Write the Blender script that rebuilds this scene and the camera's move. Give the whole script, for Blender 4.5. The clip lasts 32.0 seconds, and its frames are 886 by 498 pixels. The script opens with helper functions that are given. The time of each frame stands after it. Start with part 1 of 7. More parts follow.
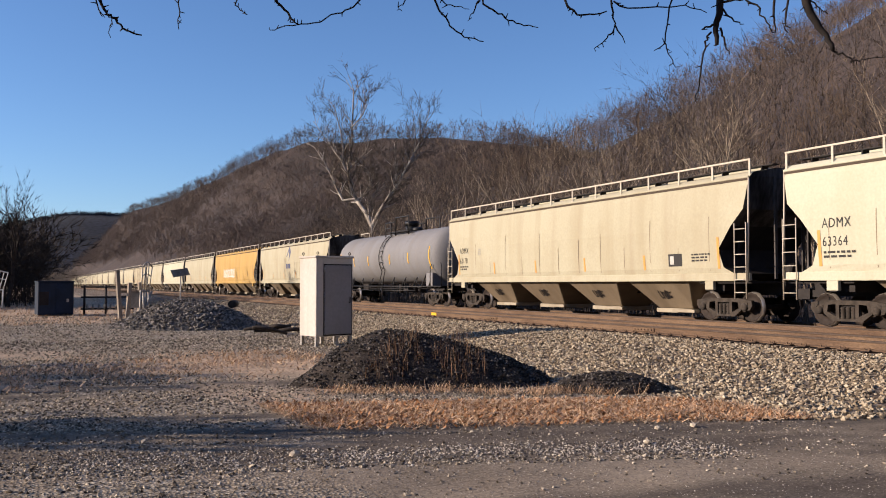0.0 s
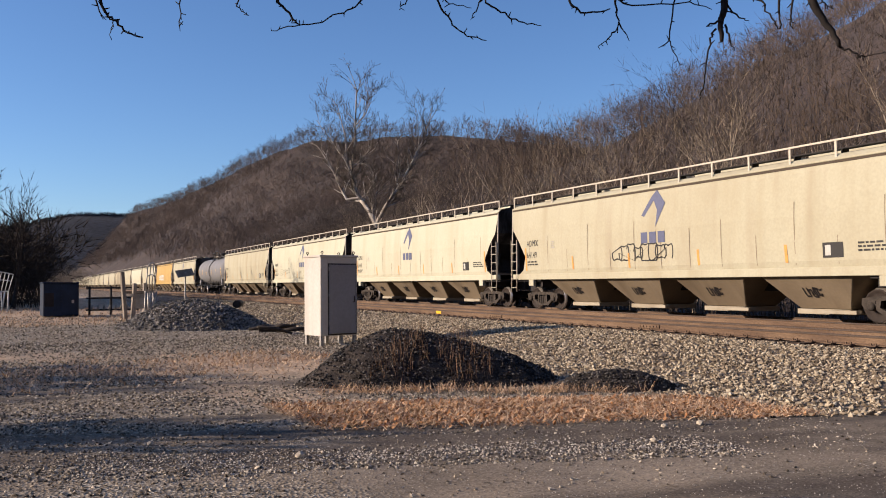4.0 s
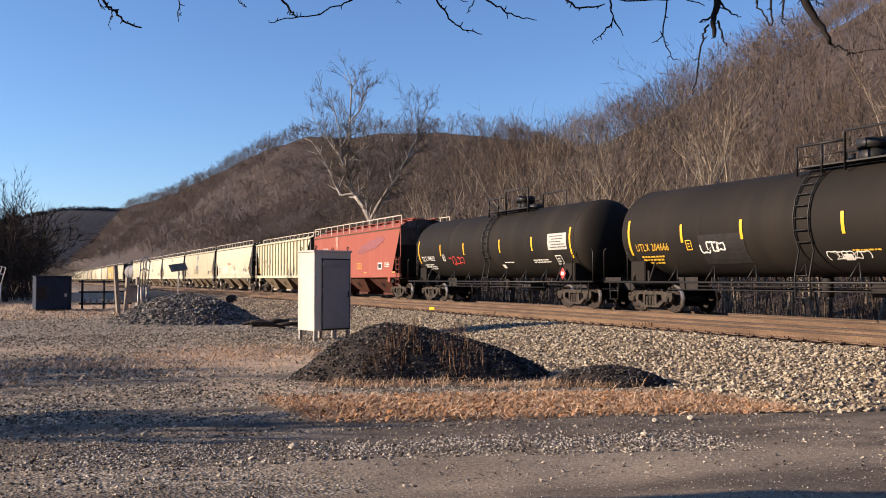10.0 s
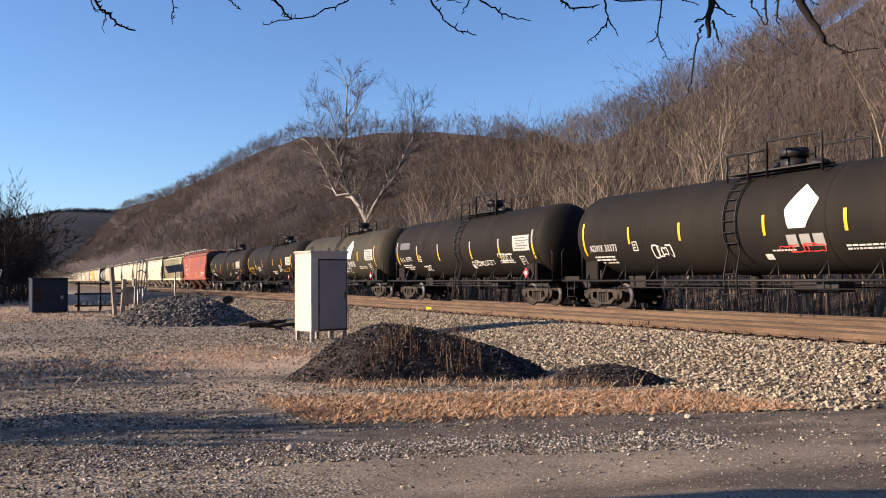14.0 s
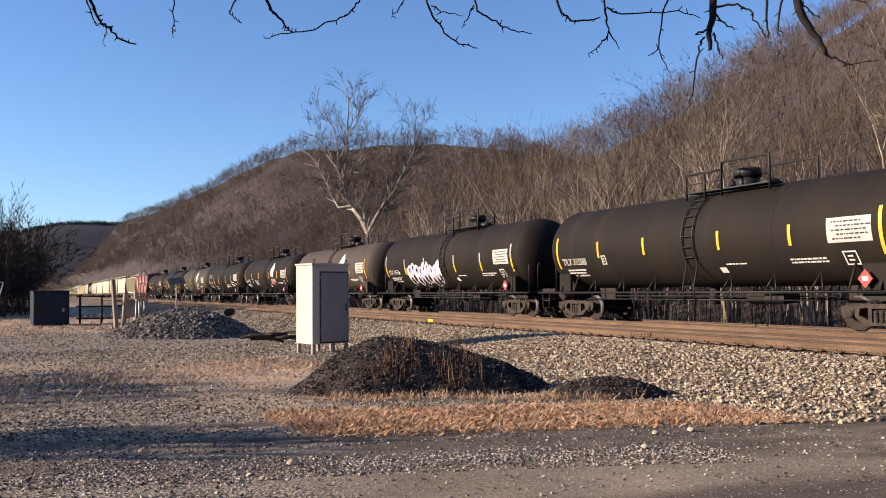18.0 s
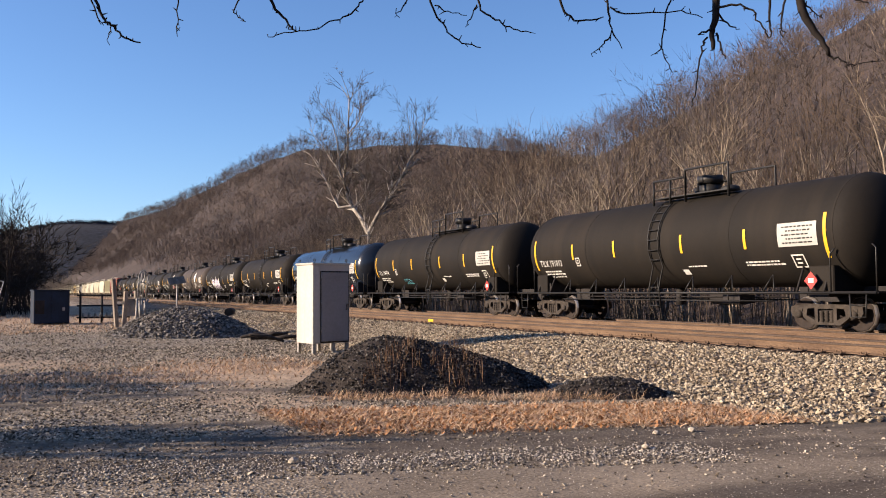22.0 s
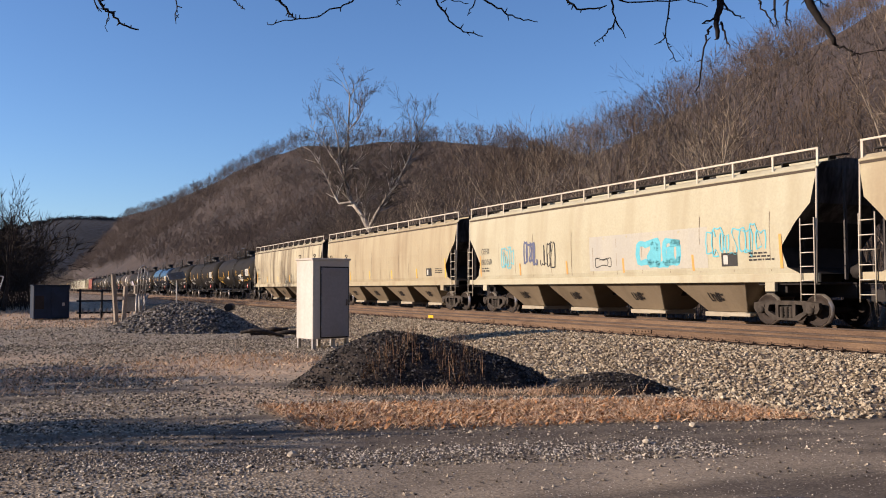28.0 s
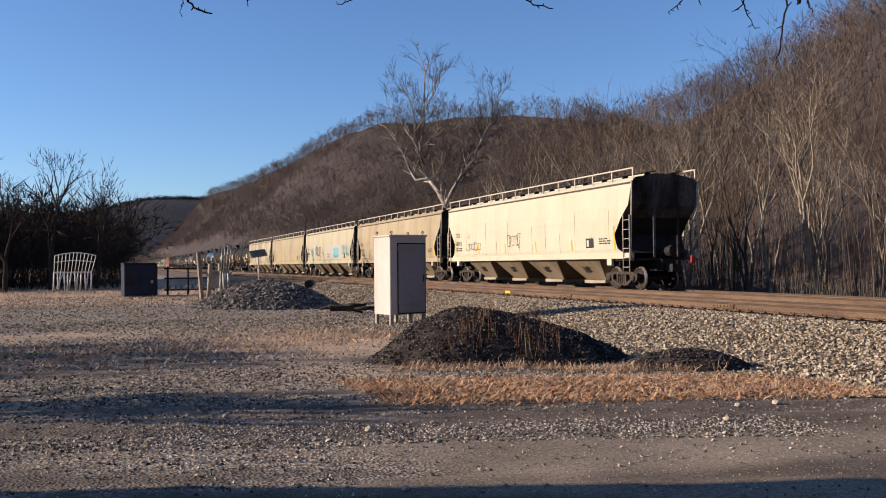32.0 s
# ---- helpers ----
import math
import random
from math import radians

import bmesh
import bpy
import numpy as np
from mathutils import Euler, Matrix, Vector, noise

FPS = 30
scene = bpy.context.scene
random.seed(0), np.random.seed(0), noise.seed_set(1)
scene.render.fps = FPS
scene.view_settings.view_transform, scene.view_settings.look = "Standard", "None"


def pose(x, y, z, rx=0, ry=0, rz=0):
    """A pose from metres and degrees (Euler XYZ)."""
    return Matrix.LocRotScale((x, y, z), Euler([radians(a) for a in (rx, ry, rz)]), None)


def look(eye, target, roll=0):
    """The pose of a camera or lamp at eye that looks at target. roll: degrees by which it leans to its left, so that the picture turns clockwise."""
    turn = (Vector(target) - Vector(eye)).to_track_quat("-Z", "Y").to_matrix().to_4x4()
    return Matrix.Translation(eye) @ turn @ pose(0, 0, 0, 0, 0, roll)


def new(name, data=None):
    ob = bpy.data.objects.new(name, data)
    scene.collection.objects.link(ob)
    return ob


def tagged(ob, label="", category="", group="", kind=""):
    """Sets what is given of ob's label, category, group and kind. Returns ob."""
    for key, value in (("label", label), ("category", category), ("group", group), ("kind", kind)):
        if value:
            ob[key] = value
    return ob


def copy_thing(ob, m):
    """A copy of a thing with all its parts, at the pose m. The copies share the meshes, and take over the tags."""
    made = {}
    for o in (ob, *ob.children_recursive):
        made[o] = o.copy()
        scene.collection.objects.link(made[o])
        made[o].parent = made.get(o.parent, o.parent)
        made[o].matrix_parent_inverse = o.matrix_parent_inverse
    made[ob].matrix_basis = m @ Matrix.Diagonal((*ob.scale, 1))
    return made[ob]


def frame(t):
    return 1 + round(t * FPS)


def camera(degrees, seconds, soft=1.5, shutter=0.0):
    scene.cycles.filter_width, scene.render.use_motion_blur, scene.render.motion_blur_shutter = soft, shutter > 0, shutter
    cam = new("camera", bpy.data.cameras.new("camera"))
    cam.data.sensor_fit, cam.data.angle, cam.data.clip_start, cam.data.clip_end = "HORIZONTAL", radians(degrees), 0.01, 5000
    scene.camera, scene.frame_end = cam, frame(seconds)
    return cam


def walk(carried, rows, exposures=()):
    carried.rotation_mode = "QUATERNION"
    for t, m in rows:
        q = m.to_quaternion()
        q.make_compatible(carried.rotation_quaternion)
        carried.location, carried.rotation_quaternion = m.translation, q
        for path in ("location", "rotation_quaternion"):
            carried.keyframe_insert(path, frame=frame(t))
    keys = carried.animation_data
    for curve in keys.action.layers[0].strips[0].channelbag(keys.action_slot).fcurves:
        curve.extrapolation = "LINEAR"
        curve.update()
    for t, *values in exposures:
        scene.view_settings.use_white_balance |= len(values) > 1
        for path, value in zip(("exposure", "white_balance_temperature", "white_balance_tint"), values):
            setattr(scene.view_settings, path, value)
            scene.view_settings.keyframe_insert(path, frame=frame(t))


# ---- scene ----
cam = camera(53.66, 32.0, soft=1.0)
# seconds; turn to the left of +y, tilt up, lean to the left, in degrees; the eye
AIM = [
    (0, 64.807, 2.316, 0.001, -0.029, 0.018, 1.631),
    (0.5, 64.848, 2.416, -0.123, -0.033, 0.021, 1.636),
    (1, 64.890, 2.399, -0.178, -0.041, 0.024, 1.640),
    (1.5, 64.927, 2.344, -0.240, -0.045, 0.026, 1.648),
    (2, 64.957, 2.306, -0.316, -0.055, 0.027, 1.647),
    (2.5, 65.001, 2.286, -0.392, -0.055, 0.026, 1.645),
    (3, 65.036, 2.226, -0.465, -0.066, 0.031, 1.648),
    (3.5, 65.102, 2.200, -0.484, -0.062, 0.030, 1.650),
    (5.5, 64.833, 2.046, -0.290, -0.014, 0.016, 1.625),
    (6, 64.790, 2.012, -0.212, 0.000, 0.011, 1.621),
    (6.5, 64.743, 1.986, -0.173, 0.003, 0.006, 1.619),
    (7, 64.727, 1.973, -0.137, 0.000, 0.009, 1.619),
    (7.5, 64.727, 1.981, -0.127, -0.004, 0.009, 1.617),
    (8, 64.719, 1.985, -0.070, -0.009, 0.008, 1.617),
    (8.5, 64.725, 1.987, -0.053, -0.012, 0.010, 1.614),
    (9, 64.710, 1.995, 0.000, -0.009, 0.007, 1.613),
    (9.5, 64.698, 1.996, 0.005, -0.006, 0.004, 1.611),
    (10, 64.666, 1.993, -0.014, -0.007, 0.001, 1.611),
    (10.5, 64.651, 1.975, -0.057, -0.006, 0.001, 1.613),
    (11, 64.627, 1.951, -0.164, -0.003, -0.001, 1.616),
    (11.5, 64.611, 1.940, -0.237, -0.009, 0.007, 1.615),
    (12, 64.590, 1.924, -0.295, -0.007, 0.005, 1.617),
    (12.5, 64.562, 1.919, -0.324, -0.005, 0.003, 1.618),
    (13, 64.548, 1.915, -0.362, -0.012, 0.010, 1.621),
    (13.5, 64.513, 1.926, -0.366, -0.011, 0.008, 1.621),
    (14, 64.453, 1.953, -0.379, -0.011, 0.007, 1.623),
    (14.5, 64.415, 2.068, -0.390, -0.012, 0.008, 1.620),
    (16.5, 64.492, 2.494, -0.469, -0.019, 0.012, 1.625),
    (17, 64.505, 2.620, -0.447, -0.019, 0.013, 1.624),
    (17.5, 64.514, 2.693, -0.507, -0.021, 0.008, 1.628),
    (18, 64.545, 2.734, -0.476, -0.027, 0.017, 1.631),
    (18.5, 64.554, 2.742, -0.528, -0.032, 0.014, 1.633),
    (19, 64.550, 2.726, -0.478, -0.029, 0.012, 1.632),
    (19.5, 64.547, 2.731, -0.429, -0.024, 0.004, 1.628),
    (20, 64.551, 2.725, -0.457, -0.022, 0.003, 1.625),
    (20.5, 64.546, 2.715, -0.428, -0.022, -0.002, 1.624),
    (21, 64.550, 2.695, -0.400, -0.020, -0.002, 1.624),
    (21.5, 64.553, 2.720, -0.357, -0.021, -0.001, 1.622),
    (22, 64.551, 2.750, -0.318, -0.025, -0.001, 1.623),
    (22.5, 64.552, 2.780, -0.243, -0.037, 0.005, 1.619),
    (23, 64.541, 2.824, -0.159, -0.038, 0.001, 1.612),
    (23.5, 64.544, 2.856, -0.102, -0.048, 0.006, 1.607),
    (24, 64.497, 2.801, -0.053, -0.031, 0.002, 1.600),
    (24.5, 64.483, 2.743, -0.032, -0.023, 0.001, 1.599),
    (25, 64.447, 2.677, -0.103, -0.015, -0.003, 1.601),
    (25.5, 64.418, 2.667, -0.006, -0.026, -0.004, 1.592),
    (27.5, 64.449, 2.608, -0.002, -0.065, -0.003, 1.584),
    (28, 64.562, 2.551, -0.139, -0.070, 0.016, 1.589),
    (28.5, 64.651, 2.497, -0.222, -0.074, 0.026, 1.589),
    (29, 64.872, 2.341, -0.363, -0.076, 0.034, 1.599),
    (29.5, 65.177, 2.069, -0.373, -0.079, 0.038, 1.599),
    (30, 65.596, 1.789, -0.503, -0.074, 0.045, 1.603),
    (30.5, 66.224, 1.534, -0.458, -0.088, 0.045, 1.603),
    (31, 67.105, 1.308, -0.425, -0.085, 0.042, 1.600),
    (31.5, 68.245, 1.087, -0.475, -0.091, 0.047, 1.595),
    (32, 69.612, 0.970, -0.566, -0.067, 0.050, 1.599),
]


def aim(yaw, pitch, roll, *eye):
    a, p = radians(yaw), radians(pitch)
    ahead = Vector((-math.sin(a) * math.cos(p), math.cos(a) * math.cos(p), math.sin(p)))
    return look(eye, Vector(eye) + ahead * 10, roll)


# the camera stops down for the pale cars and opens up for the black ones: seconds, stops, kelvin, tint
EXPOSURES = [(t, stops, 5880 if stops < 0.8 else 6020, 18) for t, stops in ((0, 0.68), (3, 0.68), (6, 0.48), (8, 0.66), (9, 0.86), (10, 0.92), (13, 0.96), (17, 0.98), (21, 1.0), (23, 0.96), (25, 0.77), (28, 0.68), (32, 0.66))]
walk(cam, [(t, aim(*row)) for t, *row in AIM], EXPOSURES)

# ---------------------------------------------------------------- light
SUN_EL, SUN_AZ = 18.0, 198.5          # degrees; azimuth clockwise from +y
world = bpy.data.worlds.new("sky")
scene.world = world
world.use_nodes = True
wn = world.node_tree
sky = wn.nodes.new("ShaderNodeTexSky")
sky.sky_type, sky.sun_disc = "NISHITA", False
sky.sun_elevation, sky.sun_rotation = radians(SUN_EL), radians(SUN_AZ)
sky.altitude, sky.air_density, sky.dust_density, sky.ozone_density = 200, 1.0, 0.10, 4.4
wn.links.new(sky.outputs[0], wn.nodes["Background"].inputs[0])
wn.nodes["Background"].inputs[1].default_value = 0.090
sun = new("sun", bpy.data.lights.new("sun", "SUN"))
sun.data.energy, sun.data.angle, sun.data.color = 5.0, radians(0.53), (1.0, 0.80, 0.55)
_a, _e = radians(SUN_AZ), radians(SUN_EL)
SUN_WAY = Vector((math.sin(_a) * math.cos(_e), math.cos(_a) * math.cos(_e), math.sin(_e)))
sun.matrix_world = look(SUN_WAY * 60, (0, 0, 0))

# ---------------------------------------------------------------- materials
MATS = {}


def mat(name, base, rough=0.8, metal=0.0, vary=0.25, scale=3.0, fine=40.0, bump=0.15, second=None, stretch=(1, 1, 1), per_object=0.0, spec=0.3,
        coords="Object", contrast=(0.35, 0.65), fine_amount=0.35):
    """A surface with coarse patches between base and second, fine grain and relief."""
    if name in MATS:
        return MATS[name]
    m = bpy.data.materials.new(name)
    m.use_nodes = True
    t, b = m.node_tree, m.node_tree.nodes["Principled BSDF"]
    n = t.nodes.new
    tc, mp = n("ShaderNodeTexCoord"), n("ShaderNodeMapping")
    mp.inputs["Scale"].default_value = stretch
    t.links.new(tc.outputs[coords], mp.inputs[0])
    big, small = n("ShaderNodeTexNoise"), n("ShaderNodeTexNoise")
    for node, s, d in ((big, scale, 5), (small, fine, 4)):
        node.inputs["Scale"].default_value, node.inputs["Detail"].default_value = s, d
        t.links.new(mp.outputs[0], node.inputs["Vector"])
    ramp = n("ShaderNodeValToRGB")
    ramp.color_ramp.elements[0].position, ramp.color_ramp.elements[1].position = contrast
    second = second or tuple(c * (1 - vary) for c in base)
    ramp.color_ramp.elements[0].color, ramp.color_ramp.elements[1].color = (*second, 1), (*base, 1)
    t.links.new(big.outputs["Fac"], ramp.inputs[0])
    grain = n("ShaderNodeMapRange")
    grain.inputs["From Min"].default_value, grain.inputs["From Max"].default_value = 0.3, 0.7
    grain.inputs["To Min"].default_value, grain.inputs["To Max"].default_value = 1 - fine_amount, 1 + fine_amount
    t.links.new(small.outputs["Fac"], grain.inputs["Value"])
    mul = n("ShaderNodeVectorMath")
    mul.operation = "SCALE"
    t.links.new(ramp.outputs[0], mul.inputs[0])
    t.links.new(grain.outputs[0], mul.inputs["Scale"])
    last = mul.outputs[0]
    if per_object:
        info, rng, mul2 = n("ShaderNodeObjectInfo"), n("ShaderNodeMapRange"), n("ShaderNodeVectorMath")
        rng.inputs["To Min"].default_value, rng.inputs["To Max"].default_value = 1 - per_object, 1 + per_object
        mul2.operation = "SCALE"
        t.links.new(info.outputs["Random"], rng.inputs["Value"])
        t.links.new(last, mul2.inputs[0])
        t.links.new(rng.outputs[0], mul2.inputs["Scale"])
        last = mul2.outputs[0]
    t.links.new(last, b.inputs["Base Color"])
    b.inputs["Roughness"].default_value, b.inputs["Metallic"].default_value = rough, metal
    b.inputs["Specular IOR Level"].default_value = spec
    if bump:
        bp = n("ShaderNodeBump")
        bp.inputs["Strength"].default_value, bp.inputs["Distance"].default_value = bump, 0.02
        t.links.new(small.outputs["Fac"], bp.inputs["Height"])
        t.links.new(bp.outputs[0], b.inputs["Normal"])
    MATS[name] = m
    return m


def painted(name, base, stain, streak=0.5, rough=0.7, soot=(0.30, 0.24, 0.17), patch=0.0, spec=0.15, run=(2.2, 1.0, 0.16)):
    """Weathered railcar paint: blotches, streaks that run down the side and a dusty grain."""
    if name in MATS:
        return MATS[name]
    m = mat(name, base, rough, vary=0.12, scale=0.5, fine=14, bump=0.05, second=tuple(0.75 * a + 0.25 * b for a, b in zip(base, stain)), spec=spec, fine_amount=0.06)
    t = m.node_tree
    n = t.nodes.new
    b = t.nodes["Principled BSDF"]
    src = b.inputs["Base Color"].links[0].from_socket
    tc, info = n("ShaderNodeTexCoord"), n("ShaderNodeObjectInfo")
    shift = n("ShaderNodeVectorMath")
    shift.operation = "MULTIPLY_ADD"
    comb = n("ShaderNodeCombineXYZ")
    t.links.new(info.outputs["Random"], comb.inputs[0])
    shift.inputs[1].default_value = (90, 0, 0)
    t.links.new(comb.outputs[0], shift.inputs[0])
    t.links.new(tc.outputs["Object"], shift.inputs[2])
    last = src
    for stretch, lo, hi, amount, tint in (((1.1, 0.3, 0.10), 0.48, 0.72, streak, stain), (run, 0.55, 0.80 if run[0] < 3 else 0.70, streak * (0.55 if run[0] < 3 else 0.9), soot), ((0.35, 0.3, 0.35), 0.5, 0.7, streak * 0.5 + patch, stain)):
        mp, nz, rng, mix = n("ShaderNodeMapping"), n("ShaderNodeTexNoise"), n("ShaderNodeMapRange"), n("ShaderNodeMix")
        mp.inputs["Scale"].default_value = stretch
        nz.inputs["Scale"].default_value, nz.inputs["Detail"].default_value = 1.0, 4
        rng.inputs["From Min"].default_value, rng.inputs["From Max"].default_value, rng.inputs["To Max"].default_value = lo, hi, amount
        mix.data_type = "RGBA"
        mix.inputs[7].default_value = (*tint, 1)
        t.links.new(shift.outputs[0], mp.inputs[0])
        t.links.new(mp.outputs[0], nz.inputs["Vector"])
        t.links.new(nz.outputs["Fac"], rng.inputs["Value"])
        t.links.new(rng.outputs[0], mix.inputs[0])
        t.links.new(last, mix.inputs[6])
        last = mix.outputs[2]
    t.links.new(last, b.inputs["Base Color"])
    return m


def plain(name, base, rough=0.6, metal=0.0):
    return mat(name, base, rough, metal, vary=0.12, scale=6, fine=60, bump=0.04, fine_amount=0.08)


CREAM = painted("cream_paint", (0.413, 0.388, 0.280), (0.317, 0.272, 0.176), 0.62)
CREAM_PALE = painted("pale_cream_paint", (0.481, 0.468, 0.354), (0.384, 0.341, 0.232), 0.38)
CREAM_BROWN = painted("brown_dusted_paint", (0.370, 0.320, 0.209), (0.227, 0.165, 0.100), 0.65, soot=(0.143, 0.107, 0.071), run=(2.688, 0.890, 0.114))
CREAM_GREY = painted("grey_streaked_paint", (0.43, 0.385, 0.265), (0.17, 0.132, 0.085), 1.0, soot=(0.08, 0.063, 0.044), run=(4.2, 1.0, 0.13), patch=0.25)
YELLOW_PAINT = painted("orange_cream_paint", (0.458, 0.308, 0.106), (0.317, 0.194, 0.062), 0.4)
RUSTY_CREAM = painted("rusty_cream_paint", (0.542, 0.528, 0.385), (0.454, 0.306, 0.148), 0.40)
RED_PAINT = painted("oxide_red_paint", (0.289, 0.086, 0.061), (0.216, 0.070, 0.049), 0.4)
BLACK_PAINT = painted("black_tank_paint", (0.015, 0.0135, 0.012), (0.030, 0.024, 0.018), 0.6, rough=0.7, soot=(0.028, 0.023, 0.017), spec=0.10)
BLUE_BLACK = painted("glossy_blue_black_paint", (0.012, 0.016, 0.024), (0.02, 0.022, 0.027), 0.3, rough=0.22, soot=(0.03, 0.03, 0.03), spec=0.5)
GREY_TANK = painted("grey_tank_paint", (0.204, 0.204, 0.212), (0.136, 0.128, 0.119), 0.4)
BROWN_TANK = painted("brown_grey_tank_paint", (0.068, 0.054, 0.045), (0.041, 0.032, 0.027), 0.5)
OLIVE_TANK = painted("olive_dusted_tank_paint", (0.048, 0.043, 0.030), (0.075, 0.064, 0.044), 0.6, rough=0.65, soot=(0.03, 0.026, 0.02), spec=0.12)
BAY_DIRT = painted("dusty_bay_paint", (0.215, 0.170, 0.115), (0.090, 0.066, 0.042), 0.7)
GATE_PALE = painted("pale_gate_paint", (0.36, 0.32, 0.24), (0.16, 0.12, 0.08), 0.6)
PANEL_GREY = plain("faded_white_panel", (0.46, 0.45, 0.41), 0.6)
# bay red cut down to carry the shade beneath the car
BAY_RED = painted("shaded_dusty_red_bay_paint", (0.085, 0.032, 0.022), (0.05, 0.027, 0.019), 0.6)
RAIL_WHITE = plain("pale_handrail_paint", (0.495, 0.441, 0.351), 0.5)
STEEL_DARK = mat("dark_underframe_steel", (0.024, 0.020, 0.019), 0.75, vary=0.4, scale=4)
BOGIE = mat("dusty_cast_steel", (0.062, 0.050, 0.040), 0.9, vary=0.5, scale=5, bump=0.3)
WHEEL = mat("worn_wheel_steel", (0.036, 0.026, 0.021), 0.8, metal=0.1, vary=0.4, scale=4)
TREAD = plain("polished_tread_steel", (0.546, 0.494, 0.442), 0.4, 0.8)
BLACK_RAIL = plain("black_handrail_paint", (0.02, 0.019, 0.018), 0.5)
DECAL_BLACK = plain("black_lettering", (0.03, 0.028, 0.026), 0.6)
DECAL_WHITE = plain("white_lettering", (0.72, 0.70, 0.64), 0.6)
DECAL_YELLOW = plain("yellow_lettering", (0.72, 0.42, 0.03), 0.6)
STRIPE_YELLOW = plain("yellow_reflective_tape", (0.75, 0.43, 0.02), 0.45)
STRIPE_ORANGE = plain("faded_orange_tape", (0.62, 0.30, 0.07), 0.55)
STRIPE_GREY = plain("dulled_grey_tape", (0.34, 0.33, 0.31), 0.55)
DECAL_BLUE = plain("slate_blue_emblem", (0.10, 0.11, 0.18), 0.6)
DULL_BLOCK = plain("dull_overpaint_block", (0.13, 0.13, 0.135), 0.6)
DECAL_LILAC = plain("lilac_spray_paint", (0.52, 0.46, 0.66), 0.6)
DECAL_TEAL = plain("teal_spray_paint", (0.12, 0.42, 0.50), 0.6)
DECAL_VIOLET = plain("faded_violet_paint", (0.235, 0.082, 0.088), 0.7)
PINK_RUN = plain("pinkish_run_off", (0.44, 0.22, 0.175), 0.75)
DECAL_RED = plain("red_placard", (0.55, 0.06, 0.05), 0.5)
OVERPAINT = painted("faded_grey_overpaint", (0.40, 0.38, 0.31), (0.34, 0.33, 0.30), 0.5)
SEAM = plain("stained_weld_seam", (0.24, 0.19, 0.13), 0.8)
# colour of the painted shadow line below the hopper eaves
EAVE_SHADE = plain("eave_shade_paint", (0.075, 0.056, 0.04), 0.85)
PRIMER = painted("fresh_cream_patch", (0.563, 0.528, 0.418), (0.510, 0.458, 0.343), 0.2)
CABINET = painted("weathered_white_cabinet_paint", (0.56, 0.535, 0.49), (0.36, 0.30, 0.23), 0.55)
# grey door paint, darkened further for the shade on the cabinet's front
CABINET_DOOR = painted("shaded_grey_door_paint", (0.27, 0.26, 0.265), (0.17, 0.145, 0.13), 0.6)
RUST = mat("rusty_rail_steel", (0.155, 0.100, 0.060), 0.85, vary=0.35, scale=2.5, fine=50, second=(0.095, 0.058, 0.036), stretch=(0.3, 1, 1))
RAIL_TOP = mat("worn_rail_head", (0.45, 0.40, 0.35), 0.35, metal=0.8, vary=0.3, scale=3)
TIE = mat("creosoted_tie_wood", (0.085, 0.055, 0.036), 0.9, vary=0.5, scale=3, fine=30, per_object=0.3)
BARK = mat("grey_brown_bark", (0.310, 0.255, 0.195), 0.9, vary=0.45, scale=3, fine=20, bump=0.5)
# bark in a sunlit and a shaded copy; the light is in the colour
BARK_LIT = mat("sunlit_bark", (0.36, 0.295, 0.215), 0.9, vary=0.5, scale=2, fine=20, bump=0.5)
BARK_SHADED = mat("shaded_bark", (0.085, 0.067, 0.053), 0.9, vary=0.5, scale=2, fine=20, bump=0.5)
BARK_PALE = mat("pale_sycamore_bark", (0.50, 0.455, 0.395), 0.85, vary=0.6, scale=1.2, fine=15, second=(0.20, 0.165, 0.135))
TWIG = mat("reddish_brown_twigs", (0.118, 0.085, 0.060), 0.9, vary=0.4, scale=0.3, fine=3, bump=0)
# twigs likewise: one copy coloured as sunlit, one as shaded
TWIG_LIT = mat("sunlit_twigs", (0.25, 0.20, 0.145), 0.9, vary=0.4, scale=0.6, fine=5, bump=0)
TWIG_SHADED = mat("shaded_twigs", (0.10, 0.075, 0.056), 0.9, vary=0.4, scale=0.6, fine=5, bump=0)
TWIG_PALE = mat("pale_grey_twigs", (0.163, 0.134, 0.103), 0.9, vary=0.4, scale=0.6, fine=5, bump=0)
TWIG_SYC = mat("grey_sycamore_twigs", (0.100, 0.082, 0.066), 0.9, vary=0.4, scale=0.6, fine=5, bump=0)
HILL_TWIG = mat("brown_hillside_twigs", (0.132, 0.099, 0.077), 0.95, vary=0.5, scale=0.03, fine=0.5, bump=0, second=(0.080, 0.060, 0.051))
# brush colour lowered to stand for the shadow behind the near trunks
BRUSH = mat("shade_brown_brush", (0.060, 0.046, 0.034), 0.95, vary=0.4, scale=0.3, fine=3, bump=0)
# thicket twigs darkened to carry the shade inside the yard-edge woods
BRUSH_SHADED = mat("shaded_thicket_twigs", (0.040, 0.031, 0.025), 0.95, vary=0.4, scale=0.4, fine=3, bump=0)
# ridge twigs with the blue of distance haze mixed into the colour
RIDGE_TWIG = mat("hazed_ridge_twigs", (0.030, 0.031, 0.039), 0.95, vary=0.4, scale=0.004, fine=0.05, bump=0)
# grime and the shadow line of the rail head, both in this colour
HEAD_SIDE = mat("dark_rail_head_side", (0.085, 0.058, 0.042), 0.7, vary=0.4, scale=2, fine=40)
# darker copy of the bark, for the yard-edge trees and debris
BARK_DARK = mat("darker_bark", (0.048, 0.037, 0.030), 0.9, vary=0.45, scale=3, fine=20, bump=0.5)
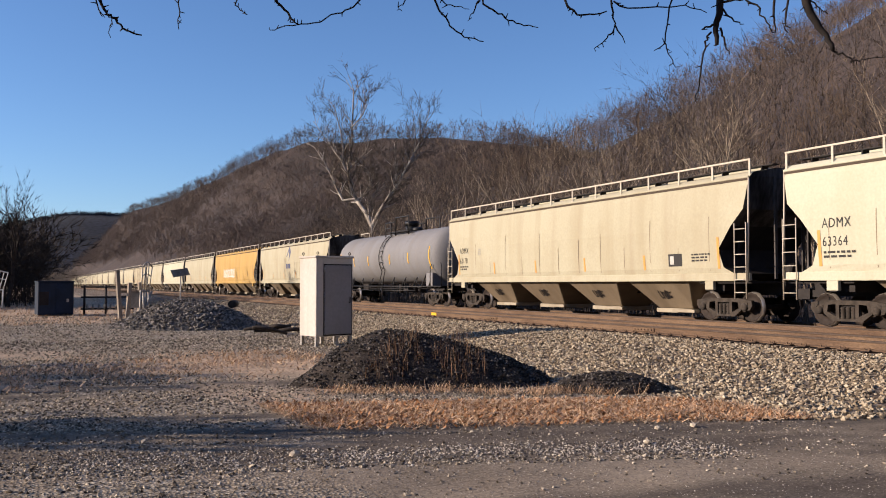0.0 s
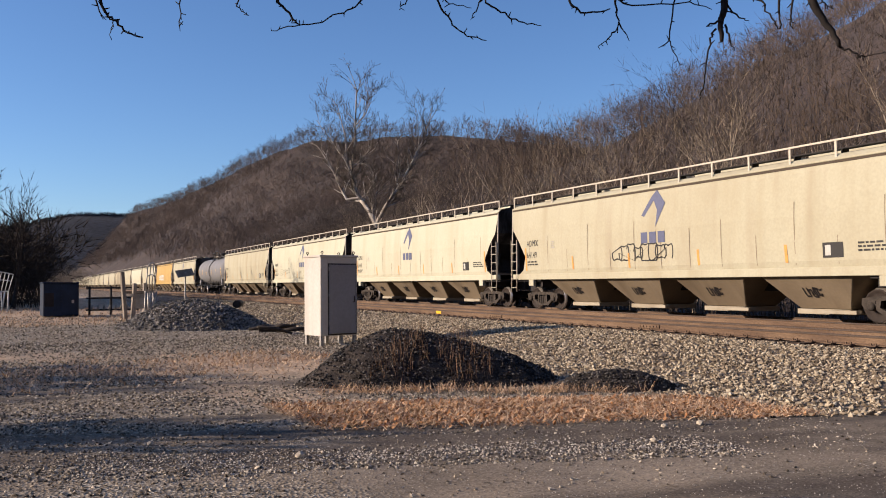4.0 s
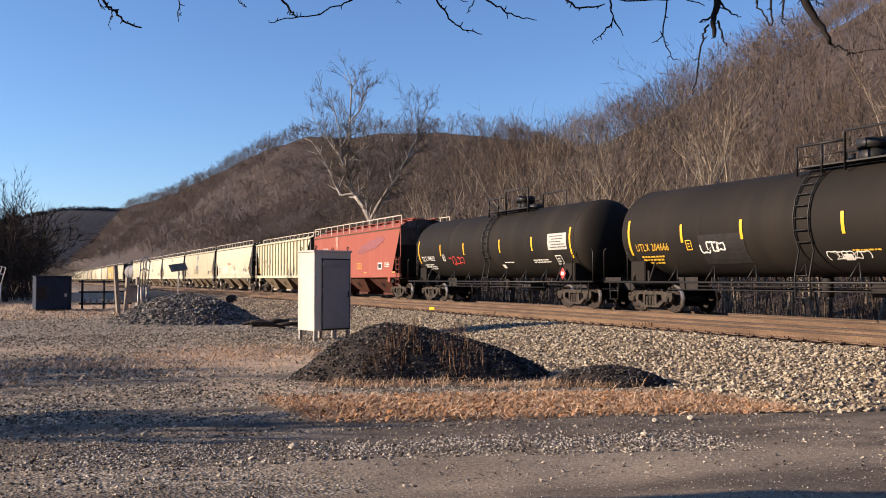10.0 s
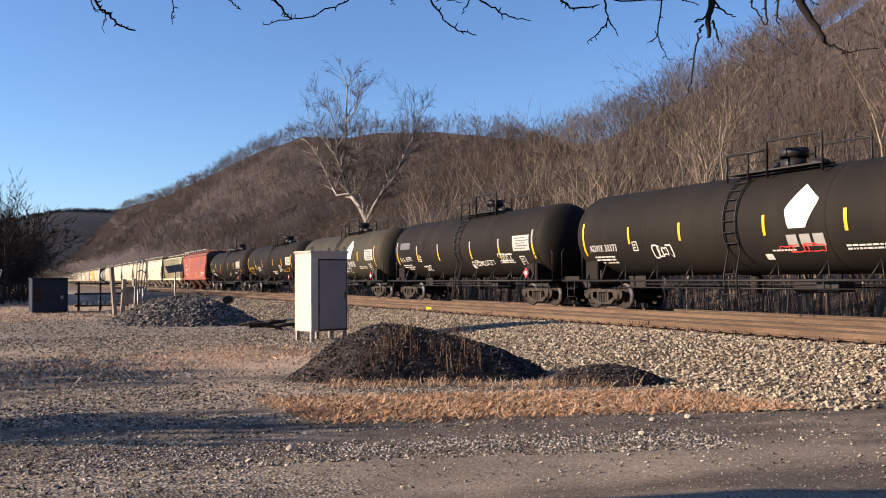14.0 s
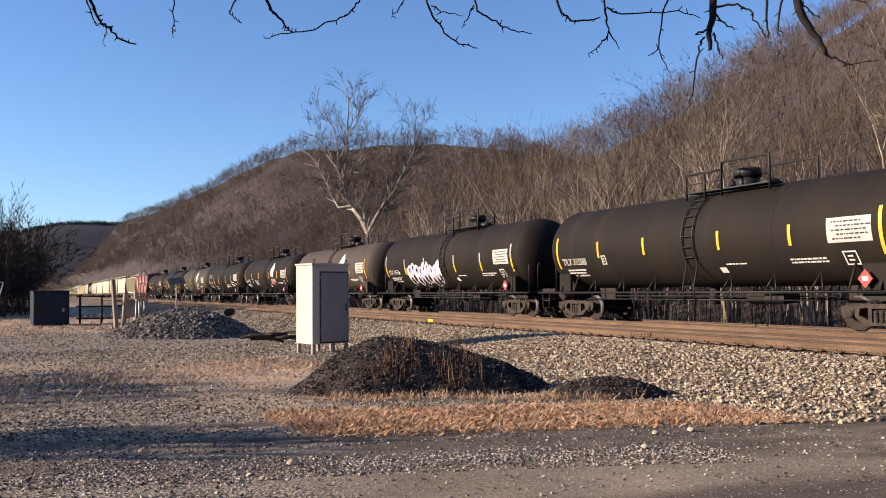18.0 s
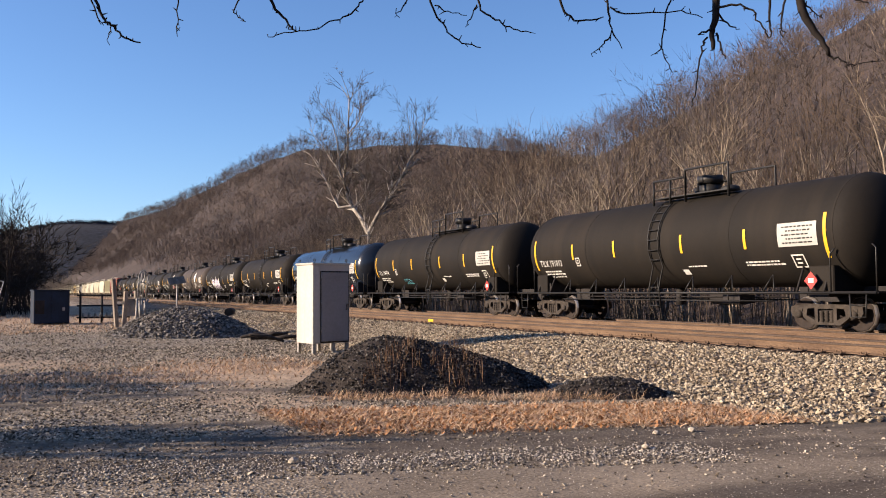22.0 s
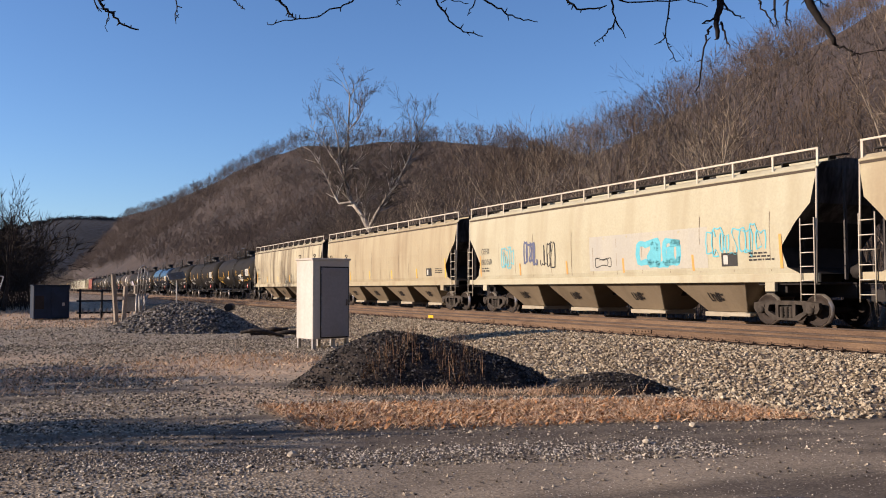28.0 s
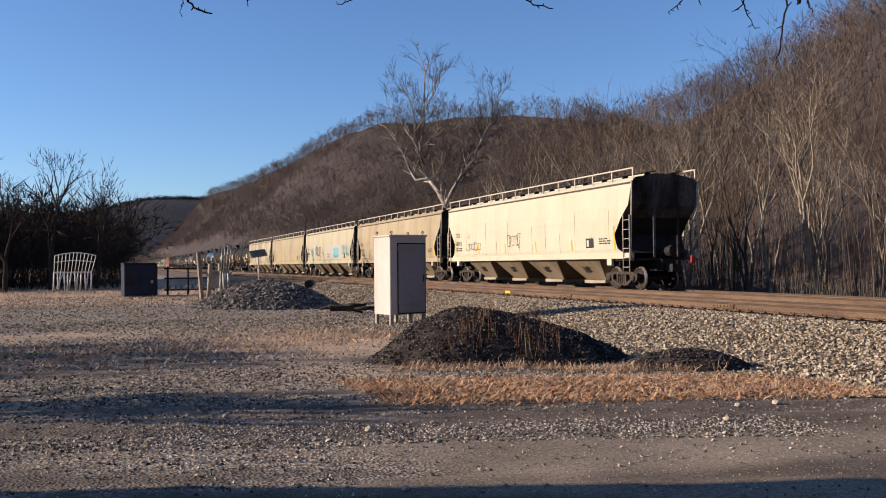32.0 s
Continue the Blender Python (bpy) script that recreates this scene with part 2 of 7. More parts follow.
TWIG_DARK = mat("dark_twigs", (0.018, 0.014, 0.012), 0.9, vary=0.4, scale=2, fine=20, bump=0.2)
# leaf litter with the average shade of the crowns in its colour
LITTER = mat("leaf_litter_hillside", (0.070, 0.051, 0.041), 0.95, vary=0.5, scale=0.025, fine=0.9, bump=0.0, second=(0.040, 0.031, 0.028), fine_amount=0.5)
# far woods: haze is painted in as a blue-grey base colour
FAR_WOOD_HAZE = mat("hazed_distant_woods", (0.016, 0.018, 0.027), 0.95, vary=0.6, scale=0.008, fine=0.09, bump=0.0, fine_amount=0.75)
HEAP = mat("black_asphalt_millings", (0.027, 0.023, 0.020), 0.95, spec=0.1, vary=0.5, scale=4, fine=45, bump=0.9, second=(0.062, 0.050, 0.042), fine_amount=0.6)
HEAP_STONE = mat("grey_crushed_stone", (0.145, 0.133, 0.123), 0.9, vary=0.5, scale=5, fine=40, bump=0.7)
BLUE_STEEL = mat("faded_navy_container_paint", (0.009, 0.021, 0.046), 0.6, vary=0.4, scale=1.5)
GALV = mat("weathered_galvanised_steel", (0.357, 0.340, 0.315), 0.5, metal=0.4, vary=0.35, scale=3)
TIMBER = mat("grey_weathered_timber", (0.289, 0.246, 0.196), 0.9, vary=0.4, scale=3, stretch=(1, 1, 0.2))
# car-end grime, with the ends' shade put into the colour
GRIME_SHADE = mat("shaded_grimy_end_paint", (0.120, 0.110, 0.104), 0.9, vary=0.5, scale=1.2, fine=12, second=(0.023, 0.020, 0.018), stretch=(1, 1, 0.3), spec=0.1)


def stone_mat(name, dark, mid, pale):
    """Loose stones, each of its own shade."""
    m = bpy.data.materials.new(name)
    m.use_nodes = True
    t, b = m.node_tree, m.node_tree.nodes["Principled BSDF"]
    geo, ramp, nz, mul = (t.nodes.new(k) for k in ("ShaderNodeNewGeometry", "ShaderNodeValToRGB", "ShaderNodeTexNoise", "ShaderNodeMix"))
    ramp.color_ramp.elements.new(0.5)
    for e, p, c in zip(ramp.color_ramp.elements, (0.0, 0.5, 1.0), (dark, mid, pale)):
        e.position, e.color = p, (*c, 1)
    t.links.new(geo.outputs["Random Per Island"], ramp.inputs[0])
    nz.inputs["Scale"].default_value = 45
    t.links.new(geo.outputs["Position"], nz.inputs["Vector"])
    mul.data_type, mul.blend_type = "RGBA", "OVERLAY"
    mul.inputs[0].default_value = 0.5
    t.links.new(ramp.outputs[0], mul.inputs[6])
    t.links.new(nz.outputs["Fac"], mul.inputs[7])
    t.links.new(mul.outputs[2], b.inputs["Base Color"])
    b.inputs["Roughness"].default_value, b.inputs["Specular IOR Level"].default_value = 0.9, 0.15
    return m


BALLAST_STONES = stone_mat("ballast_stones", (0.087, 0.066, 0.046), (0.320, 0.255, 0.173), (0.537, 0.459, 0.330))
YARD_STONES = stone_mat("yard_stones", (0.042, 0.034, 0.026), (0.195, 0.162, 0.122), (0.585, 0.505, 0.392))
ROAD_STONES = stone_mat("road_grit", (0.066, 0.055, 0.047), (0.275, 0.242, 0.204), (0.572, 0.517, 0.440))
GREY_STONES = stone_mat("crushed_stones", (0.044, 0.040, 0.034), (0.135, 0.121, 0.107), (0.318, 0.290, 0.254))
CHIPS = stone_mat("asphalt_chips", (0.012, 0.011, 0.010), (0.034, 0.029, 0.025), (0.16, 0.145, 0.13))
STRAW_BITS = stone_mat("straw_bits", (0.25, 0.15, 0.085), (0.52, 0.345, 0.205), (0.68, 0.51, 0.35))
LEAF_BITS = stone_mat("leaf_bits", (0.194, 0.088, 0.040), (0.440, 0.216, 0.092), (0.581, 0.370, 0.211))
RUST_STONES = stone_mat("rust_stained_stones", (0.079, 0.048, 0.032), (0.190, 0.115, 0.068), (0.285, 0.198, 0.135))
STRAW_DARK = stone_mat("dead_weed_stems", (0.102, 0.060, 0.034), (0.187, 0.115, 0.068), (0.289, 0.187, 0.111))

# ---------------------------------------------------------------- mesh helpers
RAIL_Z, TRACK_FAR, TRACK_NEAR = 0.49, 20.4, 16.2


def finish(name, bm, materials, parent=None, label="", smooth=False):
    me = bpy.data.meshes.new(name)
    bm.to_mesh(me)
    bm.free()
    for m in materials if isinstance(materials, (list, tuple)) else [materials]:
        me.materials.append(m)
    if smooth:
        me.polygons.foreach_set("use_smooth", [True] * len(me.polygons))
    ob = new(name, me)
    ob.parent = parent
    if label:
        ob["label"] = label
    return ob


def part(name, bm, material, parent, label="", smooth=False):
    return finish(name, bm, material, parent, label, smooth)


def base(name, label, category, group="", kind="", at=None):
    e = new(name)
    e.empty_display_size = 0.3
    if at is not None:
        e.matrix_basis = at
    return tagged(e, label, category, group, kind)


def box(bm, x0, x1, y0, y1, z0, z1, m=None, slot=0):
    vs = [bm.verts.new((x, y, z)) for x in (x0, x1) for y in (y0, y1) for z in (z0, z1)]
    if m is not None:
        for v in vs:
            v.co = m @ v.co
    for q in ((0, 1, 3, 2), (4, 6, 7, 5), (0, 4, 5, 1), (2, 3, 7, 6), (0, 2, 6, 4), (1, 5, 7, 3)):
        bm.faces.new([vs[i] for i in q]).material_index = slot
    return vs


def bevelled(bm, width=0.01, segments=1):
    bmesh.ops.bevel(bm, geom=bm.edges[:], offset=width, segments=segments, affect="EDGES", profile=0.5)
    return bm


def tube(bm, points, radius, sides=6, slot=0, closed_ends=True):
    """A round bar through points; radius may be one number or one a point."""
    pts = [Vector(p) for p in points]
    rad = radius if isinstance(radius, (list, tuple)) else [radius] * len(pts)
    rings = []
    ref = None
    for i, p in enumerate(pts):
        d = (pts[min(i + 1, len(pts) - 1)] - pts[max(i - 1, 0)]).normalized()
        if ref is None:
            ref = d.orthogonal().normalized()
        ref = (ref - d * ref.dot(d)).normalized()
        side = d.cross(ref)
        rings.append([bm.verts.new(p + (ref * math.cos(a) + side * math.sin(a)) * rad[i]) for a in (2 * math.pi * k / sides for k in range(sides))])
    for a, b in zip(rings, rings[1:]):
        for k in range(sides):
            f = bm.faces.new((a[k], a[(k + 1) % sides], b[(k + 1) % sides], b[k]))
            f.material_index = slot
            f.smooth = True
    if closed_ends and sides > 2:
        bm.faces.new(rings[0][::-1]).material_index = slot
        bm.faces.new(rings[-1]).material_index = slot


def extrude_profile(bm, profile, x0, x1, slot=0):
    """A closed (y, z) profile drawn out along x."""
    a = [bm.verts.new((x0, y, z)) for y, z in profile]
    b = [bm.verts.new((x1, y, z)) for y, z in profile]
    n = len(profile)
    for i in range(n):
        bm.faces.new((a[i], b[i], b[(i + 1) % n], a[(i + 1) % n])).material_index = slot
    bm.faces.new(a[::-1]).material_index = slot
    bm.faces.new(b).material_index = slot


def extrude_outline(bm, outline, y0, y1, slot=0):
    """A closed (x, z) outline given depth along y."""
    a = [bm.verts.new((x, y0, z)) for x, z in outline]
    b = [bm.verts.new((x, y1, z)) for x, z in outline]
    n = len(outline)
    for i in range(n):
        bm.faces.new((a[i], a[(i + 1) % n], b[(i + 1) % n], b[i])).material_index = slot
    bm.faces.new(a[::-1]).material_index = slot
    bm.faces.new(b).material_index = slot


def raw_mesh(name, verts, faces, materials, smooth=False, slots=None):
    """A mesh from arrays: verts (n, 3) and faces (m, 3)."""
    verts, faces = np.asarray(verts, np.float32), np.asarray(faces, np.int32)
    me = bpy.data.meshes.new(name)
    k = faces.shape[1]
    me.vertices.add(len(verts))
    me.vertices.foreach_set("co", verts.ravel())
    me.loops.add(faces.size)
    me.loops.foreach_set("vertex_index", faces.ravel())
    me.polygons.add(len(faces))
    me.polygons.foreach_set("loop_start", np.arange(0, faces.size, k, dtype=np.int32))
    me.polygons.foreach_set("use_smooth", np.full(len(faces), smooth))
    for m in materials if isinstance(materials, (list, tuple)) else [materials]:
        me.materials.append(m)
    if slots is not None:
        me.polygons.foreach_set("material_index", np.asarray(slots, np.int32))
    me.update(calc_edges=True)
    me.validate()
    return me


# ---------------------------------------------------------------- ground
def smooth01(v):
    v = np.clip(v, 0, 1)
    return v * v * (3 - 2 * v)


def wobble(x, y, s, seed=0.0):
    return noise.noise(Vector((x * s + seed, y * s - seed * 1.7, seed * 0.31)))


def ground_z(x, y):
    r = math.hypot(x, y)
    z = -0.15 * smooth01((r - 9) / 9)
    top = 0.245
    up = smooth01((y - 9.0) / 5.2)
    z = z + (top - z) * up
    z = z + (-0.35 - z) * smooth01((y - 23.2) / 3.0)
    return float(z)


def grown(a, b, first, grow):
    out, step = [a], first
    while (out[-1] < b) if first > 0 else (out[-1] > b):
        out.append(out[-1] + step)
        step *= grow
    return out


def road_edge(y):
    return -8.9 + 0.165 * (y - 3.24)


def tan_patch(x, y):
    """Bare tan earth with thin dead grass in the yard, 0 to 1.9."""
    return max(1.9 * math.exp(-(((x + 19.6) / 3.4) ** 2 + ((y - 4.6) / 2.3) ** 2)), 1.2 * math.exp(-(((x + 24.5) / 2.2) ** 2 + ((y + 3.0) / 7.0) ** 2)))


def tarred(x, y):
    """Dark bands along the wheel tracks, rolled-in asphalt and tree shade in one colour, 0 to 1."""
    u = x - 0.30 * y
    # the last term darkens the left foreground as the camera sees it
    k = 3.2 * (wobble(u * 1.3, y * 0.15, 1.0, 11.0) + 0.4 * wobble(u * 3.3, y * 0.5, 1.0, 12.0) + 0.03 + 0.22 * float(smooth01((11.5 + 0.904 * x - 0.427 * y) / 1.5)) * float(smooth01((0.6 - 0.427 * x - 0.904 * y) / 2.5)))
    return min(1.0, max(0.0, k)) * float(smooth01((u + 20) / 4))


def build_ground():
    xs = sorted(grown(-34, -5000, -0.6, 1.11)[1:] + list(np.arange(-34, 1.01, 0.25)) + grown(1, 3000, 0.6, 1.3)[1:])
    ys = sorted(grown(-4, -3500, -0.5, 1.16)[1:] + list(np.arange(-4, 16.01, 0.25)) + grown(16, 3500, 0.5, 1.13)[1:])
    nx, ny = len(xs), len(ys)
    verts, straw, stone, road, dark = [], [], [], [], []
    for x in xs:
        for y in ys:
            near = -36 < x < 4 and -6 < y < 17
            z = ground_z(x, y)
            if near:
                z += 0.025 * wobble(x, y, 0.9) + 0.012 * wobble(x, y, 2.7, 4.0)
            n1 = wobble(x, y, 0.35, 7.0) * 0.9 + wobble(x, y, 1.1, 3.0) * 0.6
            # dry grass: the strip before the heap, the band beyond the gravel, the margin far off
            s = max(0, 1 - abs((x + 10.2 - 0.33 * (y - 5.6)) / 1.7)) * smooth01((y - 2.6) / 1.0) * smooth01((9.2 - y) / 0.8) * 2.2
            s = max(s, 1.3 * math.exp(-(((x + 19.5 + 0.35 * (y - 2)) / 2.4) ** 2)) * smooth01((7.0 - y) / 2.0))
            s = max(s, 1.0 * math.exp(-(((x + 13.8) / 2.4) ** 2 + ((y - 3.4) / 1.3) ** 2)))
            s = max(s, tan_patch(x, y))
            s = max(s, 1.5 * smooth01((-41 - x) / 6) * smooth01((8 - y) / 3))
            s = max(s, 1.5 * smooth01((y - 24) / 2)) if x > -400 else 1.2
            straw.append(min(1, max(0, s * (0.75 + n1) - 0.15)))
            b = smooth01((y - 8.6 - 0.5 * n1) / 0.9) * smooth01((24.5 - y) / 0.6)
            stone.append(float(b * smooth01((road_edge(y) - x + 0.3 * n1) / 0.25)) if y < 11 else float(b))
            e = road_edge(y) + 0.25 * n1
            road.append(float(smooth01((x - e) / 0.3)) * float(smooth01((y - 1.6 + n1) / 1.2) if x < -6.4 else 1.0))
            # dark bands of rolled-in asphalt and painted tree shade along the wheel tracks, and the road's tar-coated
            # back edge
            k = tarred(x, y) if near else 0.0
            k = max(k, 1.1 * float(smooth01((x - e + 0.1) / 0.2)) * float(smooth01((e + 0.95 - x) / 0.5)) * float(smooth01((y - 2.4) / 1.0)))
            dark.append(min(1.0, k))
            verts.append((x, y, z))
    ids = np.arange(nx * ny).reshape(nx, ny)
    faces = np.stack([ids[:-1, :-1], ids[1:, :-1], ids[1:, 1:], ids[:-1, 1:]], -1).reshape(-1, 4)
    me = raw_mesh("ground", verts, faces, ground_material(), smooth=True)
    for name, values in (("straw", straw), ("stone", stone), ("road", road), ("dark", dark)):
        me.attributes.new(name, "FLOAT", "POINT").data.foreach_set("value", np.array(values, np.float32))
    tagged(new("ground", me), "gravel yard with dry grass, worn road and ballast", "ground", kind="structure")


def ground_material():
    m = bpy.data.materials.new("gravel_yard")
    m.use_nodes = True
    t, b = m.node_tree, m.node_tree.nodes["Principled BSDF"]
    n, link = t.nodes.new, m.node_tree.links.new
    geo = n("ShaderNodeNewGeometry")

    def noise_of(scale, detail=4):
        z = n("ShaderNodeTexNoise")
        z.inputs["Scale"].default_value, z.inputs["Detail"].default_value = scale, detail
        link(geo.outputs["Position"], z.inputs["Vector"])
        return z.outputs["Fac"]

    def cells(scale):
        z = n("ShaderNodeTexVoronoi")
        z.inputs["Scale"].default_value = scale
        link(geo.outputs["Position"], z.inputs["Vector"])
        return z

    def ramp(fac, stops):
        r = n("ShaderNodeValToRGB")
        while len(r.color_ramp.elements) < len(stops):
            r.color_ramp.elements.new(0.5)
        for e, (p, c) in zip(r.color_ramp.elements, stops):
            e.position, e.color = p, (*c, 1)
        link(fac, r.inputs[0])
        return r.outputs[0]

    def mix(fac, a, c):
        x = n("ShaderNodeMix")
        x.data_type = "RGBA"
        link(fac, x.inputs[0])
        link(a, x.inputs[6])
        link(c, x.inputs[7])
        return x.outputs[2]

    def math_of(op, a, c):
        x = n("ShaderNodeMath")
        x.operation = op
        x.use_clamp = True
        for i, v in enumerate((a, c)):
            if isinstance(v, (int, float)):
                x.inputs[i].default_value = v
            else:
                link(v, x.inputs[i])
        return x.outputs[0]

    def attr(name):
        a = n("ShaderNodeAttribute")
        a.attribute_name = name
        return a.outputs["Fac"]

    pebbles, chips, rocks = cells(32), cells(60), cells(13)
    gravel = ramp(math_of("ADD", math_of("MULTIPLY", pebbles.outputs["Color"], 0.75), math_of("MULTIPLY", noise_of(0.6), 0.3)),
                  [(0.16, (0.034, 0.027, 0.020)), (0.42, (0.165, 0.138, 0.103)), (0.62, (0.300, 0.250, 0.186)), (0.88, (0.580, 0.500, 0.385))])
    dirt = ramp(noise_of(1.1, 6), [(0.3, (0.187, 0.142, 0.098)), (0.7, (0.318, 0.247, 0.172))])
    yard = mix(ramp(noise_of(0.45, 5), [(0.42, (0, 0, 0)), (0.62, (1, 1, 1))]), gravel, mix(math_of("MULTIPLY", chips.outputs["Color"], 0.95), dirt, gravel))
    straw_c = ramp(noise_of(18, 5), [(0.3, (0.31, 0.21, 0.135)), (0.5, (0.52, 0.375, 0.245)), (0.7, (0.64, 0.50, 0.355))])
    # bed under the loose ballast coloured dark, for the shade in its gaps
    stone_c = ramp(rocks.outputs["Color"], [(0.1, (0.041, 0.031, 0.023)), (0.5, (0.139, 0.106, 0.078)), (0.9, (0.295, 0.237, 0.176))])
    asphalt = ramp(math_of("ADD", math_of("MULTIPLY", noise_of(0.7, 6), 0.65), math_of("MULTIPLY", chips.outputs["Color"], 0.35)),
                   [(0.28, (0.085, 0.068, 0.050)), (0.5, (0.225, 0.180, 0.132)), (0.72, (0.364, 0.291, 0.208))])
    c = mix(math_of("MULTIPLY", attr("road"), 0.92), yard, asphalt)
    tar = ramp(math_of("ADD", math_of("MULTIPLY", noise_of(2.5, 6), 0.6), math_of("MULTIPLY", chips.outputs["Color"], 0.4)), [(0.3, (0.056, 0.044, 0.035)), (0.6, (0.107, 0.085, 0.066)), (0.85, (0.204, 0.170, 0.131))])
    c = mix(math_of("MULTIPLY", attr("dark"), 0.85), c, tar)
    c = mix(math_of("MULTIPLY", attr("straw"), ramp(noise_of(3.5, 6), [(0.28, (0.25, 0.25, 0.25)), (0.55, (1, 1, 1))])), c, straw_c)
    c = mix(attr("stone"), c, stone_c)
    link(c, b.inputs["Base Color"])
    b.inputs["Roughness"].default_value, b.inputs["Specular IOR Level"].default_value = 0.95, 0.15
    hgt = math_of("ADD", math_of("MULTIPLY", pebbles.outputs["Distance"], 0.6), math_of("MULTIPLY", noise_of(9, 5), 0.5))
    hgt2 = math_of("ADD", hgt, math_of("MULTIPLY", attr("stone"), rocks.outputs["Distance"]))
    rough_part = math_of("SUBTRACT", 1.0, math_of("MULTIPLY", attr("road"), 0.8))
    hgt2 = math_of("MULTIPLY", hgt2, rough_part)
    bp = n("ShaderNodeBump")
    bp.inputs["Strength"].default_value, bp.inputs["Distance"].default_value = 0.8, 0.025
    link(hgt2, bp.inputs["Height"])
    link(bp.outputs[0], b.inputs["Normal"])
    return m


build_ground()

# ---------------------------------------------------------------- hills
def ridge(x):
    px = (-1700, -1240, -930, -690, -575, -415, -345, -309, -261, -224, -199, -170, 0, 400)
    ry = (165, 172, 187, 198, 234, 242, 241, 238, 228, 224, 222, 222, 228, 240)
    rz = (138, 118, 120, 119, 106, 81, 62, 53, 59, 67, 76, 87, 113, 119)
    return np.interp(x, px, ry), np.interp(x, px, rz)


def hill_z(x, y):
    ry, rz = ridge(x)
    foot = 40 + 6 * wobble(x, 0, 0.01)
    k = (y - foot) / (ry - foot)
    if k <= 0:
        return -0.6
    z = rz * (k ** 1.12 if k < 1 else 1 - 0.25 * (k - 1))
    return z - 0.5 + min(k, 0.3) / 0.3 * (4.5 * wobble(x, y, 0.012, 2) + 2.0 * wobble(x, y, 0.04, 5))


RIDGE_Y, RIDGE_H = (-2600, -900, -372, -67, 122, 400, 700), (122, 124, 134, 168, 204, 220, 180)


def build_hill():
    xs = sorted(grown(-260, -1900, -14, 1.05) + list(np.arange(-248, 130, 12)) + grown(130, 420, 20, 1.2))
    ys = list(np.arange(34, 270, 7)) + [290, 330, 400]
    verts = [(x, y, hill_z(x, y)) for x in xs for y in ys]
    ids = np.arange(len(verts)).reshape(len(xs), len(ys))
    faces = np.stack([ids[:-1, :-1], ids[1:, :-1], ids[1:, 1:], ids[:-1, 1:]], -1).reshape(-1, 4)
    tagged(new("hillside", raw_mesh("hillside", verts, faces, LITTER, smooth=True)), "brown leaf-littered wooded hillside beyond the tracks", "hill", kind="structure")
    verts, n = [], 60
    for i in range(n + 1):
        y = -2600 + 3300 * i / n
        h = np.interp(y, RIDGE_Y, RIDGE_H) + 9 * wobble(y, 0, 0.006) + 4 * wobble(y, 3, 0.03)
        for k in range(8):
            u = k / 5
            verts.append((-2050 - 110 * k * 1.2, y, -2 + h * (min(u, 1) ** 0.9) - max(0, u - 1) * 60))
    ids = np.arange(len(verts)).reshape(n + 1, 8)
    faces = np.stack([ids[:-1, :-1], ids[1:, :-1], ids[1:, 1:], ids[:-1, 1:]], -1).reshape(-1, 4)
    tagged(new("backdrop", raw_mesh("backdrop", verts, faces, FAR_WOOD_HAZE, smooth=True)), "wooded ridge closing the valley, blue haze in its colour", "ridge", kind="structure")


build_hill()


def far_ridge(label, x0, y0, x1, y1, height, width):
    """A long wooded ridge between two points, added out of view to block sky light."""
    a, b = Vector((x0, y0, 0)), Vector((x1, y1, 0))
    across = (b - a).normalized().cross(Vector((0, 0, 1)))
    verts, n = [], 40
    for i in range(n + 1):
        p = a.lerp(b, i / n)
        h = height * (1 + 0.18 * wobble(p.x, p.y, 0.008, 3) + 0.06 * wobble(p.x, p.y, 0.04, 8))
        for k in range(9):
            u2 = k / 4 - 1
            q = p + across * u2 * width
            verts.append((q.x, q.y, -1 + h * max(0, 1 - abs(u2)) ** 0.9))
    ids = np.arange(len(verts)).reshape(n + 1, 9)
    faces = np.stack([ids[:-1, :-1], ids[1:, :-1], ids[1:, 1:], ids[:-1, 1:]], -1).reshape(-1, 4)
    tagged(new("hillside", raw_mesh("hillside", verts, faces, LITTER, smooth=True)), label, "hill", kind="structure")


# both ridges stay out of view and only cut the sky's fill light
far_ridge("unseen hill added behind the viewpoint to block sky light", 190, -420, 160, 300, 75, 110)
far_ridge("unseen low hill added across the valley to block sky light", -900, -520, 260, -430, 70, 150)

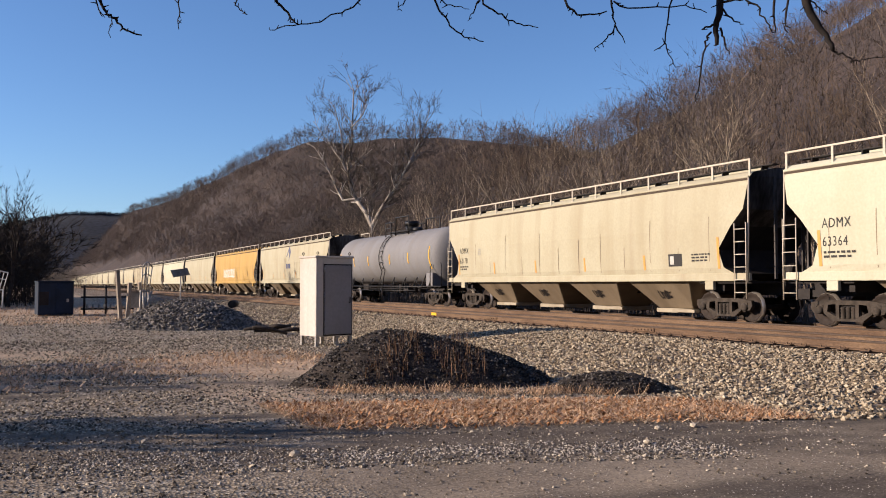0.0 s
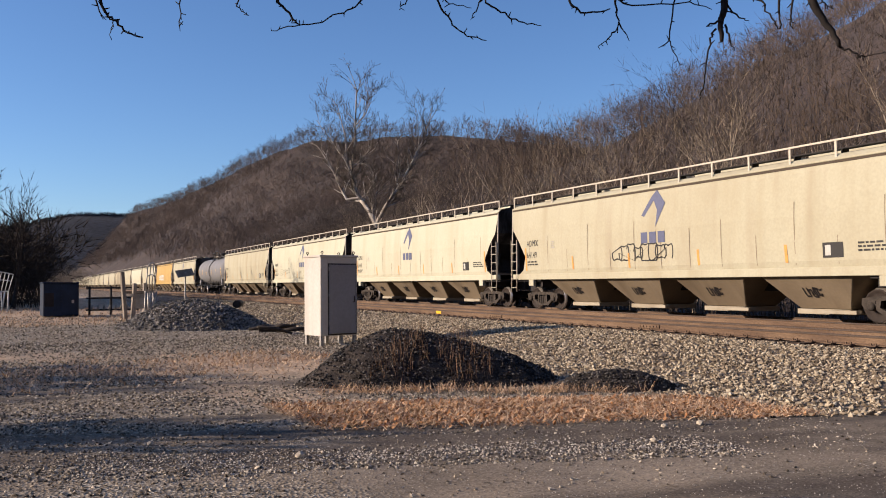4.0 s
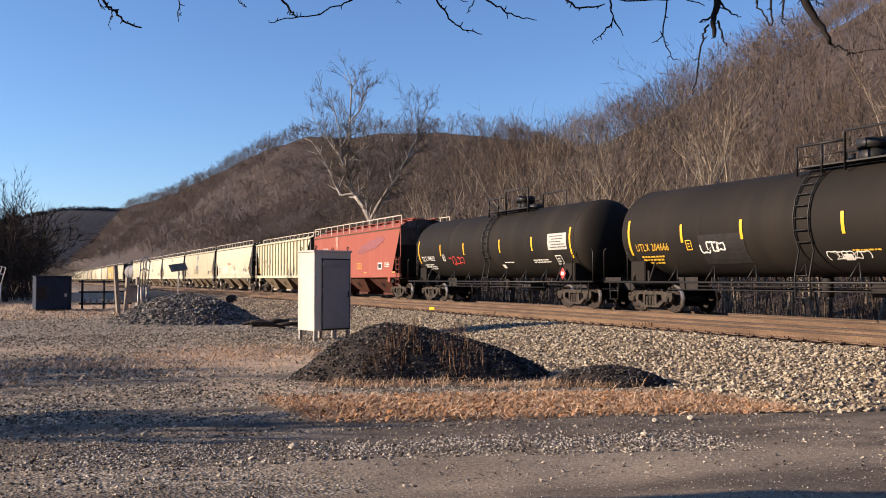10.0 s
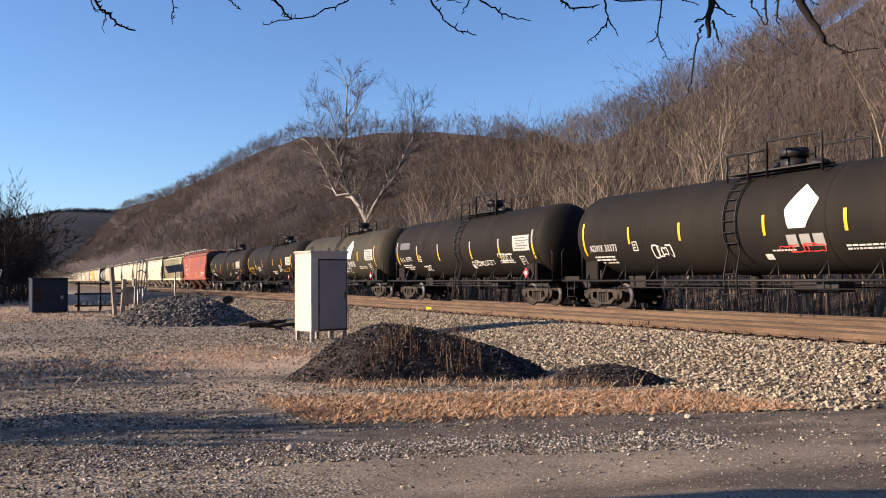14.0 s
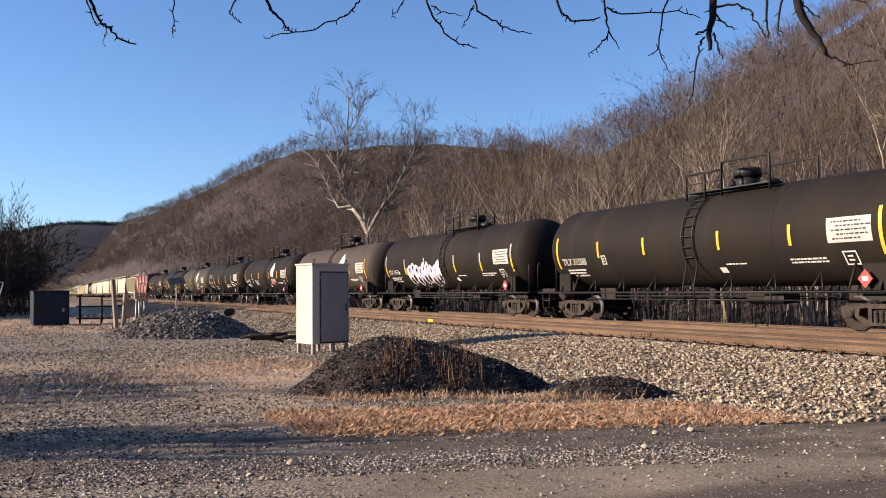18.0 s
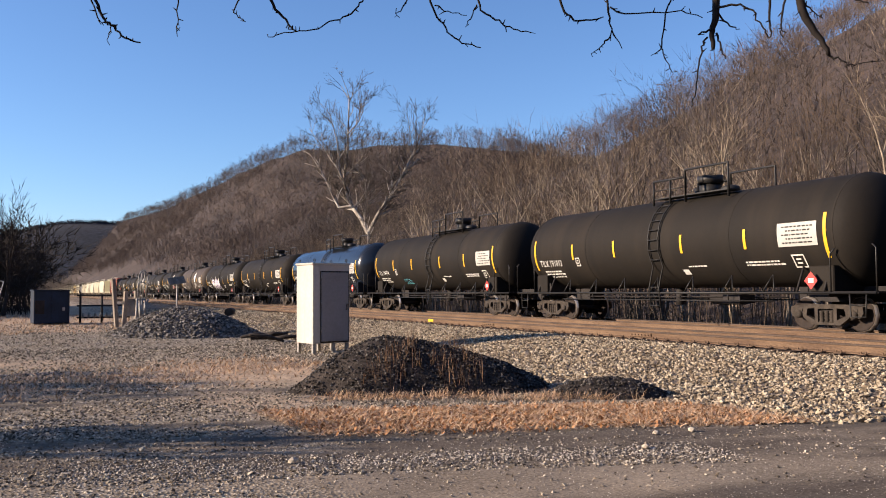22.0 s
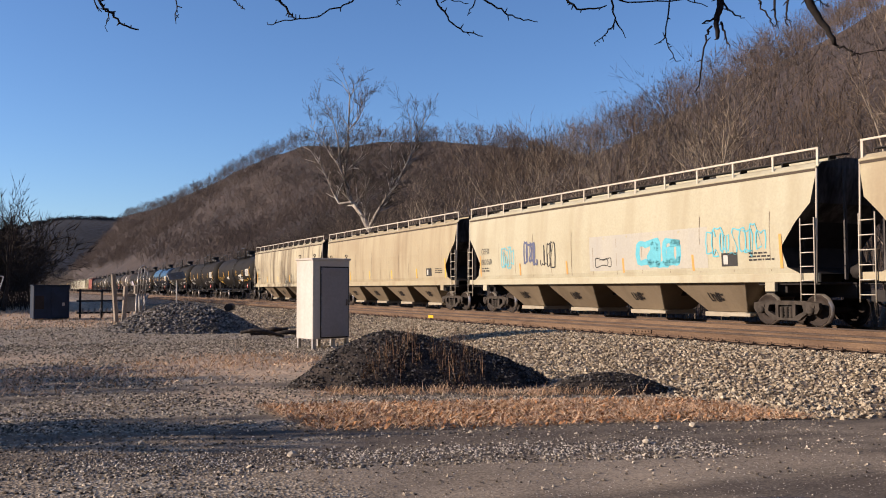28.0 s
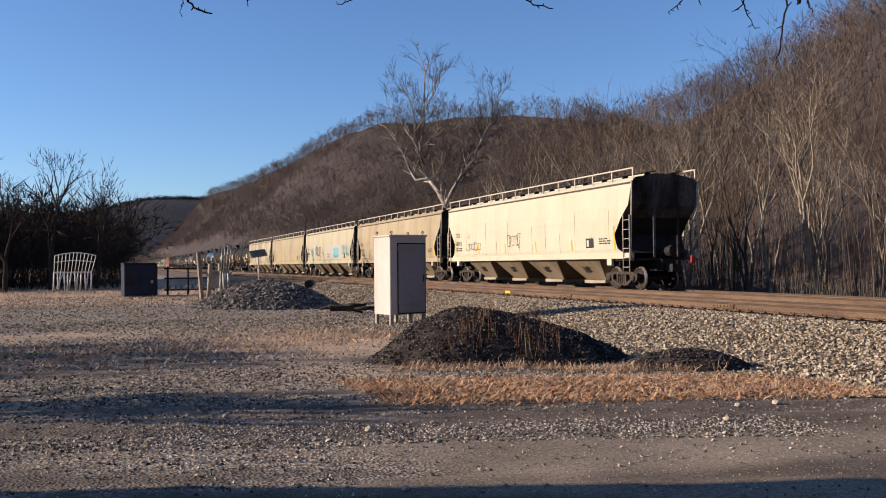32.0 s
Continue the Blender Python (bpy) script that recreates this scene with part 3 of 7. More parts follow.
# ---------------------------------------------------------------- bare trees
def forked(rng, height, depth=6, trunk=0.24, spread=0.42, r0=0.15, steps=4, side=0.6, shrink=0.76, wander=0.09, lift=0.05):
    """Segments of a bare tree whose stems fork again and again into a rounded crown of fine twigs."""
    segs = []

    def aside(d, angle):
        out = Vector(rng.normal(0, 1, 3))
        out = (out - d * out.dot(d)).normalized()
        return (d * math.cos(angle) + out * math.sin(angle)).normalized()

    def grow(p, d, length, r, level):
        n = steps if level < 2 else max(2, steps - 1 - level // 4)
        kind = 0 if level < 3 else 1 if level < min(depth, 5) else 2
        for i in range(n):
            d = (d + Vector(rng.normal(0, wander, 3)) + Vector((0, 0, lift))).normalized()
            q = p + d * (length / n)
            segs.append((p, q, r * (1 - 0.4 * i / n), r * (1 - 0.4 * (i + 1) / n), kind))
            p = q
            if level > 0 and rng.random() < side:
                e = aside(d, 0.45 + 0.4 * rng.random())
                m = p + e * length * (0.3 + 0.25 * rng.random())
                segs.append((p, m, r * 0.3, r * 0.2, 2))
                e = (e + Vector(rng.normal(0, 0.25, 3)) + Vector((0, 0, 0.25))).normalized()
                segs.append((m, m + e * length * (0.25 + 0.25 * rng.random()), r * 0.2, r * 0.1, 2))
        if level >= depth:
            for _ in range(2):
                segs.append((p, p + aside(d, 0.25 + 0.3 * rng.random()) * length * (0.5 + 0.6 * rng.random()), r * 0.4, r * 0.2, 2))
            return
        k = 2 if rng.random() < 0.7 else 3
        turn = rng.random() * 6.283
        ref = d.orthogonal().normalized()
        other = d.cross(ref)
        for j in range(k):
            a = turn + 6.283 * j / k + rng.normal(0, 0.3)
            b = spread * (0.45 + 0.85 * rng.random())
            e = d * math.cos(b) + (ref * math.cos(a) + other * math.sin(a)) * math.sin(b)
            grow(p, e.normalized(), length * (shrink + 0.14 * rng.normal()), r * 0.66 * (0.8 + 0.35 * rng.random()), level + 1)

    grow(Vector((0, 0, -0.02)), Vector((0, 0, 1)), trunk, r0 / height, 0)
    k = height / max(s[1].z for s in segs)
    return [(a * k, b * k, ra * height, rb * height, kind) for a, b, ra, rb, kind in segs]


def slivers(segs, rng, least):
    """One thin triangle a segment, for twigs and far trees."""
    a = np.array([tuple(s[0]) for s in segs])
    b = np.array([tuple(s[1]) for s in segs])
    r = np.array([max(s[2], least) for s in segs])[:, None]
    u = np.cross(b - a, rng.normal(size=a.shape))
    u /= np.maximum(np.linalg.norm(u, axis=1, keepdims=True), 1e-9)
    v = np.stack([a - u * r, a + u * r, b + (b - a) * 0.08], 1)
    return v.reshape(-1, 3), np.arange(len(a) * 3).reshape(-1, 3)


def seg_mesh(segs, sides=3):
    """Arrays of open tapered prisms, one a segment."""
    a = np.array([tuple(s[0]) for s in segs], np.float64)
    b = np.array([tuple(s[1]) for s in segs], np.float64)
    ra, rb = np.array([s[2] for s in segs])[:, None], np.array([s[3] for s in segs])[:, None]
    d = b - a
    d /= np.maximum(np.linalg.norm(d, axis=1, keepdims=True), 1e-9)
    ref = np.where(np.abs(d[:, 2:3]) > 0.9, [[1.0, 0, 0]], [[0, 0, 1.0]])
    u = np.cross(d, ref)
    u /= np.linalg.norm(u, axis=1, keepdims=True)
    v = np.cross(d, u)
    rings = []
    for p, r in ((a, ra), (b, rb)):
        for k in range(sides):
            an = 2 * math.pi * k / sides
            rings.append(p + (u * math.cos(an) + v * math.sin(an)) * r)
    verts = np.stack(rings, 1)
    m = len(segs)
    off = (np.arange(m) * 2 * sides)[:, None]
    quads = [np.concatenate([off + k, off + (k + 1) % sides, off + sides + (k + 1) % sides, off + sides + k], 1) for k in range(sides)]
    return verts.reshape(-1, 3), np.stack(quads, 1).reshape(-1, 4)


def tree_thing(name, segs, bark, twig, sides=5, least=0.009):
    """A tree as an Empty with a trunk (leaders and boughs) and a crown (branchlets and twigs)."""
    e = base(name, "", "tree")
    v, f = seg_mesh([s for s in segs if s[4] < 2], sides)
    ob = new("trunk", raw_mesh("trunk", v, f, bark, smooth=True))
    ob.parent = e
    v, f = slivers([s for s in segs if s[4] >= 2], np.random.default_rng(len(segs)), least)
    ob = new("crown", raw_mesh("crown", v, f, twig))
    ob.parent = e
    return e

# ---------------------------------------------------------------- tracks
def rail_profile(y, top):
    h = [(-0.075, -0.205), (0.075, -0.205), (0.075, -0.190), (0.012, -0.165), (0.010, -0.050), (0.036, -0.038), (0.036, -0.008), (0.026, 0.0),
         (-0.026, 0.0), (-0.036, -0.008), (-0.036, -0.038), (-0.010, -0.050), (-0.012, -0.165), (-0.075, -0.190)]
    return [(y + a, top + b) for a, b in h]


def tie_mesh():
    bm = bmesh.new()
    box(bm, -0.115, 0.115, -1.3, 1.3, -0.18, 0.0)
    for s in (-1, 1):
        box(bm, -0.09, 0.09, s * 0.7525 - 0.17, s * 0.7525 + 0.17, 0.0, 0.018, slot=1)
        for dx in (-0.06, 0.06):
            for dy in (-0.11, 0.11):
                box(bm, dx - 0.011, dx + 0.011, s * 0.7525 + dy - 0.011, s * 0.7525 + dy + 0.011, 0.018, 0.062, slot=1)
    me = bpy.data.meshes.new("tie")
    bm.to_mesh(me)
    bm.free()
    me.materials.append(TIE)
    me.materials.append(RUST)
    return me


def build_track(name, y, separate):
    track = base(name, "rusty steel railway track on wooden ties", "railway track", kind="structure", at=pose(0, y, RAIL_Z))
    for s in (-1, 1):
        bm = bmesh.new()
        extrude_profile(bm, rail_profile(s * 0.7525, 0), -2400, 120)
        bm.normal_update()
        for f in bm.faces:
            z = f.calc_center_median().z
            if abs(f.normal.x) < 0.5 and z > -0.047:
                f.material_index = 1 if f.normal.z > 0.9 else 2
        part("rail", bm, [RUST, RAIL_TOP, HEAD_SIDE], track)
    me = tie_mesh()
    rng = np.random.default_rng(5)
    if separate:
        for i in range(150):
            t = new("tie", me)
            t.parent = track
            t.matrix_basis = pose(-66 + i * 0.5 + rng.normal(0, 0.02), rng.normal(0, 0.03), -0.2051, 0, 0, rng.normal(0, 0.8))
    bm = bmesh.new()
    for i in range(700):
        x = -66.5 - i * 0.5 if separate else 4 - i * 0.5
        box(bm, x - 0.115, x + 0.115, -1.3, 1.3, -0.385, -0.2055)
    tagged(part("tie_row", bm, TIE, track), kind="stuff")
    if separate:
        for x, ln in ((-19.7, 0.9), (-28.6, 0.9)):
            bm = bmesh.new()
            box(bm, x - ln / 2, x + ln / 2, -0.7525 - 0.045, -0.7525 - 0.012, -0.15, -0.06)
            for k in range(6):
                tube(bm, [(x - 0.36 + k * 0.144, -0.83, -0.105), (x - 0.36 + k * 0.144, -0.79, -0.105)], 0.018, 6)
            part("joint_bar", bm, RUST, track, "rusty bolted rail joint bar")
        for x, w, m in ((-33.7, 0.5, STRIPE_YELLOW),):
            bm = bmesh.new()
            box(bm, x - w / 2, x + w / 2, -0.7525 - 0.020, -0.7525 - 0.0125, -0.16, -0.03)
            part("paint_mark", bm, m, track, "sprayed paint mark on the rail web")
    return track


build_track("track_1", TRACK_NEAR, True)
build_track("track_2", TRACK_FAR, False)

# ---------------------------------------------------------------- train
FONT = {}


def letter_data(text):
    if text not in FONT:
        cu = bpy.data.curves.new("lettering", "FONT")
        cu.body, cu.size, cu.resolution_u, cu.space_character = text, 1.0, 2, 1.12
        ob = bpy.data.objects.new("lettering", cu)
        scene.collection.objects.link(ob)
        bpy.context.view_layer.update()
        me = ob.to_mesh()
        co = np.array([v.co[:2] for v in me.vertices])
        polys = [tuple(p.vertices) for p in me.polygons]
        ob.to_mesh_clear()
        bpy.data.objects.remove(ob)
        FONT[text] = (co, polys)
    return FONT[text]


def flat_part(name, pts, polys, surf, material, parent, label="", lift=0.016):
    """Marks laid on the car's side: pts are (x, z); surf(z) gives the side's half width there."""
    me = bpy.data.meshes.new(name)
    me.from_pydata([(x, -surf(z) - lift, z) for x, z in pts], [], polys)
    me.materials.append(material)
    ob = new(name, me)
    ob.parent = parent
    if label:
        ob["label"] = label
    return ob


def lettering(text, x, z, size, surf, material, parent, width=0.8):
    co, polys = letter_data(text)
    return flat_part("lettering", [(x + c[0] * size * 1.35 * width, z + c[1] * size * 1.35) for c in co], polys, surf, material, parent)


def patch(name, x0, x1, z0, z1, surf, material, parent, label="", rows=4, slant=0.0, lift=0.016):
    pts, polys = [], []
    for i in range(rows + 1):
        z = z0 + (z1 - z0) * i / rows
        pts += [(x0 + slant * i / rows, z), (x1 + slant * i / rows, z)]
    for i in range(rows):
        polys.append((2 * i, 2 * i + 1, 2 * i + 3, 2 * i + 2))
    return flat_part(name, pts, polys, surf, material, parent, label, lift)


def small_print(x, z, w, lines, surf, material, parent, h=0.05, seed=1):
    """Lines of stencilled writing too small to read, as bars."""
    rng = random.Random(seed)
    pts, polys = [], []
    for k in range(lines):
        cx, zz = x, z - k * h * 1.9
        while cx < x + w * (0.75 + 0.25 * rng.random()):
            l = h * (1 + 3 * rng.random())
            i = len(pts)
            pts += [(cx, zz), (cx + l, zz), (cx + l, zz + h), (cx, zz + h)]
            polys.append((i, i + 1, i + 2, i + 3))
            cx += l + h * 0.8
    return tagged(flat_part("stencil_lines", pts, polys, surf, material, parent), kind="stuff")


def ring_mark(x, z, w, h, surf, material, parent, t=0.03):
    """A stencilled box outline with bars inside."""
    pts, polys = [], []
    for a, b, c, d in ((x, x + w, z, z + t), (x, x + w, z + h - t, z + h), (x, x + t, z, z + h), (x + w - t, x + w, z, z + h), (x + w * 0.3, x + w * 0.7, z + h * 0.3, z + h * 0.42), (x + w * 0.3, x + w * 0.7, z + h * 0.58, z + h * 0.7)):
        i = len(pts)
        pts += [(a, c), (b, c), (b, d), (a, d)]
        polys.append((i, i + 1, i + 2, i + 3))
    return flat_part("stencil_box", pts, polys, surf, material, parent)


def scrawl(x, z, w, h, surf, material, parent, seed=1, strokes=9, t=0.05, label="sprayed graffiti strokes"):
    """Graffiti as looping strokes of one colour, not legible."""
    rng = random.Random(seed)
    pts, polys, prev = [], [], None
    for k in range(strokes):
        cx, cz = x + w * (k + 0.5) / strokes, z + h / 2
        rx, rz, a0, turn = w / strokes * (0.5 + 0.5 * rng.random()), h * (0.25 + 0.25 * rng.random()), rng.random() * 6, rng.choice((-1, 1)) * (3 + 3 * rng.random())
        for i in range(11):
            a = a0 + turn * i / 10
            p = (cx + rx * math.cos(a), cz + rz * math.sin(a) + h * 0.1 * math.sin(3 * a))
            n = (math.cos(a), math.sin(a))
            i0 = len(pts)
            pts += [(p[0] - n[0] * t / 2, p[1] - n[1] * t / 2), (p[0] + n[0] * t / 2, p[1] + n[1] * t / 2)]
            if prev is not None:
                polys.append((prev, prev + 1, i0 + 1, i0))
            prev = i0
    return flat_part("graffiti", pts, polys, surf, material, parent, label)


def emblem(x, z, s, surf, parent, dark, light=None):
    """A slanted leaf-in-diamond emblem with a blank bar for the name under it."""
    o = [(0.0, 0.35), (0.42, 0.85), (0.62, 1.0), (0.98, 0.62), (0.60, 0.0), (0.66, 0.45), (0.50, 0.72), (0.12, 0.30)]
    flat_part("emblem", [(x + a * s, z + b * s) for a, b in o], [(0, 1, 6, 7), (1, 2, 3, 6), (6, 3, 4, 5)], surf, dark, parent, "plain diamond emblem")
    pts, polys = [], []
    for k in range(3):
        i = len(pts)
        a = x - 0.02 * s + k * 0.36 * s
        pts += [(a, z - 0.42 * s), (a + 0.28 * s, z - 0.42 * s), (a + 0.28 * s, z - 0.12 * s), (a, z - 0.12 * s)]
        polys.append((i, i + 1, i + 2, i + 3))
    if light is None:
        flat_part("emblem_bar", pts, polys, surf, dark, parent)


def make_bogie():
    """A three-piece freight truck as two meshes' worth of parts; returns bmesh makers."""
    def side(s):
        bm = bmesh.new()
        y0, y1 = s * 0.99 - 0.06, s * 0.99 + 0.06
        outline = [(-1.18, 0.50), (-1.16, 0.66), (-0.62, 0.72), (0.62, 0.72), (1.16, 0.66), (1.18, 0.50), (1.10, 0.38), (1.00, 0.36), (0.98, 0.50), (0.78, 0.50),
                   (0.74, 0.36), (0.46, 0.17), (-0.46, 0.17), (-0.74, 0.36), (-0.78, 0.50), (-0.98, 0.50), (-1.00, 0.36), (-1.10, 0.38)]
        a = [bm.verts.new((x, y0, z)) for x, z in outline]
        b = [bm.verts.new((x, y1, z)) for x, z in outline]
        holes = []
        for hole in ([(-0.25, 0.24), (-0.25, 0.60), (0.25, 0.60), (0.25, 0.24)], [(-0.64, 0.42), (-0.60, 0.60), (-0.36, 0.62), (-0.36, 0.30)], [(0.64, 0.42), (0.36, 0.30), (0.36, 0.62), (0.60, 0.60)]):
            ha = [bm.verts.new((x, y0, z)) for x, z in hole]
            hb = [bm.verts.new((x, y1, z)) for x, z in hole]
            holes.append((ha, hb))
            for i in range(4):
                bm.faces.new((ha[i], ha[(i + 1) % 4], hb[(i + 1) % 4], hb[i]))
        n = len(outline)
        for i in range(n):
            bm.faces.new((a[i], a[(i + 1) % n], b[(i + 1) % n], b[i]))
        for ring, k in ((a, 0), (b, 1)):
            edges = []
            for loop in [ring] + [h[k] for h in holes]:
                for i in range(len(loop)):
                    edges.append(bm.edges.get((loop[i], loop[(i + 1) % len(loop)])))
            bmesh.ops.triangle_fill(bm, use_beauty=True, edges=edges)
        bmesh.ops.recalc_face_normals(bm, faces=bm.faces[:])
        return bm

    def spring(s, x):
        bm = bmesh.new()
        tube(bm, [(x, s * 0.99, 0.22 + k * 0.0413) for k in range(9)], [0.078 if k % 2 else 0.056 for k in range(9)], 6)
        return bm

    def caps(s, x):
        bm = bmesh.new()
        tube(bm, [(x, s * 0.93, 0.457), (x, s * 1.09, 0.457), (x, s * 1.12, 0.457)], [0.12, 0.12, 0.07], 10)
        box(bm, x - 0.13, x + 0.13, s * 0.99 - 0.08, s * 0.99 + 0.08, 0.52, 0.60)
        return bm

    def bolster():
        bm = bmesh.new()
        box(bm, -0.2, 0.2, -0.95, 0.95, 0.5, 0.72)
        tube(bm, [(0, 0, 0.7), (0, 0, 0.86)], 0.2, 12)
        return bm

    def wheelset():
        bm = bmesh.new()
        tube(bm, [(0, -1.0, 0), (0, 1.0, 0)], 0.08, 8)
        for s in (-1, 1):
            prof = [(0.80, 0.10), (0.80, 0.16), (0.755, 0.20), (0.745, 0.36), (0.79, 0.395), (0.79, 0.445), (0.705, 0.457), (0.685, 0.485), (0.66, 0.485), (0.655, 0.40), (0.70, 0.36), (0.71, 0.2), (0.66, 0.16), (0.66, 0.10)]
            k = 12
            rings = [[bm.verts.new((r * math.cos(2 * math.pi * i / k), s * y, r * math.sin(2 * math.pi * i / k))) for i in range(k)] for y, r in prof]
            for j, (p, q) in enumerate(zip(rings, rings[1:])):
                for i in range(k):
                    f = bm.faces.new((p[i], p[(i + 1) % k], q[(i + 1) % k], q[i]))
                    f.material_index = 1 if j in (5, 6) else 0
                    f.smooth = True
        bmesh.ops.recalc_face_normals(bm, faces=bm.faces[:])
        return bm

    return side, spring, caps, bolster, wheelset


BOGIE_MESH = {}
WHEELSETS = []


def bogie(parent, x):
    if not BOGIE_MESH:
        side, spring, caps, bolster, wheelset = make_bogie()
        for key, bm, mats in ([("bolster", bolster(), [STEEL_DARK]), ("wheelset", wheelset(), [WHEEL, TREAD])]
                              + [("side_frame" + str(s), side(s), [BOGIE]) for s in (-1, 1)] + [("spring" + str(s) + "." + str(k), spring(s, k * 0.16), [BOGIE]) for s in (-1, 1) for k in (-1, 0, 1)]
                              + [("bearing_cap" + str(s) + str(a), caps(s, a * 0.89), [BOGIE]) for s in (-1, 1) for a in (-1, 1)]):
            me = bpy.data.meshes.new(key.rstrip("-.01"))
            bm.to_mesh(me)
            bm.free()
            for m in mats:
                me.materials.append(m)
            BOGIE_MESH[key] = me
    frame_ob = new("bogie", BOGIE_MESH["bolster"])
    frame_ob.parent = parent
    frame_ob.matrix_basis = pose(x, 0, 0)
    for key, me in BOGIE_MESH.items():
        if key in ("bolster", "wheelset"):
            continue
        ob = new(key.rstrip("-.01"), me)
        ob.parent = frame_ob
    for dx in (-0.89, 0.89):
        w = new("wheelset", BOGIE_MESH["wheelset"])
        w.parent = frame_ob
        w.matrix_parent_inverse = Matrix.Translation((dx, 0, 0.457))
        WHEELSETS.append(w)
    return frame_ob


def coupler(parent, s, half):
    bm = bmesh.new()
    box(bm, min(s * (half - 1.1), s * (half - 0.25)), max(s * (half - 1.1), s * (half - 0.25)), -0.09, 0.09, 0.78, 0.98)
    box(bm, min(s * (half - 0.28), s * (half + 0.02)), max(s * (half - 0.28), s * (half + 0.02)), -0.17, 0.17, 0.72, 1.02)
    tube(bm, [(s * (half - 0.5), 0.3, 0.8), (s * (half - 0.2), 0.32, 0.6), (s * half, 0.3, 0.55)], 0.03, 6)
    part("coupler", bm, STEEL_DARK, parent)


def ladder(parent, x0, x1, y, z0, z1, material, rungs, name="ladder", r=0.02):
    bm = bmesh.new()
    for x in (x0, x1):
        tube(bm, [(x, y, z0), (x, y, z1)], r, 5)
    for k in range(rungs):
        z = z0 + (z1 - z0) * (k + 0.5) / rungs
        tube(bm, [(x0, y, z), (x1, y, z)], r * 0.8, 5)
    return part(name, bm, material, parent)


def hopper(kind, L, half, paint, bay_paint, rail_paint, label, bays, truck, ribs=0):
    """A covered hopper car. Origin at rail height, midway; the near side faces -y."""
    car = base("covered_hopper_car", label, "freight car", "cars of the freight train")
    flat = kind in ("ribbed", "red")
    if kind == "ribbed":
        prof = [(1.50, 1.43), (1.50, 2.2), (1.50, 3.3), (1.50, 4.12), (1.50, 4.22), (1.2, 4.36), (0.4, 4.5)]
        ends = [1.9, 1.55, 0.85, 0.0, 0.0, 0.0, 0.0]
    elif kind == "red":
        prof = [(1.58, 1.42), (1.58, 2.2), (1.58, 3.1), (1.58, 4.0), (1.56, 4.10), (1.25, 4.36), (0.4, 4.52)]
        ends = [1.35, 0.95, 0.50, 0.04, 0.0, 0.0, 0.0]
    else:
        prof = [(1.55, 1.47), (1.585, 1.65), (1.61, 2.2), (1.62, 2.88), (1.60, 3.35), (1.545, 4.05), (1.51, 4.30), (1.36, 4.43), (0.45, 4.60)]
        ends = [0.62, 1.02, 1.22, 0.68, 0.20, 0.06, 0.0, 0.0, 0.0]
    def surf(z):
        zs = [p[1] for p in prof]
        return float(np.interp(z, zs, [p[0] for p in prof]))
    cols = 29
    bm = bmesh.new()
    grid = {}
    for s in (-1, 1):
        for i, ((w, z), e) in enumerate(zip(prof, ends)):
            for c in range(cols):
                u = -1 + 2 * c / (cols - 1)
                bulge = 0.012 * (c % 2) if not flat and 0 < i < 6 else 0
                grid[s, i, c] = bm.verts.new((u * (half - e), s * (w + bulge), z))
    for s in (-1, 1):
        for i in range(len(prof) - 1):
            for c in range(cols - 1):
                q = [grid[s, i, c], grid[s, i, c + 1], grid[s, i + 1, c + 1], grid[s, i + 1, c]]
                bm.faces.new(q if s < 0 else q[::-1])
    # end walls: shade is put into the colour, near-black steel below
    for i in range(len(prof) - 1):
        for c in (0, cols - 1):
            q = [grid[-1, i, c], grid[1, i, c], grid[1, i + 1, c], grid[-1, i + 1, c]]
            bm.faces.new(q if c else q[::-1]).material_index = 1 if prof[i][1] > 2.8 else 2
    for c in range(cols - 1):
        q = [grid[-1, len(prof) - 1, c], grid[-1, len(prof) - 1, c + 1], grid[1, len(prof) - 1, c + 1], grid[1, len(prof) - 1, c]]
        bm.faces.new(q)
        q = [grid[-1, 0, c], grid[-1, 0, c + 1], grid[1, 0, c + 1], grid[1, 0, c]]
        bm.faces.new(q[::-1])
    part("body", bm, [paint, GRIME_SHADE, STEEL_DARK], car, smooth=False)
    # eave trim, side sills
    ez = prof[-3][1] if flat else 4.30
    for s in (-1, 1):
        bm = bmesh.new()
        box(bm, -half + 0.02, half - 0.02, *sorted((s * (surf(ez) - 0.02), s * (surf(ez) + 0.045))), ez - 0.05, ez + 0.012)
        part("eave_rail", bevelled(bm, 0.012), paint, car)
        # dark strip that paints the eave's shadow on the side
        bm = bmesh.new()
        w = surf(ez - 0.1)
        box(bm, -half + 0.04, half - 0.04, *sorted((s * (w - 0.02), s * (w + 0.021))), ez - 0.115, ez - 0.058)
        part("eave_gutter", bm, EAVE_SHADE, car, "dark strip painted for the shade under the eave")
        bm = bmesh.new()
        sw = surf(1.47) + 0.03
        box(bm, -half, half, *sorted((s * (sw - 0.12), s * sw)), 1.24, 1.475)
        for x in (-half + 1.65, half - 1.65):
            box(bm, x - 0.18, x + 0.18, *sorted((s * (sw - 0.10), s * (sw + 0.02))), 0.98, 1.24)
        part("side_sill", bevelled(bm, 0.01), paint, car)
    bm = bmesh.new()
    box(bm, -half - 0.1, half + 0.1, -0.25, 0.25, 0.82, 1.22)
    for s in (-1, 1):
        box(bm, *sorted((s * (half - 0.05), s * (half - 2.2))), -1.45, 1.45, 1.17, 1.24)
        box(bm, *sorted((s * (half - 2.1), s * (half - 1.3))), -1.3, 1.3, 0.95, 1.2)
        for y in (-0.9, 0.9):
            tube(bm, [(s * (half - 1.3), y, 1.2), (s * (half - 0.9), y, 3.2)], 0.06, 5)
    part("underframe", bm, STEEL_DARK, car)
    for s in (-1, 1):
        bm = bmesh.new()
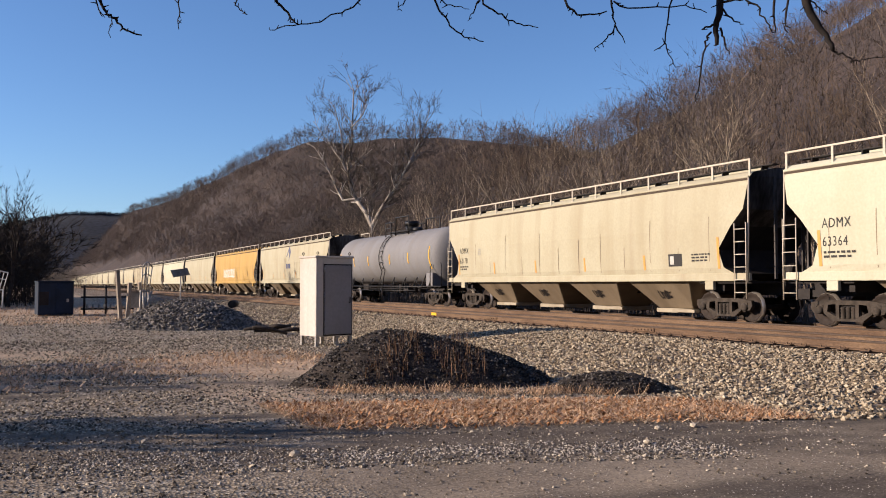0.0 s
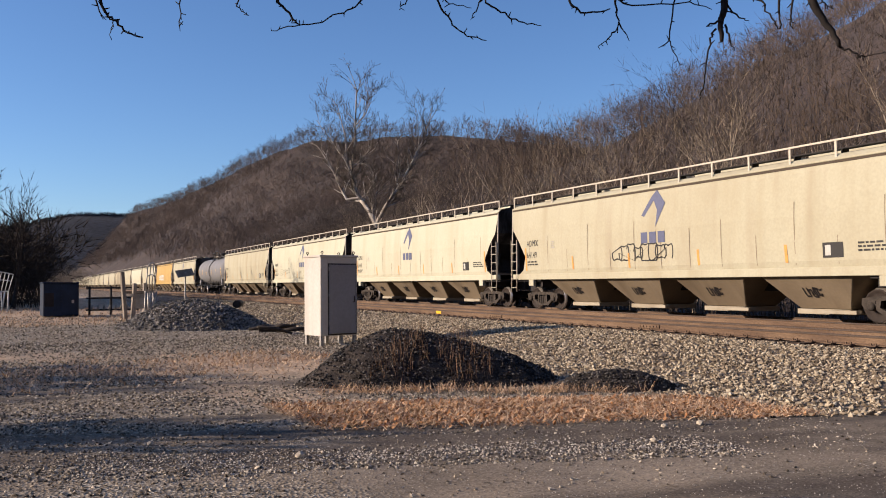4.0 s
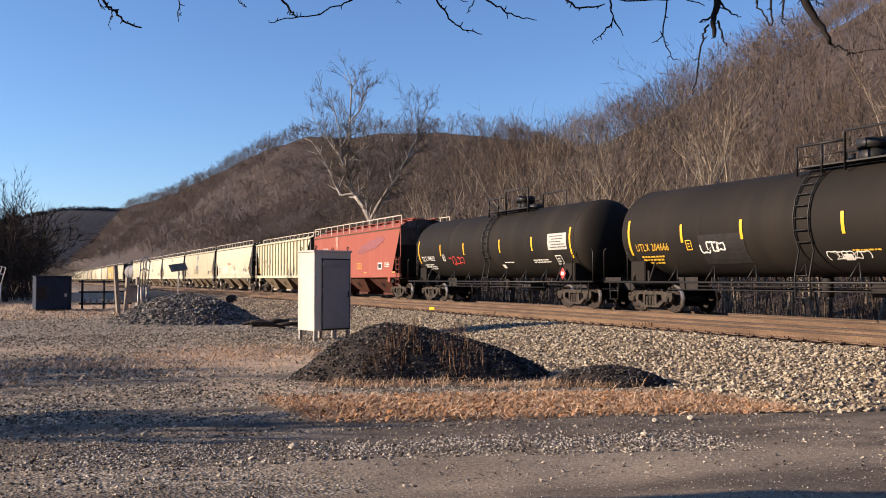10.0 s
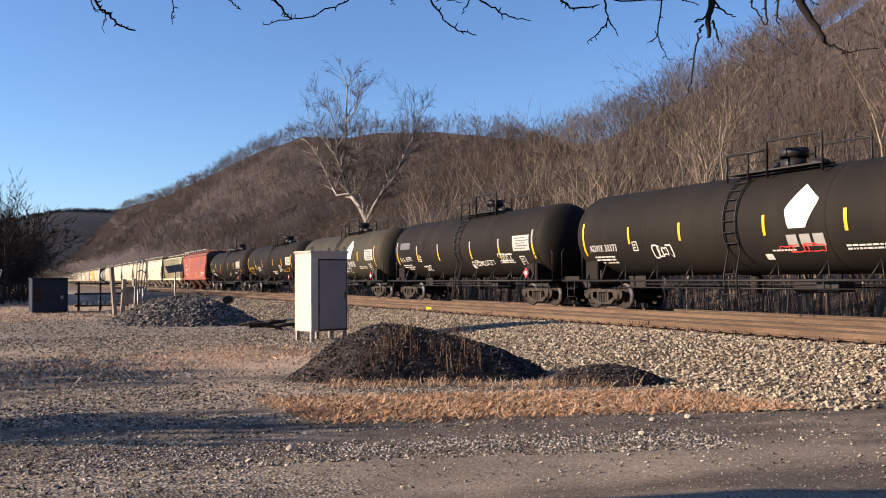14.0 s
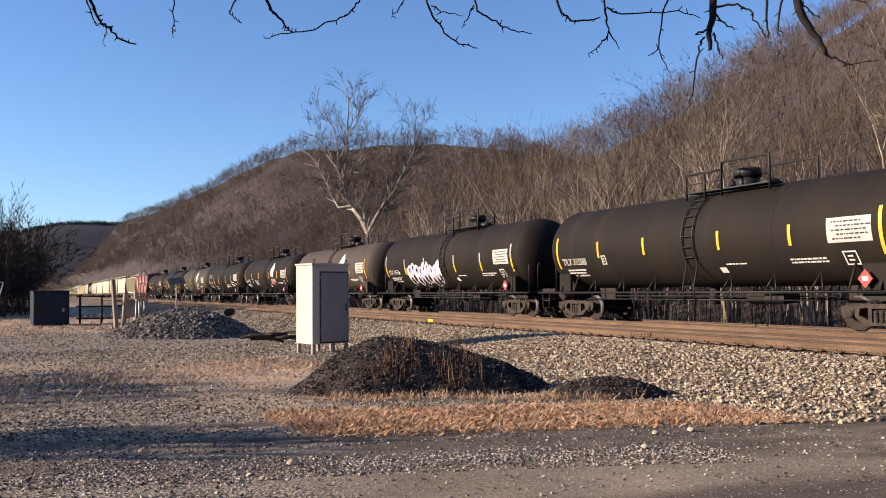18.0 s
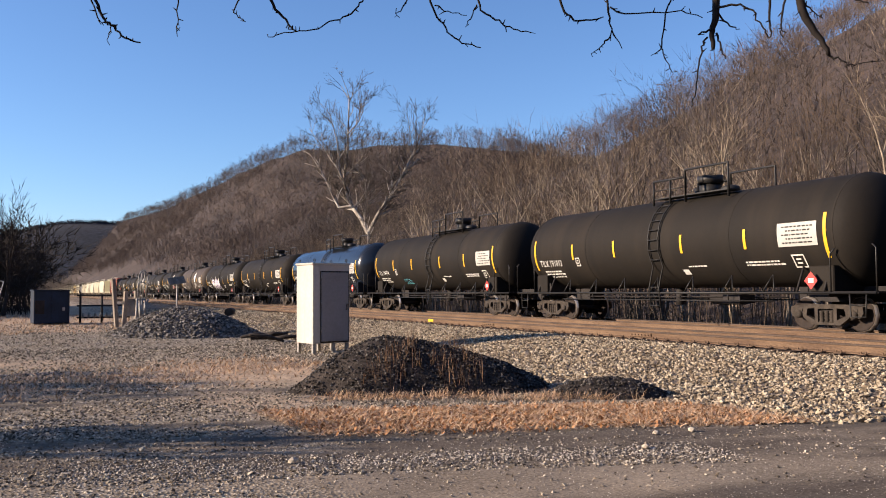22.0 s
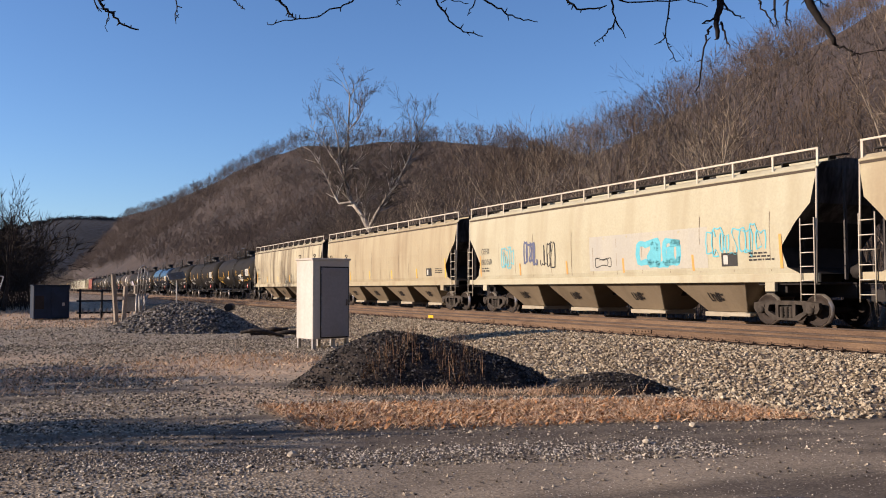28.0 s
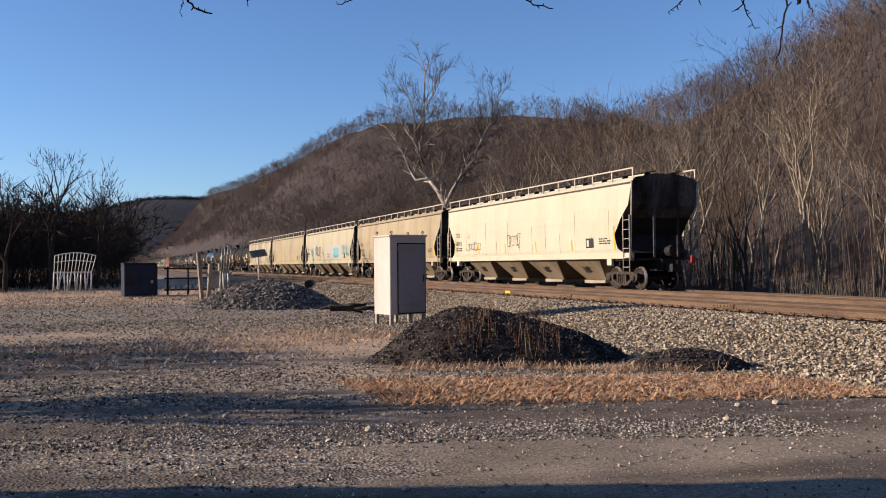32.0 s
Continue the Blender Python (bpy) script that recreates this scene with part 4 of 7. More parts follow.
        tube(bm, [(s * (half - 0.55), 0.5, 1.55), (s * (half - 0.15), 0.5, 1.55)], 0.24, 10)
        part("brake_cylinder", bm, STEEL_DARK, car)
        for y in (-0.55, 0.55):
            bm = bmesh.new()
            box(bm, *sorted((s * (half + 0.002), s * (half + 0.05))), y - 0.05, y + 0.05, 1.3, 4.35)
            part("end_post", bm, GRIME_SHADE, car)
    # roof walk, hatches and the rail along each roof edge
    roof = prof[-1][1]
    bm = bmesh.new()
    for y in (-0.62, 0.62):
        box(bm, -half - 0.15, half + 0.15, y - 0.14, y + 0.14, roof + 0.06, roof + 0.09)
        for k in range(13):
            x = -half + 0.3 + k * (2 * half - 0.6) / 12
            box(bm, x - 0.02, x + 0.02, y - 0.13, y + 0.13, roof - 0.06, roof + 0.06)
    part("roof_walk", bm, STEEL_DARK if kind != "red" else RED_PAINT, car)
    for k in range(4 if not flat else 3):
        w = (2 * half - 1.0) / (4 if not flat else 3)
        x = -half + 0.5 + (k + 0.5) * w
        bm = bmesh.new()
        box(bm, x - w * 0.46, x + w * 0.46, -0.3, 0.3, roof - 0.01, roof + 0.10)
        part("roof_hatch", bevelled(bm, 0.02), paint, car)
    top = 4.80 if not flat else roof + 0.22
    for s in (-1, 1):
        bm = bmesh.new()
        y = s * (surf(ez) - 0.06)
        if kind == "ribbed":
            y = s * 0.82
        nposts = 14
        for k in range(nposts):
            x = -half + 0.06 + k * (2 * half - 0.12) / (nposts - 1)
            box(bm, x - 0.035, x + 0.035, y - 0.012, y + 0.012, ez - 0.02, top)
        box(bm, -half + 0.02, half - 0.02, y - 0.022, y + 0.022, top - 0.03, top + 0.02)
        part("roof_handrail", bm, rail_paint, car)
    # outlet bays
    for x, tw, bw in bays:
        bm = bmesh.new()
        vs = []
        for z, hx, hy in ((1.30, tw, 1.46), (0.34, bw, 0.62)):
            vs.append([bm.verts.new((x + a * hx, b * hy, z)) for a, b in ((-1, -1), (1, -1), (1, 1), (-1, 1))])
        for i in range(4):
            bm.faces.new((vs[0][i], vs[0][(i + 1) % 4], vs[1][(i + 1) % 4], vs[1][i]))
        bm.faces.new(vs[0][::-1])
        bm.faces.new(vs[1])
        bmesh.ops.recalc_face_normals(bm, faces=bm.faces[:])
        bay = part("outlet_bay", bevelled(bm, 0.02), bay_paint, car)
        bm = bmesh.new()
        box(bm, x - bw * 1.05, x + bw * 1.05, -0.72, 0.72, 0.19, 0.335)
        box(bm, x + bw * 0.2, x + bw * 1.5, -0.95, -0.74, 0.22, 0.32)
        part("outlet_gate", bevelled(bm, 0.01), GATE_PALE if bay_paint is BAY_DIRT else bay_paint, bay)
        scrawl(x - 0.3, 0.62, 0.6, 0.36, lambda z: 0.62 + (z - 0.34) * 0.875, STEEL_DARK, bay, 3, 5, 0.05, "dark sprayed mark")
    # ladders and steps at the corners
    rung_paint = rail_paint if kind != "red" else RED_PAINT
    for s in (-1, 1):
        for d in (-1, 1):
            y = s * (surf(1.6) + 0.06)
            ladder(car, *sorted((d * (half - 0.06), d * (half - 0.52))), y, 0.72, 2.95 if not flat else 2.4, rung_paint, 6, "corner_ladder")
            bm = bmesh.new()
            tube(bm, [(d * (half - 0.04), s * (surf(2.5) - 0.02), 1.2), (d * (half - 0.04), s * (surf(4) - 0.03), 4.25)], 0.03, 5)
            part("corner_post", bm, rung_paint, car)
    if not flat:
        # vertical weld seams, stained where water runs off them
        n = 13
        for k in range(n):
            x = -half + 1.6 + k * (2 * half - 3.2) / (n - 1)
            tall = 1.15 + 0.5 * math.sin(k * 2.7)
            patch("weld_seam", x - 0.011, x + 0.011, 1.56, 1.65 + tall, surf, SEAM, car, lift=0.014)
    if ribs:
        for k in range(ribs):
            x = -half + 0.62 + k * (2 * half - 1.24) / (ribs - 1)
            lo = float(np.interp(half - abs(x), ends[::-1], [p[1] for p in prof][::-1])) if half - abs(x) < 1.9 else 1.44
            for s in (-1, 1):
                bm = bmesh.new()
                box(bm, x - 0.045, x + 0.045, *sorted((s * 1.497, s * 1.60)), max(lo, 1.44), 4.16)
                part("side_rib", bm, paint, car)
    for s in (-1, 1):
        bogie(car, s * truck)
        coupler(car, s, L / 2)
    car["half"] = half
    return car, surf


def tank_car(paint, label):
    """A tank car. Origin at rail height, midway."""
    car = base("tank_car", label, "tank car", "cars of the freight train")
    R, ZC, cyl, tip = 1.53, 2.72, 7.45, 8.35
    prof = [(-tip, 0.02)] + [(-cyl - (tip - cyl) * math.cos(a), R * math.sin(a)) for a in (0.25, 0.5, 0.75, 1.0, 1.2, 1.4)] + [(x, R) for x in (-cyl, -5, -2.5, -0.01, 0.01, 2.5, 5, cyl)]
    prof += [(-x, r) for x, r in prof[6::-1]]
    bm = bmesh.new()
    k = 40
    rings = [[bm.verts.new((x, r * math.sin(2 * math.pi * i / k), ZC + r * math.cos(2 * math.pi * i / k))) for i in range(k)] for x, r in prof]
    for p, q in zip(rings, rings[1:]):
        for i in range(k):
            bm.faces.new((p[i], q[i], q[(i + 1) % k], p[(i + 1) % k])).smooth = True
    bmesh.ops.recalc_face_normals(bm, faces=bm.faces[:])
    part("tank_shell", bm, paint, car)
    def surf(z):
        return math.sqrt(max(0.01, R * R - (z - ZC) ** 2))
    for x in (-cyl + 0.02, -3.7, 0.0, 3.7, cyl - 0.02):
        bm = bmesh.new()
        ring = [[bm.verts.new((x + dx, (R + e) * math.sin(2 * math.pi * i / k), ZC + (R + e) * math.cos(2 * math.pi * i / k))) for i in range(k)] for dx, e in ((-0.04, -0.01), (-0.03, 0.006), (0.03, 0.006), (0.04, -0.01))]
        for p, q in zip(ring, ring[1:]):
            for i in range(k):
                bm.faces.new((p[i], q[i], q[(i + 1) % k], p[(i + 1) % k]))
        part("weld_band", bm, paint, car)
    # underframe: stub sills, saddles, side rails
    for s in (-1, 1):
        bm = bmesh.new()
        box(bm, *sorted((s * 5.2, s * 8.75)), -0.28, 0.28, 0.78, 1.2)
        box(bm, *sorted((s * 7.2, s * 8.75)), -1.5, 1.5, 1.02, 1.07)
        box(bm, *sorted((s * 6.45, s * 7.1)), -1.3, 1.3, 0.92, 1.42)
        for y in (-1, 1):
            for dx in (0.0, 0.9):
                tube(bm, [(s * (6.2 + dx), y * 1.5, 1.04), (s * (6.2 + dx), y * 1.2, 1.75)], 0.035, 5)
        part("end_sill", bm, STEEL_DARK, car)
        bm = bmesh.new()
        box(bm, *sorted((s * 6.55, s * 7.35)), -1.40, 1.40, 1.05, 1.75)
        part("saddle", bevelled(bm, 0.03), paint, car)
        for y in (-1, 1):
            bm = bmesh.new()
            x0, x1 = s * 7.35, s * 8.72
            tube(bm, [(x0, y * 1.52, 1.05), (x0, y * 1.52, 2.05), (x0 + s * 0.12, y * 1.50, 2.18)], 0.022, 5)
            part("end_handrail", bm, BLACK_RAIL, car)
            bm = bmesh.new()
            tube(bm, [(x1, y * 1.52, 1.05), (x1, y * 1.52, 2.15), (x1 - s * 0.12, y * 1.50, 2.25)], 0.022, 5)
            part("end_handrail", bm, BLACK_RAIL, car)
            bm = bmesh.new()
            x = s * 8.15
            tube(bm, [(x - 0.25, y * 1.5, 1.03), (x - 0.22, y * 1.5, 0.42), (x + 0.22, y * 1.5, 0.42), (x + 0.25, y * 1.5, 1.03)], 0.022, 5)
            tube(bm, [(x - 0.235, y * 1.5, 0.72), (x + 0.235, y * 1.5, 0.72)], 0.018, 5)
            part("sill_step", bm, BLACK_RAIL, car)
    for y in (-1, 1):
        bm = bmesh.new()
        tube(bm, [(-8.7, y * 1.52, 1.03), (8.7, y * 1.52, 1.03)], 0.035, 6)
        tube(bm, [(-5.3, y * 1.45, 0.80), (5.3, y * 1.45, 0.80)], 0.022, 5)
        for x in (-5, -3.3, -1.6, 0.2, 1.9, 3.6, 5.2):
            tube(bm, [(x - 0.22, y * 1.5, 1.04), (x, y * 1.30, 1.55)], 0.022, 5)
            tube(bm, [(x + 0.22, y * 1.5, 1.04), (x, y * 1.30, 1.55)], 0.022, 5)
            tube(bm, [(x, y * 1.5, 1.03), (x, y * 1.45, 0.80)], 0.018, 5)
        part("running_rail", bm, BLACK_RAIL, car)
    bm = bmesh.new()
    tube(bm, [(1.2, 0.2, 0.85), (2.6, 0.2, 0.85)], 0.2, 10)
    box(bm, 3.2, 3.9, -1.3, -0.7, 0.72, 0.98)
    tube(bm, [(-0.2, 0, 1.25), (-0.2, 0, 0.62)], 0.16, 8)
    tube(bm, [(-5, -0.5, 0.9), (5, -0.5, 0.9)], 0.025, 5)
    part("brake_gear", bm, STEEL_DARK, car)
    # manway, valve housing and guarded platform
    bm = bmesh.new()
    tube(bm, [(1.35, 0, 4.2), (1.35, 0, 4.62)], 0.36, 12)
    tube(bm, [(1.35, 0, 4.62), (1.35, 0, 4.88)], 0.42, 12)
    part("valve_housing", bm, BLACK_RAIL, car)
    bm = bmesh.new()
    tube(bm, [(2.25, 0, 4.2), (2.25, 0, 4.42), (2.25, 0, 4.47)], [0.3, 0.3, 0.2], 12)
    part("manway", bm, BLACK_RAIL, car)
    bm = bmesh.new()
    tube(bm, [(0.5, 0.2, 4.2), (0.5, 0.2, 4.6)], 0.10, 8)
    part("vent_valve", bm, BLACK_RAIL, car)
    for y in (-1, 1):
        bm = bmesh.new()
        box(bm, -0.35, 3.2, *sorted((y * 0.45, y * 0.98)), 4.21, 4.25)
        part("platform", bm, BLACK_RAIL, car)
        bm = bmesh.new()
        for x in (-0.35, 0.5):
            tube(bm, [(x, y * 0.98, 4.0), (x, y * 0.98, 4.82)], 0.04, 5)
        tube(bm, [(-0.35, y * 0.98, 4.82), (1.25, y * 0.98, 4.82)], 0.04, 5)
        tube(bm, [(-0.35, y * 0.98, 4.5), (1.25, y * 0.98, 4.5)], 0.02, 5)
        tube(bm, [(1.25, y * 0.98, 4.0), (1.25, y * 0.98, 5.05), (3.2, y * 0.98, 5.05), (3.2, y * 0.98, 4.0)], 0.042, 5)
        part("platform_guard", bm, BLACK_RAIL, car)
    for s in (-1, 1):
        bm = bmesh.new()
        for dx in (0.05, 0.55):
            pts = [(dx, s * 1.50, 0.55), (dx, s * 1.56, 1.2)] + [(dx, s * (R + 0.07) * math.sin(a), ZC + (R + 0.07) * math.cos(a)) for a in (2.1, 1.8, 1.5, 1.2, 0.95, 0.75, 0.6)]
            tube(bm, pts, 0.026, 5)
        for k2 in range(10):
            if k2 < 3:
                y, z = s * 1.54, 0.62 + 0.3 * k2
            else:
                a = 1.95 - (k2 - 3) * 0.21
                y, z = s * (R + 0.07) * math.sin(a), ZC + (R + 0.07) * math.cos(a)
            tube(bm, [(0.05, y, z), (0.55, y, z)], 0.02, 5)
        part("side_ladder", bm, BLACK_RAIL, car)
    for s in (-1, 1):
        bogie(car, s * 6.75)
        coupler(car, s, 9.07)
    return car, surf


LONG_BAYS = [(x, 1.62, 0.85) for x in (-5.75, -1.92, 1.92, 5.75)]
THREE_BAYS = [(x, 1.85, 0.85) for x in (-4.3, 0.0, 4.3)]
CREAM_LABEL = "weathered cream covered hopper car rolling along the track"
BLACK_LABEL = "dusty black tank car rolling along the track"
PROTO = {
    "long": hopper("long", 21.45, 10.08, CREAM, BAY_DIRT, RAIL_WHITE, CREAM_LABEL, LONG_BAYS, 8.45),
    "three": hopper("three", 18.3, 8.5, CREAM_PALE, BAY_DIRT, RAIL_WHITE, "clean pale cream covered hopper car with patched panels", THREE_BAYS, 6.9),
    "ribbed": hopper("ribbed", 18.4, 8.55, RUSTY_CREAM, BAY_DIRT, RAIL_WHITE, "cream ribbed covered hopper car with rust streaks", THREE_BAYS, 6.9, ribs=18),
    "red": hopper("red", 17.7, 8.2, RED_PAINT, BAY_RED, RAIL_WHITE, "faded oxide red covered hopper car", THREE_BAYS, 6.6),
    "tank": tank_car(BLACK_PAINT, BLACK_LABEL),
}
OWN_PAINT = {"long": CREAM, "three": CREAM_PALE, "ribbed": RUSTY_CREAM, "red": RED_PAINT, "tank": BLACK_PAINT}
HALF = {"long": 10.08, "three": 8.5, "ribbed": 8.55, "red": 8.2, "tank": 7.45}
TAKEN = set()


def car_of(kind, paint, label):
    """The first car of a kind is the built one, later ones are copies in their own paint."""
    proto, surf = PROTO[kind]
    if kind not in TAKEN:
        TAKEN.add(kind)
        car = proto
    else:
        car = copy_thing(proto, Matrix())
        WHEELSETS.extend(o for o in car.children_recursive if o.name.startswith("wheelset"))
    if label:
        car["label"] = label
    return car, surf


def repaint(car, kind, paint):
    for o in car.children:
        if o.type == "MESH" and o.data.materials and o.data.materials[0] is OWN_PAINT[kind]:
            o.material_slots[0].link = "OBJECT"
            o.material_slots[0].material = paint


# marks: (letters, number, letter colour, extras)
K, W, Y = DECAL_BLACK, DECAL_WHITE, DECAL_YELLOW
TRAIN = [("long", CREAM, "", {})] * 14 + [
    ("long", CREAM_GREY, "", {}), ("long", CREAM, "", {}), ("long", CREAM_PALE, "", {}), ("long", CREAM, "", {}),
    ("long", YELLOW_PAINT, "orange-yellow covered hopper car with white graffiti", {"scrawl": [(-5, 1.75, 5.5, 1.1, W, 3, 14, 0.12)]}),
    ("long", CREAM, "", {"emblem": True}),
    ("tank", GREY_TANK, "dull grey tank car rolling along the track", {}),
    ("long", CREAM, "", {"mark": ("ADMX", "63178", K)}),
    ("long", CREAM_PALE, "", {"mark": ("ADMX", "63364", K), "emblem": True, "scrawl": [(-6.6, 1.75, 2.6, 0.7, K, 5, 7, 0.02)]}),
    ("long", CREAM_PALE, "", {"mark": ("ADMX", "63447", K), "emblem": True}),
    ("long", CREAM, "", {"mark": ("ADMX", "64149", K), "emblem": True, "scrawl": [(-2.6, 1.75, 3.2, 0.75, K, 9, 8, 0.05)]}),
    ("three", CREAM_PALE, "", {"mark": ("CITX", "702498", K), "panels": True}),
    ("ribbed", RUSTY_CREAM, "", {"mark": ("GCCX", "114158", K)}),
    ("red", RED_PAINT, "", {"mark": ("SOXX", "484568", W), "ghost": True}),
    ("tank", BLACK_PAINT, "", {"mark": ("TILX 198862", W), "scrawl": [(-3.8, 1.75, 1.5, 0.6, DECAL_RED, 4, 4, 0.04)]}),
    ("tank", BLACK_PAINT, "", {"mark": ("UTLX 204666", Y), "block": (-3.8, -1.9, 1.6, 2.5), "scrawl": [(-3.7, 1.9, 0.9, 0.45, W, 6, 4, 0.05), (3.1, 1.8, 1.3, 0.6, W, 8, 4, 0.05), (0.9, 1.6, 1.2, 0.3, W, 12, 5, 0.03)]}),
    ("tank", OLIVE_TANK, "olive-brown dusty tank car rolling along the track", {"mark": ("ADMX 30560", W), "logo": True, "scrawl": [(-4.6, 1.5, 2.2, 0.8, STRIPE_GREY, 2, 8, 0.04), (1.0, 1.5, 1.7, 0.6, STRIPE_GREY, 21, 6, 0.04)]}),
    ("tank", BLACK_PAINT, "", {"mark": ("TILX 195971", W), "tall": True, "block": (-6.8, -5.5, 2.75, 3.1), "scrawl": [(-4.3, 1.5, 1.0, 0.4, W, 31, 4, 0.05), (1.3, 1.7, 2.2, 0.3, W, 32, 9, 0.03), (4.2, 1.8, 1.3, 0.5, W, 33, 5, 0.04)]}),
    ("tank", BLACK_PAINT, "", {"mark": ("ADMX 30373", W), "logo": True, "scrawl": [(-3.4, 1.75, 0.9, 0.5, W, 36, 4, 0.05), (2.1, 1.75, 1.4, 0.3, DECAL_RED, 37, 5, 0.04)]}),
    ("tank", BROWN_TANK, "dusty dark brown tank car", {"mark": ("ADMX 30503", W), "logo": True, "scrawl": [(-4.5, 1.5, 1.8, 0.5, STRIPE_GREY, 41, 6, 0.03)]}),
    ("tank", BLACK_PAINT, "black tank car with lilac bubble graffiti", {"mark": ("TILX 196036", W), "tall": True, "blob": True}),
    ("tank", BLACK_PAINT, "", {"mark": ("TILX 312365", W)}),
    ("tank", BLUE_BLACK, "glossy blue-black tank car reflecting the sky", {"mark": ("ADMX 30447", W)}),
    ("tank", BLACK_PAINT, "", {"mark": ("TILX 194993", W), "scrawl": [(-3.6, 1.5, 0.9, 0.35, DECAL_TEAL, 51, 4, 0.03)]}),
    ("tank", BLACK_PAINT, "", {"mark": ("TILX 191012", W)}),
    ("tank", BLACK_PAINT, "", {"mark": ("UTLX 211493", Y), "block": (-3.5, -3.1, 2.05, 2.4), "scrawl": [(-3.1, 2.05, 1.1, 0.3, W, 61, 5, 0.05), (2.6, 1.75, 1.3, 0.85, W, 62, 5, 0.09)]}),
    ("long", CREAM_GREY, "cream covered hopper car with dark grime streaks", {"mark": ("TILX", "640278", K)}),
    ("long", CREAM_BROWN, "brown dust-covered cream hopper car", {"mark": ("TILX", "6458", K)}),
    ("long", CREAM, "cream covered hopper car with teal and blue graffiti", {"mark": ("CEFX", "080060", K), "scrawl": [(-6.8, 1.8, 1.0, 1.2, DECAL_TEAL, 71, 4, 0.06), (-4.9, 1.9, 1.0, 1.3, DECAL_BLUE, 72, 4, 0.10), (-3.6, 1.8, 1.0, 1.2, K, 73, 4, 0.06), (2.8, 1.75, 2.2, 1.0, DECAL_TEAL, 74, 5, 0.22), (6.0, 1.9, 2.3, 1.1, DECAL_TEAL, 75, 8, 0.05), (0.2, 1.8, 0.9, 0.4, K, 76, 3, 0.04)], "grey_band": True}),
    ("long", CREAM_BROWN, "tan dust-streaked cream hopper car", {"mark": ("TILX", "637101", K)}),
    ("long", CREAM_PALE, "pale cream hopper car at the tail of the train", {"mark": ("TILX", "648913", K), "scrawl": [(-7.0, 1.75, 1.9, 0.6, STEEL_DARK, 81, 5, 0.025), (-1.4, 1.8, 1.7, 0.9, STEEL_DARK, 82, 5, 0.025)], "tail": True}),
]
LENGTH = {"long": 21.42, "three": 18.33, "ribbed": 18.48, "red": 17.58, "tank": 18.14}
FRONT = 22          # index of the car whose leading coupler stands at GAP at the start
GAP = -18.56
CARS = []


def mark_hopper(car, surf, half, kind, extra, seed):
    ink = extra["mark"][2] if "mark" in extra else K
    if "mark" in extra:
        a, b, _ = extra["mark"]
        big = 1.35 if kind == "red" else 1.0
        x = -half + (1.38 if kind == "long" else 2.25 if kind == "red" else 1.55)
        if kind == "ribbed":
            for i, (c, d) in enumerate((("GC", "11"), ("CX", "41"), ("", "58"))):
                xx = -half + 2.62 + i * 0.932
                if c:
                    lettering(c, xx, 2.58, 0.27, surf, ink, car)
                lettering(d, xx + 0.02, 2.14, 0.27, surf, ink, car)
        else:
            lettering(a, x, 2.62 + 0.35 * (big > 1), 0.27 * big, surf, ink, car)
            lettering(b, x, 2.14 + 0.2 * (big > 1), 0.27 * big, surf, ink, car)
        if kind == "ribbed":
            x, e, mx = -half + 2.62, half - 2.33, -half + 5.42
        else:
            e, mx = half - 3.5, x + 1.9
        small_print(x + 0.03, 1.95, 0.6 if kind == "ribbed" else 0.9, 2, surf, ink, car, 0.06, seed)
        small_print(e + (0.93 if kind == "ribbed" else 1.1), 2.05, 0.5 if kind == "ribbed" else 0.9, 3, surf, ink, car, 0.05, seed + 1)
        ring_mark(mx, 2.5, 0.24, 0.27, surf, STRIPE_GREY if kind == "long" else ink, car, 0.02)
        patch("consolidated_stencil", e, e + 0.65, 1.72, 2.12, surf, ink, car, "dark inspection stencil panel")
        patch("stencil_window", e + 0.08, e + (0.57 if kind == "red" else 0.26), 1.78, 2.05, lambda z: surf(z) + 0.002, K if kind == "red" else PANEL_GREY, car)
    tape = STRIPE_ORANGE if kind != "ribbed" and extra.get("mark", ("",))[0] != "TILX" else STRIPE_YELLOW
    n = 6 if kind == "long" else 4
    for i in range(n):
        x = -half + 1.25 + i * (2 * half - 2.5) / (n - 1)
        tall = 0.95 if i in (0, n - 1) else 0.5
        if kind == "red":
            patch("reflective_tape", x, x + 0.45, 1.5, 1.58, surf, tape, car)
        else:
            patch("reflective_tape", x, x + 0.10, 1.62, 1.62 + tall * (1 if kind == "long" else 0.7), surf, tape, car, slant=-0.03)
    if extra.get("emblem"):
        emblem(-1.0, 2.95, 1.25, surf, car, DECAL_BLUE)
    if extra.get("panels"):
        for x0, x1, z0, z1 in ((-4.9, -2.0, 1.75, 2.55), (-0.4, 2.7, 1.62, 2.05), (5.2, 7.4, 1.55, 2.1)):
            patch("repaint_panel", x0, x1, z0, z1, surf, PRIMER, car, "fresh cream repainted patch")
        small_print(-2.2, 2.75, 1.6, 2, surf, DECAL_RED, car, 0.06, 5)
    if extra.get("ghost"):
        for k, (cx, cz, rx, rz) in enumerate(((2.2, 2.95, 1.0, 0.20), (3.0, 3.12, 1.2, 0.27), (4.1, 3.28, 1.25, 0.30), (4.9, 3.42, 0.8, 0.24))):
            rim = [(cx + rx * math.cos(a) * (1 + 0.22 * math.sin(5 * a + k)), cz + rz * math.sin(a) * (1 + 0.25 * math.cos(7 * a + 2 * k)) + 0.12 * rx * math.cos(a)) for a in (q * math.pi / 12 for q in range(24))]
            flat_part("faded_emblem", [(cx, cz)] + rim, [(0, 1 + q, 1 + (q + 1) % 24) for q in range(24)], lambda z, l=0.003 * k: surf(z) + l, DECAL_VIOLET, car, "faded violet painted emblem")
